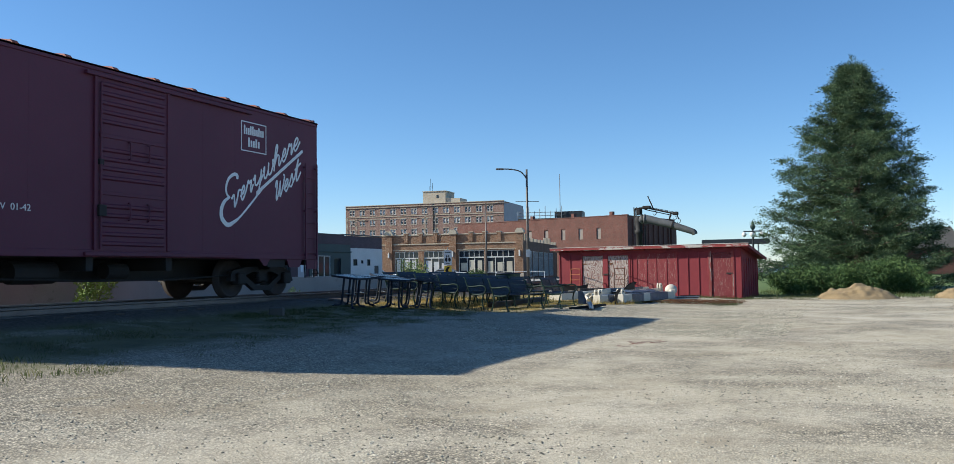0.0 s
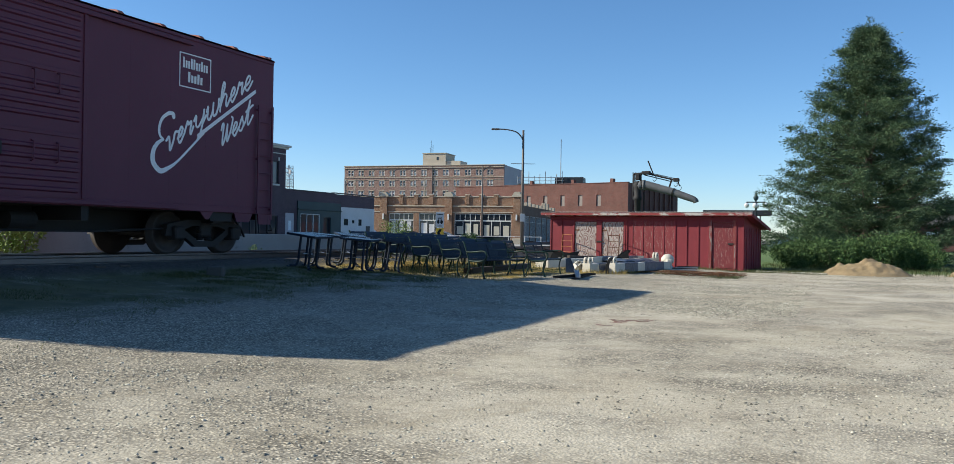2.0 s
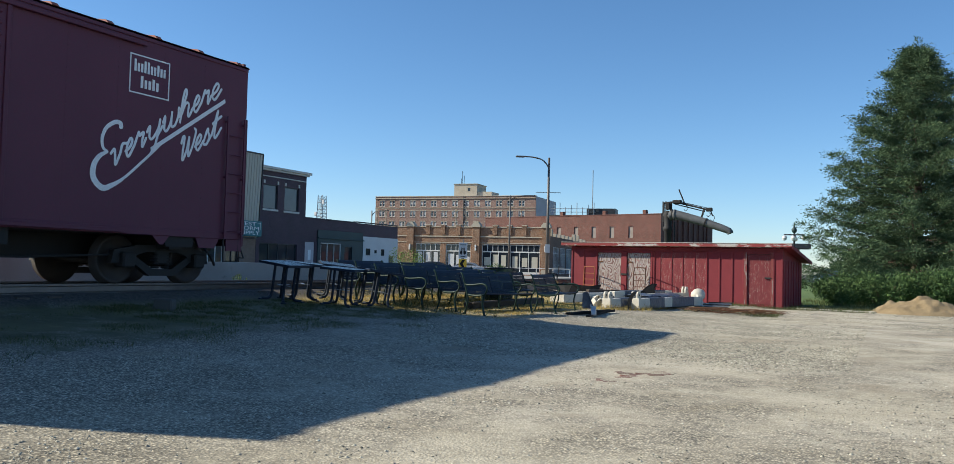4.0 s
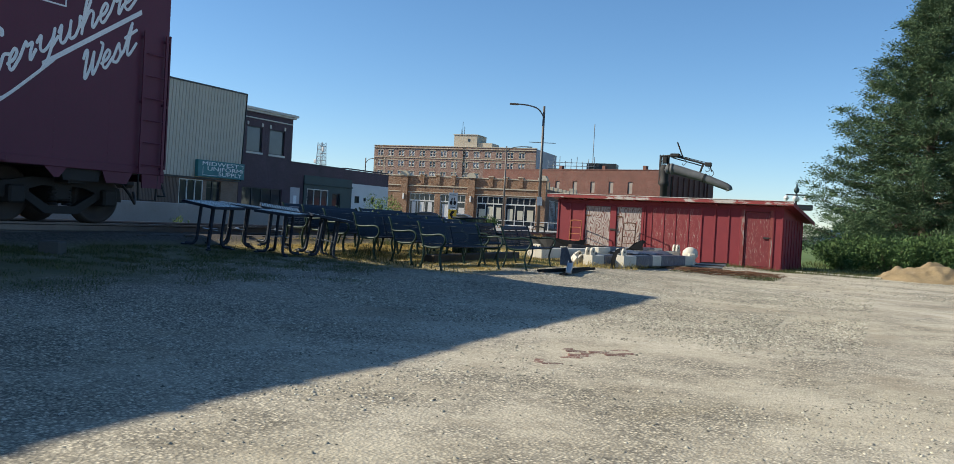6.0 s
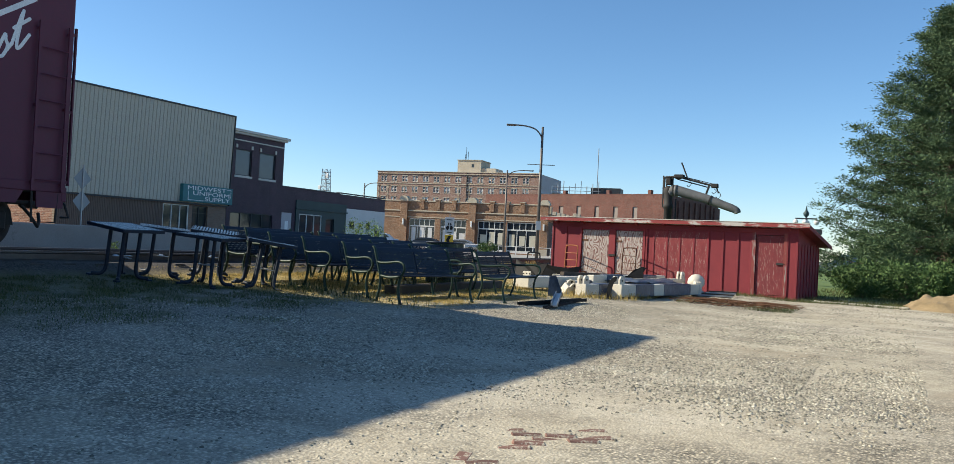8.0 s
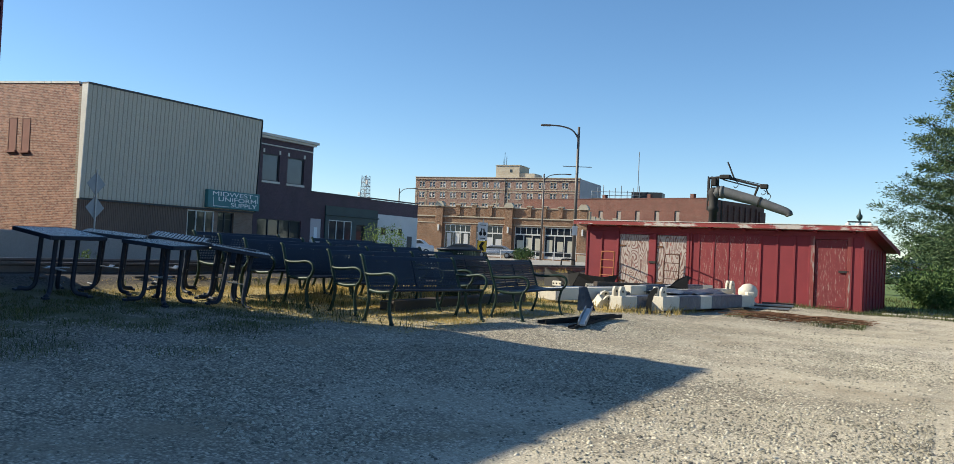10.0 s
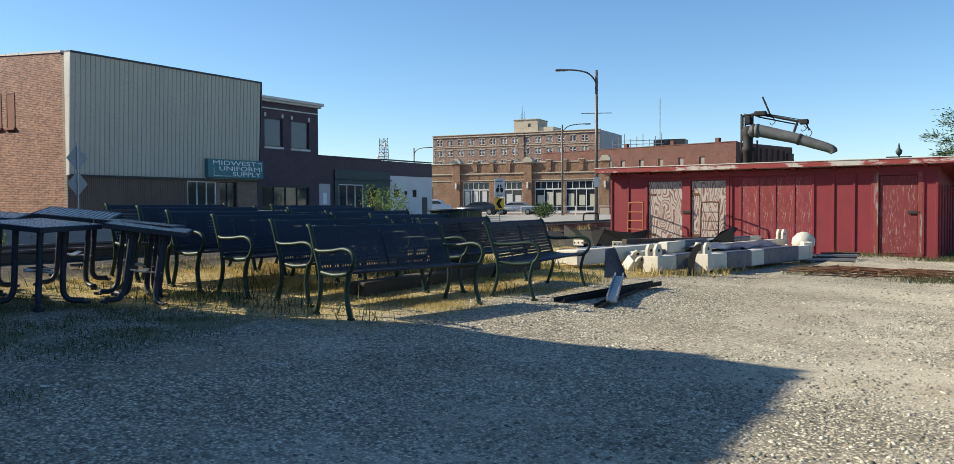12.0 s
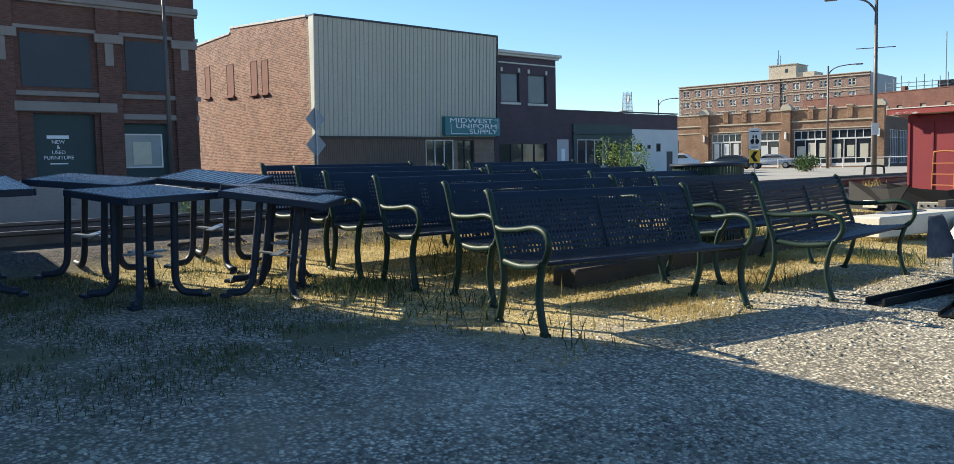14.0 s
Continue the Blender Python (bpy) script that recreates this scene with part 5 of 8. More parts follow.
    for y0, y1, z0, z1 in holes[2:]:
        window_in(b, y0, y1, z0, z1, -0.1, "glass", "dark_trim", 2, "dark shop window with pale notice")
        part("notice", boxes(((-0.15, y0 + 0.6, 1.3), (-0.14, y0 + 2.2, 2.5))), M["paper"], b)


build_plum_building()
build_low_building()
build_furniture_store()


# ---- downtown blocks further off ----
def build_corner_shops():
    b = thing("corner_shops", pose(-49.87, 100.77, 0.05, 0, 0, 9), "single-storey brown brick corner shops with buff stone pier caps", "building")
    X0, X1, D, H = -16.0, 9.4, 26.0, 5.95
    bays = [(-8.35, -4.95), (-4.2, -0.85), (0.66, 4.15), (4.35, 8.2)]
    holes = [(a, c, 0.15, 3.85) for a, c in bays] + [(-15.5, -12.2, 0.15, 3.3)]
    part("front_wall", pierced_wall(bmesh.new(), X0, X1, 0, H, 0.0, 0.4, holes, "y"), M["brick_brown_x"], b)
    sh = [(2.0 + 4.2 * i, 5.6 + 4.2 * i, 0.3, 3.7) for i in range(5)]
    part("side_wall", pierced_wall(bmesh.new(), 0.4, D, 0, 5.0, X1 - 0.4, X1, sh, "x"), M["brick_brown_y_shade"], b)
    part("side_wall", boxes(((X0, 0.4, 0), (X0 + 0.4, D, 5.0))), M["brick_brown_y_shade"], b)
    part("back_wall", boxes(((X0 + 0.4, D - 0.4, 0), (X1 - 0.4, D, 5.0))), M["brick_brown_x"], b)
    part("roof", boxes(((X0 + 0.4, 0.4, 4.6), (X1 - 0.4, D - 0.4, 4.75))), M["roof_dark"], b)
    part("stone_band", boxes(((X0, -0.09, 4.72), (X1 + 0.08, 0.0, 4.86)), ((X0, -0.05, 3.95), (X1 + 0.05, 0.0, 4.05)), bevel=0.01), M["stone_buff"], b)
    part("parapet_cap", boxes(((X0, -0.06, H), (X1 + 0.05, 0.46, H + 0.13)), bevel=0.02), M["stone_buff"], b)
    for x in (-9.05, -0.08, 8.95):
        pier = part("pier", boxes(((x - 0.48, -0.28, 0.0), (x + 0.48, 0.0, 6.0)), bevel=0.02), M["brick_brown_x"], b)
        bm = bmesh.new()
        prism(bm, [(x - 0.58, 6.0), (x + 0.58, 6.0), (x + 0.58, 6.25), (x + 0.3, 6.62), (x - 0.3, 6.62), (x - 0.58, 6.25)], -0.38, 0.5, "y")
        part("cap", bm, M["stone_buff"], pier)
        part("plinth", boxes(((x - 0.52, -0.33, 0.0), (x + 0.52, -0.281, 0.75)), bevel=0.02), M["stone_buff"], pier)
        part("wall_lantern", boxes(((x - 0.10, -0.42, 3.0), (x + 0.10, -0.281, 3.75)), bevel=0.02), M["window_white"], pier)
    for x in (-6.65, -4.57, -2.5, 2.4, 4.25, 6.2):
        part("merlon", boxes(((x - 0.25, -0.12, 5.0), (x + 0.25, 0.0, 6.02)), ((x - 0.32, -0.14, 6.02), (x + 0.32, 0.48, 6.2)), bevel=0.015), M["brick_brown_x"], b)
        part("cap", boxes(((x - 0.34, -0.16, 6.205), (x + 0.34, 0.5, 6.3)), bevel=0.015), M["stone_buff"], b)
    for i, (a, c) in enumerate(bays):
        n = 5
        u = (c - a - 0.07) / n
        lights = [(a + u * k + 0.07, a + u * (k + 1), 3.0, 3.75) for k in range(n)]
        lights += [(a + u * k + 0.08, a + u * q, 0.45, 2.85) for k, q in ((0, 1.6), (1.6, 3.1), (3.1, n))]
        bm = pierced_wall(bmesh.new(), a, c, 0.15, 3.85, 0.12, 0.22, lights)
        w = part("shop_window", bm, M["window_white"], b, "white framed shop window with transom lights")
        part("pane", boxes(((a + 0.02, 0.17, 0.45), (c - 0.02, 0.185, 3.75))), M["glass"], w)
        bm = bmesh.new()
        rnd = random.Random(i)
        for k in range(3):
            x = a + 0.3 + k * (c - a) / 3.1
            if i == 0:
                box(bm, (x, 0.150, 0.7), (x + 0.55, 0.165, 2.75))
            else:
                box(bm, (x, 0.150, 0.9 + 0.3 * rnd.random()), (x + 0.5 + 0.3 * rnd.random(), 0.165, 2.2 + 0.5 * rnd.random()))
        part("poster", bm, M["paper"] if i > 1 else M["white_panel"], w)
    for y0, y1, z0, z1 in sh:
        window_in(b, y0, y1, z0, z1, X1, "glass", "window_white", 4, "side shop window", "shop_window", 2.9)
    for y in np.arange(1.0, D, 2.6):
        part("merlon", boxes(((X1 - 0.45, y, 5.0), (X1 + 0.08, y + 0.55, 5.0 + (0.9 if int(y) % 3 == 1 else 0.45))), bevel=0.02), M["stone_buff"], b)
    window_in_front = boxes(((-15.5, 0.2, 0.15), (-12.2, 0.25, 3.3)))
    part("pane", window_in_front, M["glass"], b)


def build_hotel():
    b = thing("hotel", pose(-144.6, 221.4, 0, 0, 0, 6), "six-storey brown brick hotel block with stone bands and many windows", "building")
    W, D, H = 51.0, 22.0, 21.6
    rows = (18.7, 15.6, 12.5, 9.4, 6.3, 3.2)
    cols = [2.2 + 3.43 * i for i in range(14)]
    wins = []
    for r in rows:
        for x in cols:
            for dx in (-0.85, 0.15):
                wins.append((x + dx, x + dx + 0.75, r, r + 1.65))
    bm = bmesh.new()
    box(bm, (0, 0.35, 0), (W, D, H))
    part("core", bm, M["lilac_wall"], b)
    bm = bmesh.new()
    zs = [0.0]
    for r in sorted(rows):
        zs += [r, r + 1.65]
    zs.append(H)
    for i in range(0, len(zs) - 1, 2):
        box(bm, (0, 0, zs[i]), (W, 0.34, zs[i + 1]))
    edges = [0.0]
    for x in cols:
        for dx in (-0.85, 0.15):
            edges += [x + dx, x + dx + 0.75]
    edges.append(W)
    for i in range(1, len(zs) - 1, 2):
        for k in range(0, len(edges) - 1, 2):
            box(bm, (edges[k], 0, zs[i]), (edges[k + 1], 0.34, zs[i + 1]))
    part("front_wall", bm, M["brick_hotel"], b)
    frame_me = mesh_of("window", boxes(((-0.02, 0.04, 0), (0.77, 0.16, 0.10)), ((-0.02, 0.04, 1.55), (0.77, 0.16, 1.65)), ((-0.02, 0.04, 0.10), (0.10, 0.16, 1.55)), ((0.65, 0.04, 0.10), (0.77, 0.16, 1.55)), ((0.10, 0.06, 0.78), (0.65, 0.16, 0.90))), M["window_white"])
    pane_me = mesh_of("pane", boxes(((0.0, 0.17, 0), (0.75, 0.2, 1.65))), M["glass"])
    blind_me = mesh_of("blind", boxes(((0.1, 0.161, 0.6), (0.65, 0.169, 1.55))), M["stone_white"])
    rnd = random.Random(2)
    for a, c, z0, z1 in wins[:28 * 4]:
        w = piece("window", frame_me, b, Matrix.Translation((a, 0, z0)))
        piece("pane", pane_me, w, Matrix.Identity(4))
        if rnd.random() < 0.7:
            piece("blind", blind_me, w, Matrix.Translation((0, 0, rnd.uniform(-0.35, 0.0))) @ Matrix.Diagonal((1, 1, 1, 1)))
    bm = boxes(((-0.2, -0.25, 20.95), (W + 0.1, 0.0, 21.15)), ((-0.1, -0.12, 18.05), (W, 0.0, 18.25)), ((-0.1, -0.1, 17.4), (W, 0.0, 17.5)), ((-0.2, -0.15, H), (W + 0.1, 0.5, H + 0.2)), bevel=0.02)
    part("stone_band", bm, M["stone_buff"], b)
    sill = mesh_of("sill", boxes(((0, -0.08, 0), (1.9, 0.0, 0.16))), M["stone_buff"])
    for r in rows[:4]:
        for x in cols:
            piece("sill", sill, b, Matrix.Translation((x - 0.93, 0, r - 0.16)))
            piece("sill", sill, b, Matrix.Translation((x - 0.93, 0, r + 1.65)))
    for x in (0.5, 3.6, 26.5, 29.7):
        bm = bmesh.new()
        for k in range(26):
            box(bm, (x - 0.25, -0.06, 9.0 + k * 0.36), (x + 0.25, 0.0, 9.2 + k * 0.36))
        part("quoin", bm, M["stone_buff"], b)
    bm = boxes(((24.2, 4.0, H), (31.5, 12, H + 4.0)), ((31.5, 4.5, H), (36.0, 11, H + 1.8)), ((24.0, 3.8, H + 4.0), (31.7, 12.2, H + 4.2)))
    part("penthouse", bm, M["stone_buff"], b)
    part("penthouse_window", boxes(((28.6, 3.96, H + 2.0), (29.3, 4.0, H + 2.9))), M["glass"], b)
    bm = bmesh.new()
    for x, h in ((26.0, 4.0), (26.6, 2.6), (25.7, 1.8)):
        sweep(bm, [(x, 6, H + 4.2), (x, 6, H + 4.2 + h)], 0.07, n=5)
    part("antenna", bm, M["dark_trim"], b)
    part("drain_pipe", tube([(29.0, -0.15, 0), (29.0, -0.15, H)], 0.12, n=6), M["dark_trim"], b)


def build_red_block():
    b = thing("brick_block", pose(-35.2, 136.2, 0, 0, 0, 166), "long two-storey red brick commercial block with bricked windows", "building")
    # local x runs along the long wall away from the corner; the wall faces +y here
    W, D, H = 36.0, 18.0, 10.0
    holes = [(5.0 + 3.5 * i, 5.85 + 3.5 * i, 6.3, 8.15) for i in range(8)]
    part("long_wall", pierced_wall(bmesh.new(), 0, W, 0, H, -0.4, 0.0, holes, "y"), M["brick_red"], b)
    part("end_wall", boxes(((0.0, -D, 0), (0.4, -0.4, H))), M["brick_dark"], b)
    part("end_wall", boxes(((W - 0.4, -D, 0), (W, -0.4, H))), M["brick_dark"], b)
    part("back_wall", boxes(((0.4, -D, 0), (W - 0.4, -D + 0.4, H))), M["brick_red"], b)
    part("roof", boxes(((0.4, -D + 0.4, H - 0.5), (W - 0.4, -0.4, H - 0.3))), M["roof_dark"], b)
    part("parapet_cap", boxes(((-0.05, -0.45, H), (W, 0.06, H + 0.15)), bevel=0.02), M["blocked_dark"], b)
    for a, c, z0, z1 in holes:
        part("window", boxes(((a, -0.25, z0), (c, -0.15, z1))), M["stone_dull"], b, "window closed with pale board")
    for x in (3.0, 10.5, 19.0):
        part("chimney", boxes(((x, -1.2, H), (x + 0.6, -0.5, H + 0.8)), bevel=0.02), M["brick_red"], b)
    bm = boxes(((-0.3, -D, 0), (-0.02, -D + 2.0, H - 1.0)))
    for i in range(8):
        part("pilaster", boxes(((-0.25, -15.4 + i * 1.9, 2), (-0.01, -14.9 + i * 1.9, H - 0.6))), M["brick_dark"], b)
    part("buttress", bm, M["brick_dark"], b)
    r = thing("office_block", pose(-62, 172, 0, 0, 0, 10), "far dark block with a rooftop plant room, rails and aerials", "building")
    part("body", boxes(((-6, 0, 0), (9, 8, 12.4))), M["roof_dark"], r)
    part("cabin", boxes(((2, 0.5, 12.4), (8, 5, 13.8))), M["dark_trim"], r)
    bm = bmesh.new()
    for i in range(9):
        sweep(bm, [(-6 + i * 1.2, 0.2, 12.4), (-6 + i * 1.2, 0.2, 14.0 + (i % 3) * 0.5)], 0.08, n=5)
    for z in (13.0, 13.7):
        sweep(bm, [(-6, 0.2, z), (4, 0.2, z)], 0.06, n=5)
    part("railing", bm, M["galv"], r)
    part("aerial", tube([(3, 2, 13.8), (3, 2, 22.0)], 0.09, n=5), M["galv"], r)


build_corner_shops()
build_hotel()
build_red_block()


# ---- benches ----
def lattice(bm, rows, y0, y1, pitch, bar, thick):
    """A perforated sheet along a curved profile: rows are (x, z) places of the cross bars."""
    pr = [Vector((x, 0, z)) for x, z in rows]
    nrm = []
    for i in range(len(pr)):
        d = (pr[min(i + 1, len(pr) - 1)] - pr[max(i - 1, 0)]).normalized()
        nrm.append(Vector((d.z, 0, -d.x)))

    def strip(ya, yb, i0, i1, k0=0.0, k1=1.0):
        a = pr[i0].lerp(pr[i1], k0)
        b = pr[i0].lerp(pr[i1], k1)
        n = nrm[i0] * thick / 2
        v = [bm.verts.new((p.x + s * n.x, y, p.z + s * n.z)) for s in (1, -1) for p, y in ((a, ya), (a, yb), (b, yb), (b, ya))]
        for f in ((0, 1, 2, 3), (7, 6, 5, 4)):
            bm.faces.new([v[j] for j in f])
    n = int(round((y1 - y0) / pitch))
    step = (y1 - y0) / n
    for i in range(n + 1):
        yc = y0 + i * step
        for k in range(len(pr) - 1):
            strip(yc - bar / 2, yc + bar / 2, k, k + 1)
    for k in range(len(pr) - 1):
        w = bar / max((pr[k + 1] - pr[k]).length, 1e-6)
        for i in range(n):
            yc = y0 + i * step
            strip(yc + bar / 2, yc + step - bar / 2, k, k + 1, 0.0, min(w, 1.0))
    return bm


def profile(pts, spacing):
    line = smooth_line([(x, z, 0) for x, z in pts], 12)
    out, acc = [(line[0].x, line[0].y)], 0.0
    for a, b in zip(line, line[1:]):
        acc += (b - a).length
        if acc >= spacing:
            out.append((b.x, b.y))
            acc = 0.0
    return out


BACK = [(-0.20, 0.415), (-0.245, 0.52), (-0.30, 0.66), (-0.345, 0.765)]
SEAT = [(-0.18, 0.405), (0.0, 0.40), (0.14, 0.415), (0.22, 0.425)]


def build_bench(slatted, m, label):
    b = thing("park_bench", m, label, "bench", "metal park benches")
    H = 0.83
    for y in (-H - 0.02, H + 0.02):
        bm = bmesh.new()
        leg = smooth_line([(0.27, y, 0.0), (0.235, y, 0.08), (0.205, y, 0.22), (0.225, y, 0.36), (0.25, y, 0.43)], 5)
        sweep(bm, leg, 0.019, 0.028, 8)
        rear = smooth_line([(-0.25, y, 0.0), (-0.215, y, 0.10), (-0.185, y, 0.25), (-0.20, y, 0.40), (-0.25, y, 0.53), (-0.305, y, 0.67), (-0.355, y, 0.79), (-0.395, y, 0.825)], 5)
        sweep(bm, rear, 0.019, 0.026, 8)
        sweep(bm, smooth_line([(-0.20, y, 0.39), (0.0, y, 0.375), (0.24, y, 0.405)], 5), 0.017, 0.022, 8)
        part("end_frame", bm, M["frame_green"], b, "dark green cast end frame", True)
        arm = smooth_line([(-0.275, y, 0.60), (-0.20, y, 0.585), (-0.02, y, 0.60), (0.16, y, 0.625), (0.27, y, 0.60), (0.305, y, 0.53), (0.275, y, 0.45), (0.245, y, 0.42)], 6)
        part("armrest", sweep(bmesh.new(), arm, 0.021, 0.02, 8), M["frame_green"], b, "", True)
        for x in (0.27, -0.25):
            part("foot", boxes(((x - 0.035, y - 0.022, -0.02), (x + 0.035, y + 0.022, 0.012)), bevel=0.006), M["frame_green"], b)
    if slatted:
        bp = profile(BACK + [(-0.385, 0.815)], 0.030)
        for x, z in bp:
            part("back_slat", boxes(((x - 0.006, -H, z - 0.013), (x + 0.006, H, z + 0.013)), bevel=0.003), M["bench_green"], b)
        for x, z in profile(SEAT, 0.034):
            part("seat_slat", boxes(((x - 0.013, -H, z - 0.005), (x + 0.013, H, z + 0.005)), bevel=0.003), M["bench_green"], b)
        for y in (-0.4, 0.4):
            part("strap", sweep(bmesh.new(), [(x - 0.012, y, z) for x, z in bp], 0.012, 0.004, 6), M["bench_green"], b)
    else:
        bm = bmesh.new()
        bp = profile(BACK, 0.030)
        lattice(bm, bp, -H, H, 0.030, 0.0155, 0.004)
        part("backrest", bm, M["bench_green"], b, "perforated steel backrest")
        bm = bmesh.new()
        lattice(bm, profile(SEAT, 0.030), -H, H, 0.030, 0.0165, 0.004)
        part("seat", bm, M["bench_green"], b, "perforated steel seat")
    top = smooth_line([(-0.343, -H, 0.762), (-0.36, -H, 0.79), (-0.385, -H, 0.815), (-0.41, -H, 0.805)], 4)
    bm = bmesh.new()
    lo = [bm.verts.new(p) for p in top]
    hi = [bm.verts.new((p.x, H, p.z)) for p in top]
    for i in range(len(top) - 1):
        bm.faces.new((lo[i], lo[i + 1], hi[i + 1], hi[i]))
    part("top_roll", bm, M["bench_green"], b, "", True)
    part("seat_edge", tube([(0.235, -H, 0.418), (0.235, H, 0.418)], 0.016, 0.014, 8), M["bench_green"], b, "", True)
    part("lower_rail", boxes(((-0.215, -H, 0.392), (-0.19, H, 0.425)), bevel=0.004), M["bench_green"], b)
    part("centre_strap", sweep(bmesh.new(), [(x - 0.006, 0, z) for x, z in profile(BACK, 0.06)], 0.022, 0.006, 6), M["bench_green"], b)
    return b


def bench_pose(xf, yf, turn):
    """Pose by the front foot at the near end."""
    r = Matrix.Rotation(radians(turn), 3, "Z")
    o = Vector((xf, yf, 0)) - r @ Vector((0.27, -0.85, 0))
    c = r @ Vector((0, 0.85, 0))
    za, zb = hgt(o.x - c.x, o.y - c.y), hgt(o.x + c.x, o.y + c.y)
    zl = hgt(*(o - r @ Vector((0.25, 0, 0)))[:2])
    zr = hgt(*(o + r @ Vector((0.27, 0, 0)))[:2])
    return pose(o.x, o.y, (za + zb) / 2 + 0.012, 0, 0, turn) @ pose(0, 0, 0, math.degrees(math.atan2(zb - za, 1.7)), math.degrees(math.atan2(zl - zr, 0.52)), 0)


holed = build_bench(False, bench_pose(-9.93, 20.56, -12.2), "dark green perforated steel park bench standing in dry grass")
slat = build_bench(True, bench_pose(-9.30, 22.95, 4.7), "dark green slatted steel park bench beside the gravel")
for x, y, a in ((-10.78, 20.96, -8.0), (-11.55, 20.88, -7.0), (-12.24, 20.85, -6.0), (-12.82, 20.92, -4.0), (-13.20, 20.80, -3.0),
                (-11.25, 23.25, -4.0), (-11.95, 23.2, -3.0), (-12.55, 23.1, -3.0), (-13.05, 23.3, -2.0)):
    copy_thing(holed, bench_pose(x, y, a))
for x, y, a in ((-10.22, 22.95, 2.0),):
    copy_thing(slat, bench_pose(x, y, a))


# ---- square tables on four bent legs ----
def build_table(m, slatted, label):
    t = thing("picnic_table", m, label, "table", "square metal tables")
    S, H = 0.35, 0.735
    if slatted:
        for i in range(15):
            x = -S + 0.01 + i * 0.0468
            part("slat", boxes(((x, -S, H - 0.006), (x + 0.030, S, H + 0.002))), M["table_top"], t)
    else:
        part("tabletop", lattice(bmesh.new(), [(-S + 0.0412 * i, H) for i in range(18)], -S, S, 0.0412, 0.021, 0.004), M["table_top"], t, "dark perforated steel top")
    bm = boxes(((-S - 0.02, -S - 0.02, H - 0.045), (S + 0.02, -S, H + 0.004)), ((-S - 0.02, S, H - 0.045), (S + 0.02, S + 0.02, H + 0.004)), ((-S - 0.02, -S, H - 0.045), (-S, S, H + 0.004)), ((S, -S, H - 0.045), (S + 0.02, S, H + 0.004)), bevel=0.006)
    part("edge_band", bm, M["bench_green"], t)
    part("brace", boxes(((-0.34, -0.19, H - 0.045), (0.34, -0.15, H - 0.012)), ((-0.34, 0.15, H - 0.045), (0.34, 0.19, H - 0.012))), M["bench_green"], t)
    for sx in (-1, 1):
        for sy in (-1, 1):
            pts = smooth_line([(sx * 0.14, sy * 0.14, H - 0.02), (sx * 0.14, sy * 0.14, 0.4), (sx * 0.142, sy * 0.142, 0.13), (sx * 0.165, sy * 0.165, 0.045), (sx * 0.20, sy * 0.20, 0.018), (sx * 0.27, sy * 0.27, 0.015)], 5)
            part("leg", sweep(bmesh.new(), pts, 0.027, n=8), M["bench_green"], t, "", True)
            part("foot_pad", boxes(((sx * 0.28 - 0.035, sy * 0.28 - 0.035, -0.015), (sx * 0.28 + 0.035, sy * 0.28 + 0.035, 0.01)), bevel=0.004), M["bench_green"], t)
    part("centre_plate", boxes(((-0.16, -0.03, 0.285), (0.16, 0.03, 0.297)), ((-0.03, -0.16, 0.298), (0.03, 0.16, 0.308)), bevel=0.003), M["galv"], t, "bare metal cross plate")
    return t


def table_pose(x, y, turn, slope_x, slope_y, lift=0.03):
    """On the bank: turned, and tilted with the given slopes."""
    up = Vector((-slope_x, -slope_y, 1)).normalized()
    return Matrix.Translation((x, y, hgt(x, y) + lift)) @ Vector((0, 0, 1)).rotation_difference(up).to_matrix().to_4x4() @ Matrix.Rotation(radians(turn), 4, "Z")


tb = build_table(table_pose(-12.50, 19.20, 14, -0.085, 0.0), False, "dark green square perforated steel table on bent legs")
for x, y, a, sx, sy, up in ((-13.47, 19.17, 47.7, -0.10, -0.025, 0.05), (-13.22, 18.24, 0.5, -0.13, 0.01, 0.05), (-12.12, 20.01, 45.5, -0.12, -0.08, 0.0), (-12.57, 20.28, 39.7, -0.08, -0.078, 0.0)):
    copy_thing(tb, table_pose(x, y, a, sx, sy, up))
build_table(table_pose(-13.39, 20.14, 43, -0.143, -0.004, 0.04), True, "dark green square slatted steel table, tilted on the bank")


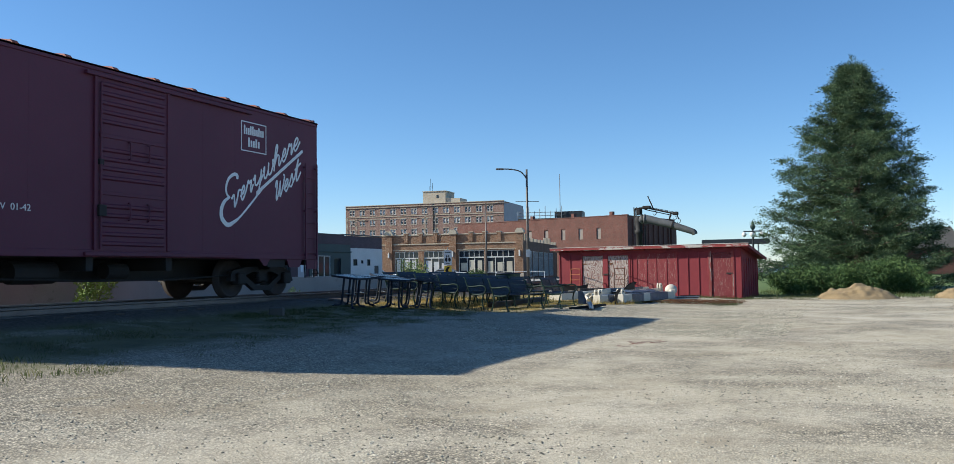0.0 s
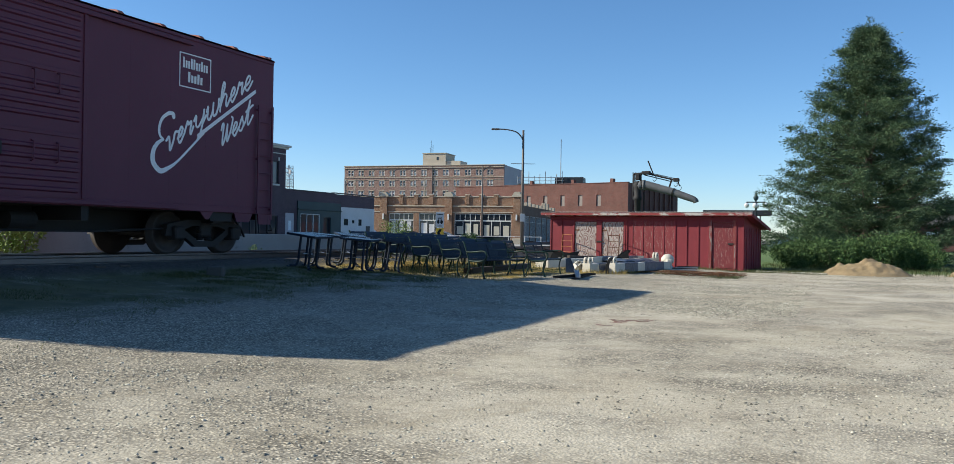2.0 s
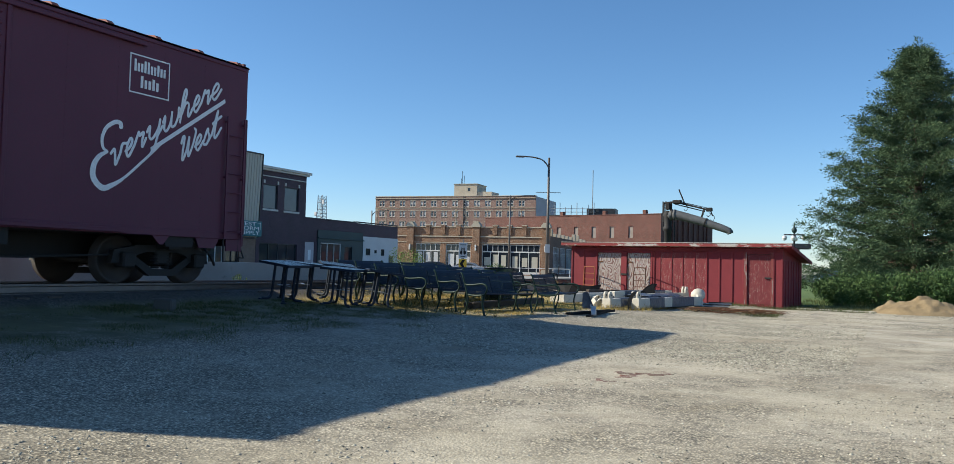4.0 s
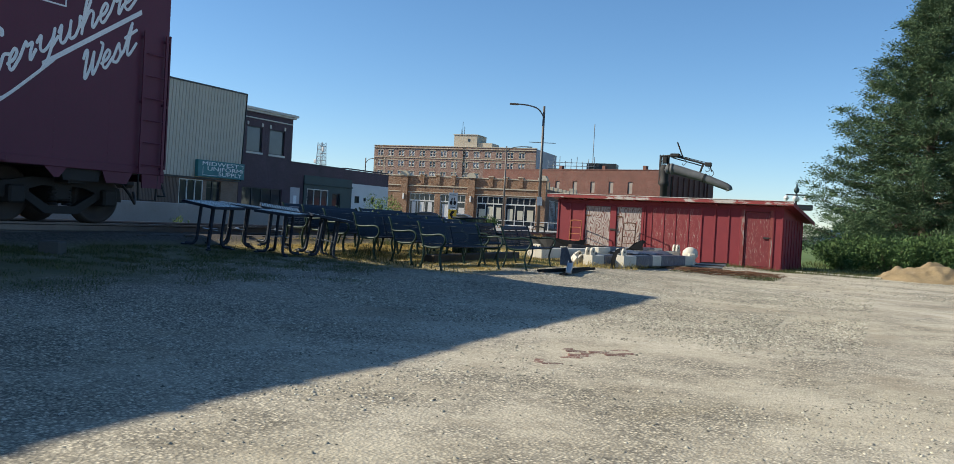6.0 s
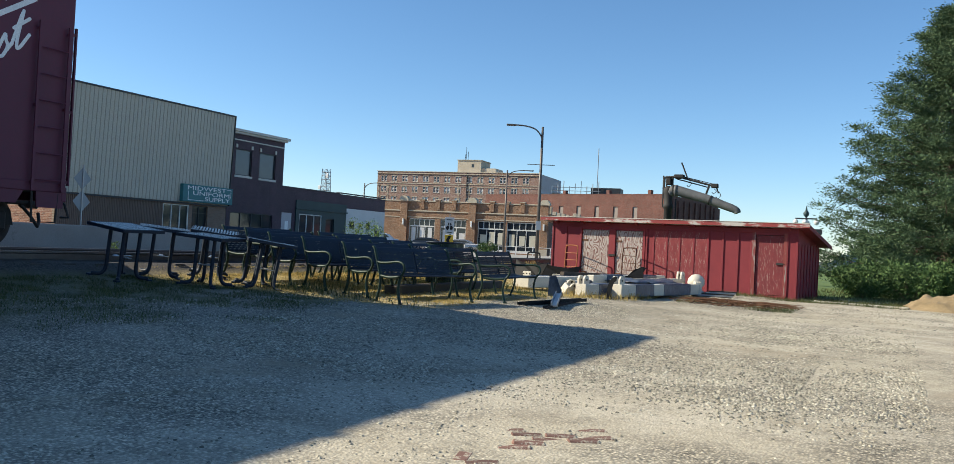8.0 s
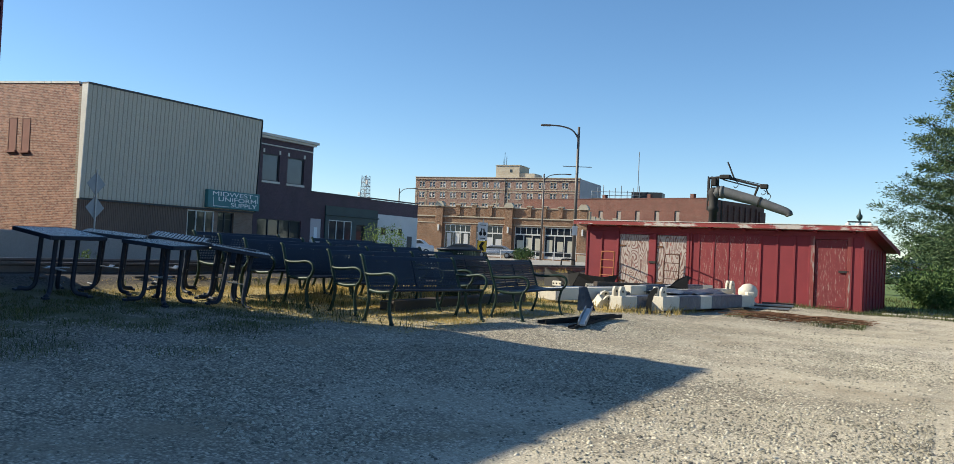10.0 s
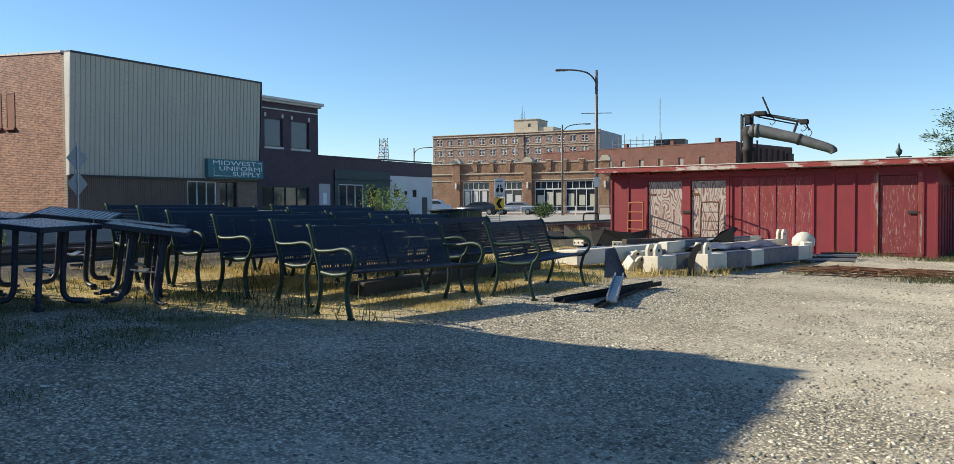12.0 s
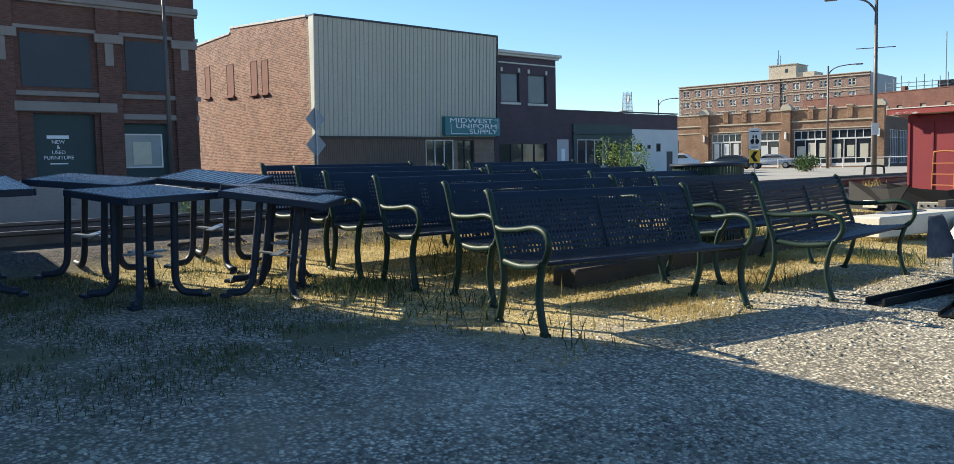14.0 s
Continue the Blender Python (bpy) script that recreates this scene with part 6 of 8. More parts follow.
# ---- litter basket among the benches ----
def build_basket():
    m = pose(-11.85, 25.35, hgt(-11.85, 25.35))
    b = thing("litter_basket", m, "dark green oval slatted steel litter basket behind the benches", "litter bin")
    rx, ry = 0.36, 0.44
    slat_me = mesh_of("slat", boxes(((-0.006, -0.016, 0.05), (0.006, 0.016, 0.88)), bevel=0.003), M["frame_green"])
    n = 60
    for i in range(n):
        a = 2 * math.pi * i / n
        piece("slat", slat_me, b, pose(rx * math.cos(a), ry * math.sin(a), 0, 0, 0, math.degrees(math.atan2(math.sin(a) / ry, math.cos(a) / rx))))
    for z, k in ((0.88, 1.05), (0.66, 1.0), (0.45, 1.0), (0.12, 1.0)):
        ring = [(rx * k * math.cos(2 * math.pi * i / 40), ry * k * math.sin(2 * math.pi * i / 40), z) for i in range(41)]
        part("hoop", sweep(bmesh.new(), ring, 0.025 if k > 1 else 0.008, 0.02 if k > 1 else 0.012, 6, cap=False), M["bench_green"], b, "", True)
    liner = bmesh.new()
    for z0, z1 in ((0.05, 0.8),):
        ra = [liner.verts.new((rx * 0.9 * math.cos(2 * math.pi * i / 28), ry * 0.9 * math.sin(2 * math.pi * i / 28), z0)) for i in range(28)]
        rb = [liner.verts.new((rx * 0.9 * math.cos(2 * math.pi * i / 28), ry * 0.9 * math.sin(2 * math.pi * i / 28), z1)) for i in range(28)]
        for i in range(28):
            liner.faces.new((ra[i], ra[(i + 1) % 28], rb[(i + 1) % 28], rb[i]))
        liner.faces.new(ra)
    part("liner", liner, M["dark_trim"], b)


build_basket()


# ---- lamps and signs ----
def build_street_lamp(x, y, h, arm, turn, label, cross=False, plate=False):
    p = thing("street_lamp", pose(x, y, 0.04, 0, 0, turn), label, "street lamp", "street lamps")
    part("base", boxes(((-0.2, -0.2, 0), (0.2, 0.2, 0.12)), bevel=0.03), M["concrete"], p)
    part("pole", sweep(bmesh.new(), [(0, 0, 0.1), (0, 0, h)], 0.115, n=12, taper=[1.0, 0.62]), M["lamp_bronze"], p, "", True)
    pts = smooth_line([(0, 0, h - 1.0), (0.04 * arm, 0, h - 0.6), (0.25 * arm, 0, h - 0.18), (0.6 * arm, 0, h + 0.0), (arm, 0, h + 0.05)], 6)
    part("arm", sweep(bmesh.new(), pts, 0.045, n=8), M["lamp_bronze"], p, "", True)
    part("lamp_head", boxes(((arm - 0.05, -0.13, h - 0.02), (arm + 0.55, 0.13, h + 0.09)), bevel=0.04), M["lamp_bronze"], p)
    if cross:
        part("banner_arm", tube([(-0.85, 0, h - 2.35), (0.85, 0, h - 2.35)], 0.022, n=6), M["lamp_bronze"], p)
    if plate:
        part("number_plate", boxes(((-0.16, 0.14, 2.05), (0.16, 0.17, 2.6)), bevel=0.005), M["white_panel"], p, "small white notice plate")
    return p


build_street_lamp(-23.3, 57.75, 8.45, 1.7, 206, "tall bronze street lamp with curved arm and banner rod", True, True)
build_street_lamp(-40.2, 89.2, 8.9, 2.2, 25, "bronze street lamp before the brick shops")
build_street_lamp(-42.5, 31.87, 9.2, 1.0, 50, "tall bronze street lamp before the used furniture store")
build_street_lamp(-63.6, 97.3, 8.0, 1.8, 15, "bronze street lamp behind the low shop row")


def build_ornate_lamp():
    p = thing("ornate_lamp", pose(-10.7, 87.7, -0.1), "dark cast-iron post lamp with five white globes", "street lamp")
    part("post", lathe(bmesh.new(), [(0.28, 0), (0.28, 0.3), (0.14, 0.5), (0.11, 1.2), (0.09, 4.6), (0.14, 4.7), (0.06, 4.9)], "z", 12), M["dark_trim"], p, "", True)
    part("crossarm", boxes(((-0.9, -0.05, 4.75), (0.9, 0.05, 4.87)), ((-0.05, -0.9, 4.7), (0.05, 0.9, 4.8)), bevel=0.02), M["dark_trim"], p)
    globe = mesh_of("globe", lathe(bmesh.new(), [(0.02, -0.24), (0.16, -0.19), (0.24, 0.0), (0.18, 0.16), (0.05, 0.25)], "z", 12), M["white_panel"])
    for x, y, z in ((-0.85, 0, 4.5), (0.85, 0, 4.5), (0, -0.85, 4.45), (0, 0.85, 4.45)):
        piece("globe", globe, p, Matrix.Translation((x, y, z)))
    part("finial", lathe(bmesh.new(), [(0.05, 4.9), (0.22, 5.1), (0.25, 5.3), (0.1, 5.5), (0.03, 5.9)], "z", 12), M["green_paint"], p, "", True)


build_ornate_lamp()


def build_traffic_signs():
    p = thing("traffic_sign", pose(-31.9, 62.1, -0.1, 0, 0, 30), "steel post with white lane sign and yellow chevron board", "traffic sign")
    part("post", boxes(((-0.03, 0.0, 0), (0.03, 0.05, 3.2)), bevel=0.005), M["galv"], p)
    s = part("lane_sign", boxes(((-0.33, -0.02, 1.75), (0.33, 0.0, 2.95)), bevel=0.004), M["white_panel"], p, "white sign with black merging arrows")
    bm = bmesh.new()
    for sx in (-1, 1):
        prism(bm, [(sx * 0.03, 2.15), (sx * 0.11, 2.02), (sx * 0.22, 2.10), (sx * 0.25, 2.25), (sx * 0.14, 2.36), (sx * 0.05, 2.36)], -0.028, -0.021, "y")
        prism(bm, [(sx * 0.05, 2.38), (sx * 0.14, 2.38), (sx * 0.10, 2.6), (sx * 0.02, 2.5)], -0.028, -0.021, "y")
    box(bm, (-0.22, -0.028, 2.75), (0.22, -0.021, 2.80))
    box(bm, (-0.18, -0.028, 1.85), (0.18, -0.021, 1.90))
    part("arrow", bm, M["sign_black"], s)
    c = part("chevron_board", boxes(((-0.30, -0.02, 0.95), (0.30, 0.0, 1.70)), bevel=0.004), M["yellow_sign"], p, "yellow board with black chevron")
    bm = bmesh.new()
    prism(bm, [(0.18, 1.62), (-0.04, 1.62), (-0.22, 1.325), (-0.04, 1.03), (0.18, 1.03), (0.0, 1.325)], -0.028, -0.021, "y")
    part("chevron", bm, M["sign_black"], c)
    p = thing("traffic_sign", pose(-35.2, 34.7, 0.04, 0, 0, 97), "steel post carrying two diamond signs seen from behind", "traffic sign")
    part("post", boxes(((-0.03, 0.0, 0), (0.03, 0.05, 3.6)), bevel=0.005), M["galv"], p)
    for z in (1.98, 2.98):
        bm = bmesh.new()
        prism(bm, [(0, z - 0.49), (0.49, z), (0, z + 0.49), (-0.49, z)], 0.052, 0.06, "y")
        part("diamond_plate", bm, M["plate_grey"], p, "bare metal diamond plate")


build_traffic_signs()


def build_lattice_tower():
    t = thing("radio_tower", pose(-276, 369.5, 0), "far steel lattice tower with dishes", "tower")
    bm = bmesh.new()
    H = 37
    for sx, sy in ((1, 1), (1, -1), (-1, 1), (-1, -1)):
        sweep(bm, [(sx * 2.6, sy * 2.6, 0), (sx * 1.5, sy * 1.5, H)], 0.22, n=4)
    part("leg", bm, M["galv"], t)
    bm = bmesh.new()
    for i in range(10):
        z, r = 18 + i * 1.9, 2.6 - 1.1 * (18 + i * 1.9) / H
        for (ax, ay), (bx, by) in (((-1, -1), (1, -1)), ((1, -1), (1, 1)), ((1, 1), (-1, 1)), ((-1, 1), (-1, -1))):
            sweep(bm, [(ax * r, ay * r, z), (bx * r, by * r, z)], 0.12, n=4)
            sweep(bm, [(ax * r, ay * r, z), (bx * r, by * r, z + 1.9)], 0.1, n=4)
    part("bracing", bm, M["galv"], t)
    for a, c in (((-3.2, -2.4, 26), (-1.5, -1.6, 28)), ((1.5, -2.2, 32), (2.9, -1.4, 34.5))):
        part("dish", boxes((a, c), bevel=0.2), M["white_panel"], t)


build_lattice_tower()


# ---- locomotive water column behind the shed ----
def build_water_column():
    w = thing("water_column", pose(-13.2, 49.4, -0.25), "grey railway water column with a long drooping spout", "water crane")
    part("standpipe", lathe(bmesh.new(), [(0.40, 0), (0.40, 0.25), (0.20, 0.3), (0.18, 3.4), (0.24, 3.45), (0.24, 3.62), (0.19, 3.68), (0.21, 4.1), (0.25, 4.3), (0.18, 4.45), (0.05, 4.5)], "z", 18), M["black_iron"], w, "dark iron standpipe", True)
    pts = smooth_line([(0.05, 0, 4.20), (0.28, 0, 4.30), (0.6, 0, 4.24), (1.2, 0, 4.08), (1.8, 0, 3.92), (2.5, 0, 3.68), (2.95, 0, 3.52), (3.16, 0, 3.42), (3.22, 0, 3.30)], 5)
    n = len(pts)
    part("spout", sweep(bmesh.new(), pts, 0.245, n=18, taper=[1.0 - 0.40 * max(0.0, i / n - 0.25) / 0.75 for i in range(n)]), M["crane_grey"], w, "weathered grey sheet-metal spout", True)
    for a, r in ((0.12, 0.27), (0.52, 0.235)):
        p, q = pts[int(a * n)], pts[int(a * n) + 1]
        part("band", sweep(bmesh.new(), [p, p + (q - p).normalized() * 0.07], r, n=18), M["black_iron"], w)
    bm = bmesh.new()
    for pa, pb, r in (((-0.22, 0, 4.90), (0.35, 0, 4.95), 0.06), ((0.3, 0, 4.98), (2.2, 0, 4.50), 0.055), ((0.35, 0.1, 4.85), (1.9, 0.1, 4.45), 0.03), ((-0.22, 0, 3.9), (-0.22, 0, 4.92), 0.05), ((0.16, 0, 4.4), (0.16, 0, 4.95), 0.06), ((2.2, 0, 4.52), (2.32, 0, 4.2), 0.03), ((1.9, 0, 4.6), (1.76, 0, 4.15), 0.05), ((0.5, 0.2, 5.0), (2.1, 0.2, 4.62), 0.02)):
        sweep(bm, [pa, pb], r, n=6)
    box(bm, (1.98, -0.12, 4.44), (2.30, 0.12, 4.64), 0.03)
    box(bm, (-0.12, -0.15, 4.55), (0.12, 0.15, 4.88), 0.03)
    box(bm, (0.25, -0.18, 4.86), (0.72, 0.18, 5.05), 0.04)
    part("balance_lever", bm, M["black_iron"], w)
    for x, z, d in ((2.32, 4.28, 0.34), (2.12, 4.40, 0.22), (0.95, 4.78, 0.30)):
        part("chain", sweep(bmesh.new(), smooth_line([(x, 0, z), (x + 0.10, 0.02, z - d * 0.5), (x - 0.02, 0.0, z - d), (x - 0.10, 0, z - d * 0.7)], 4), 0.016, n=5), M["black_iron"], w)
    for x in (-0.30, -0.14):
        part("guide_rod", tube([(x, 0.12, 3.5), (x, 0.12, 5.0)], 0.03, n=6), M["black_iron"], w)
    part("cuff", lathe(bmesh.new(), [(0.27, 0.0), (0.29, 0.06), (0.27, 0.14)], "x", 18, (0.30, 0, 4.28)), M["crane_grey"], w, "", True)
    part("handle", tube([(0.85, 0, 4.92), (0.56, 0, 5.62)], 0.035, n=6), M["black_iron"], w)
    part("stay_rod", tube([(0.36, 0, 0), (0.36, 0, 3.9)], 0.035, n=6), M["black_iron"], w)


build_water_column()


# ---- stack of white posts before the shed ----
def build_posts():
    def post_beam(p0, p1, sec, z, label, lug=True, wrap=0.0):
        a, b = Vector((*p0, 0)), Vector((*p1, 0))
        L = (b - a).length
        ang = math.degrees(math.atan2(b.y - a.y, b.x - a.x))
        t = thing("steel_post", pose(a.x, a.y, hgt(a.x, a.y) + z, 0, 0, ang), label, "post", "stacked white posts")
        part("shaft", boxes(((0.0, -sec / 2, 0), (L, sec / 2, sec)), bevel=0.015), M["column_white"], t)
        if wrap:
            for u0, u1 in ((0.16, 0.38), (0.5, 0.86)):
                part("plastic_wrap", boxes(((L * u0, -sec / 2 - 0.012, -0.005), (L * u1, sec / 2 + 0.012, sec + 0.014)), bevel=0.02), M["wrap_film"], t, "loose clear plastic wrap")
        if lug:
            for y in (-sec * 0.38, sec * 0.22):
                bm = bmesh.new()
                prism(bm, [(-0.02, sec * 0.3), (0.20, sec * 0.3), (0.20, sec + 0.10), (0.15, sec + 0.2), (0.04, sec + 0.2), (-0.02, sec + 0.12)], y, y + 0.045, "y")
                lg = part("lug", bm, M["column_white"], t)
                # no cut: a black plug gives the shade inside the hole
                hole = lathe(bmesh.new(), [(0.026, -0.003), (0.026, 0.05)], "y", 10, (0.09, y - 0.003, sec + 0.10))
                part("bolt_hole", hole, M["sign_black"], lg)
            part("end_plate", boxes(((-0.03, -sec * 0.6, -0.02), (0.0, sec * 0.6, sec * 1.05)), bevel=0.008), M["column_white"], t)
    post_beam((-9.14, 28.75), (-8.20, 32.9), 0.28, 0.03, "white painted steel post, half wrapped in plastic", True, 1.0)
    post_beam((-9.68, 27.85), (-8.95, 31.6), 0.24, 0.03, "white painted steel post with lug plates, wrapped in plastic", True, 1.0)
    post_beam((-10.25, 28.6), (-9.3, 33.0), 0.24, 0.05, "white painted steel post lying on the ground", False, 1.0)
    post_beam((-10.80, 27.2), (-10.0, 31.9), 0.25, 0.04, "white painted steel post lying in dry grass", False)
    post_beam((-11.12, 27.5), (-10.5, 31.3), 0.23, 0.03, "white painted steel post lying on gravel", False, 1.0)
    for px, py, a, rl in ((-10.02, 27.95, 62, 34), (-8.62, 33.0, 82, -8)):
        t = thing("bracket", pose(px, py, hgt(px, py) + 0.10, rl, 14, a), "white steel lug bracket thrown on the posts", "bracket", "loose brackets")
        part("block", boxes(((-0.14, -0.10, -0.10), (0.14, 0.10, 0.12)), bevel=0.012), M["column_white"], t)
        for y in (-0.10, 0.06):
            bm = bmesh.new()
            prism(bm, [(-0.10, 0.12), (0.10, 0.12), (0.09, 0.20), (0.05, 0.245), (-0.05, 0.245), (-0.09, 0.20)], y, y + 0.03, "y")
            lg = part("lug", bm, M["column_white"], t)
            # black plug for the dark inside of the lug's hole
            part("bolt_hole", lathe(bmesh.new(), [(0.03, y - 0.002), (0.03, y + 0.032)], "y", 10, (0, 0, 0.19)), M["sign_black"], lg)
    post_beam((-10.0, 29.4), (-9.2, 33.2), 0.20, 0.27, "white painted steel post on top of the stack", False, 1.0)
    post_beam((-8.75, 33.6), (-9.4, 30.4), 0.18, 0.27, "white painted steel post on top of the stack", True, 0.0)


build_posts()
bm = lathe(bmesh.new(), [(0.20, 0.0), (0.22, 0.10), (0.15, 0.16), (0.16, 0.24), (0.25, 0.30), (0.28, 0.42), (0.24, 0.52), (0.12, 0.60), (0.02, 0.62)], "z", 24)
single("post_cap", bm, M["column_white"], pose(-8.22, 33.35, -0.11, 6, -8, 0) @ Matrix.Diagonal((0.85, 0.85, 1.0, 1)), "white domed post cap standing by the posts", "post cap", smooth=True)
bm = boxes(((-0.10, -0.2, 0.0), (0.08, 0.2, 0.42)), bevel=0.02)
single("bracket_block", bm, M["column_white"], pose(-8.16, 32.98, -0.11, 0, 0, 20), "white steel bracket block beside the post cap", "bracket")
bm = bmesh.new()
arc = [(math.cos(a), math.sin(a)) for a in np.linspace(1.35, 4.6, 12)]
prism(bm, [(0.13 * c, 0.28 * q + 0.26) for c, q in arc] + [(0.02 + 0.05 * c, 0.20 * q + 0.24) for c, q in reversed(arc)], -0.05, 0.05, "y")
single("rubber_strip", bm, M["tire"], pose(-9.05, 28.12, hgt(-9.05, 28.12) - 0.01, 8, 10, 12), "torn strip of black tyre rubber against the posts", "rubber strip")


single("timber_beam", boxes(((-2.2, -0.06, 0), (2.2, 0.06, 0.10)), bevel=0.008), M["tie_wood"], pose(-10.35, 31.9, 0.30, 0, 1, 76), "long dark timber beam lying along the posts", "timber")
bm = bmesh.new()
fin = [(-0.30, 0.0), (-0.16, 0.05), (-0.02, 0.20), (0.20, 0.30), (0.30, 0.27), (0.22, 0.16), (0.24, 0.0)]
prism(bm, fin, -0.008, 0.008, "y")
for v in bm.verts:
    v.co.y += 0.5 * v.co.x * v.co.x + 0.25 * v.co.z
single("scrap_sheet", bm, M["sign_black"], pose(-9.35, 30.9, 0.36, 0, 0, 8), "curved black metal scrap lying on the wrapped posts", "scrap metal")


def crumple(bm, amount, scale, seed):
    for v in bm.verts:
        n = noise.noise_vector((v.co * scale) + Vector((seed, 0, 0)))
        v.co += n * amount
    return bm


def grid(nx, ny, sx, sy):
    bm = bmesh.new()
    bmesh.ops.create_grid(bm, x_segments=nx, y_segments=ny, size=0.5)
    for v in bm.verts:
        v.co.x *= sx
        v.co.y *= sy
    return bm


bm = bmesh.new()
sheet = [[bm.verts.new(((u - 0.5) * 0.40 * (1 - 0.6 * w), 0.10 * math.sin(2.6 * u) * (1 - w) + 0.22 * w, 0.44 * w)) for u in (k / 10 for k in range(11))] for w in (k / 8 for k in range(9))]
for r0, r1 in zip(sheet, sheet[1:]):
    for k in range(10):
        bm.faces.new((r0[k], r0[k + 1], r1[k + 1], r1[k]))
crumple(bm, 0.018, 6, 3)
bmesh.ops.solidify(bm, geom=bm.faces[:], thickness=0.006)
single("metal_sheet", bm, M["wrap_film"], pose(-9.66, 26.3, hgt(-9.66, 26.3) + 0.0, 0, 0, 48), "bent triangular grey metal sheet propped on the gravel", "metal sheet", smooth=True)
bm = grid(26, 12, 2.6, 0.8)
crumple(bm, 0.06, 3.5, 9)
for v in bm.verts:
    v.co.z += 0.12 - 0.22 * abs(v.co.y)
bmesh.ops.solidify(bm, geom=bm.faces[:], thickness=0.012)
single("tarpaulin", bm, M["wrap_film"], pose(-9.15, 31.1, 0.24, 0, 0, 77), "grey plastic sheet draped over the posts", "tarpaulin", smooth=True)


def build_troughs():
    for x, y, a, s in ((-12.45, 31.2, -12, 0.62), (-11.75, 31.75, 14, 0.72)):
        z = hgt(x, y)
        t = thing("plough_blade", pose(x, y, z + 0.12, 0, 0, a), "black curved steel blade panel leaning by the posts", "steel blade", "black blade panels")
        bm = bmesh.new()
        prism(bm, [(-0.70 * s, 0.0), (0.62 * s, -0.04), (0.85 * s, 0.40), (0.35 * s, 0.33), (-0.2 * s, 0.36), (-0.95 * s, 0.46)], -0.012, 0.012, "y")
        for v in bm.verts:
            v.co.y += 0.35 * v.co.z + 0.25 * v.co.x * v.co.x
        part("blade", bm, M["sign_black"], t)
        part("lip", boxes(((-0.70 * s, -0.16, -0.13), (0.62 * s, 0.0, -0.05)), bevel=0.01), M["sign_black"], t)
        bm = boxes(((-0.22 * s, -0.035, 0.02), (0.22 * s, -0.012, 0.15)), bevel=0.01)
        pl = part("plate", bm, M["column_white"], t, "white bolted plate")
        for k in range(3):
            # black discs stand for the shaded holes; the plate is solid
            part("bolt_hole", lathe(bmesh.new(), [(0.02, -0.04), (0.02, -0.02)], "y", 8, (-0.10 + 0.10 * k, 0, 0.085)), M["sign_black"], pl)


build_troughs()
for x, y, a, L, w, h, m_, lb in ((-8.92, 24.3, 84, 2.5, 0.14, 0.06, "sign_black", "long black steel channel lying on gravel"), (-8.72, 24.1, 98, 2.2, 0.10, 0.04, "sign_black", "long black steel channel lying on gravel"),
                                 (-8.86, 24.25, 109, 2.0, 0.12, 0.07, "galv", "short grey steel channel lying on gravel")):
    bm = boxes(((-L / 2, -w / 2, 0), (L / 2, w / 2, h * 0.35)), ((-L / 2, -w / 2, h * 0.35), (L / 2, -w / 2 + 0.015, h)), ((-L / 2, w / 2 - 0.015, h * 0.35), (L / 2, w / 2, h)))
    single("steel_channel", bm, M[m_], pose(x, y, hgt(x, y) + (0.075 if m_ == "galv" else 0.01), 0, -3 if m_ == "galv" else 0, a), lb, "steel channel", "steel channels")
# dark tie wood stands in for the benches' shade on the kerb
single("timber_sleeper", boxes(((-0.13, -2.3, 0), (0.13, 2.3, 0.17)), bevel=0.02), M["tie_wood"], pose(-11.05, 24.2, hgt(-11.05, 24.2) - 0.03, 0, 0, 2), "weathered timber kerb lying under the benches, coloured dark for their shade", "timber")


def build_wire_mat():
    bm = bmesh.new()
    rnd = random.Random(4)
    for i in range(90):
        a = rnd.uniform(-0.25, 0.25) + (0 if i % 3 else 1.3)
        L = rnd.uniform(0.5, 1.1)
        cx, cy = rnd.uniform(-1.0, 1.0), rnd.uniform(-0.35, 0.35)
        z = rnd.uniform(0.0, 0.12)
        d = Vector((math.cos(a), math.sin(a), rnd.uniform(-0.06, 0.06))) * L / 2
        sweep(bm, [Vector((cx, cy, z)) - d, Vector((cx, cy, z + 0.03)), Vector((cx, cy, z)) + d], 0.007, n=4)
    return bm


single("wire_mesh", build_wire_mat(), M["rust"], pose(-6.55, 29.6, -0.10, 0, 0, 10), "tangled mat of rusty reinforcing wire on weeds", "wire mesh", kind="stuff")
for i in range(5):
    L = 1.0 - 0.06 * i
    single("board", boxes(((-L / 2, -0.06, 0), (L / 2, 0.06, 0.04)), bevel=0.004), M["galv"] if i % 2 else M["tie_wood"], pose(-7.72 + 0.03 * i, 32.7 + 0.22 * i, -0.09 + 0.03 * i, 0, 0, 14 + 3 * i), "grey weathered board in a loose pile", "board", "loose boards")
single("board", boxes(((-1.2, -0.05, 0), (1.2, 0.05, 0.04)), bevel=0.004), M["column_white"], pose(-4.2, 34.9, -0.11, 0, 0, -8), "pale board lying on grass by the shed", "board")


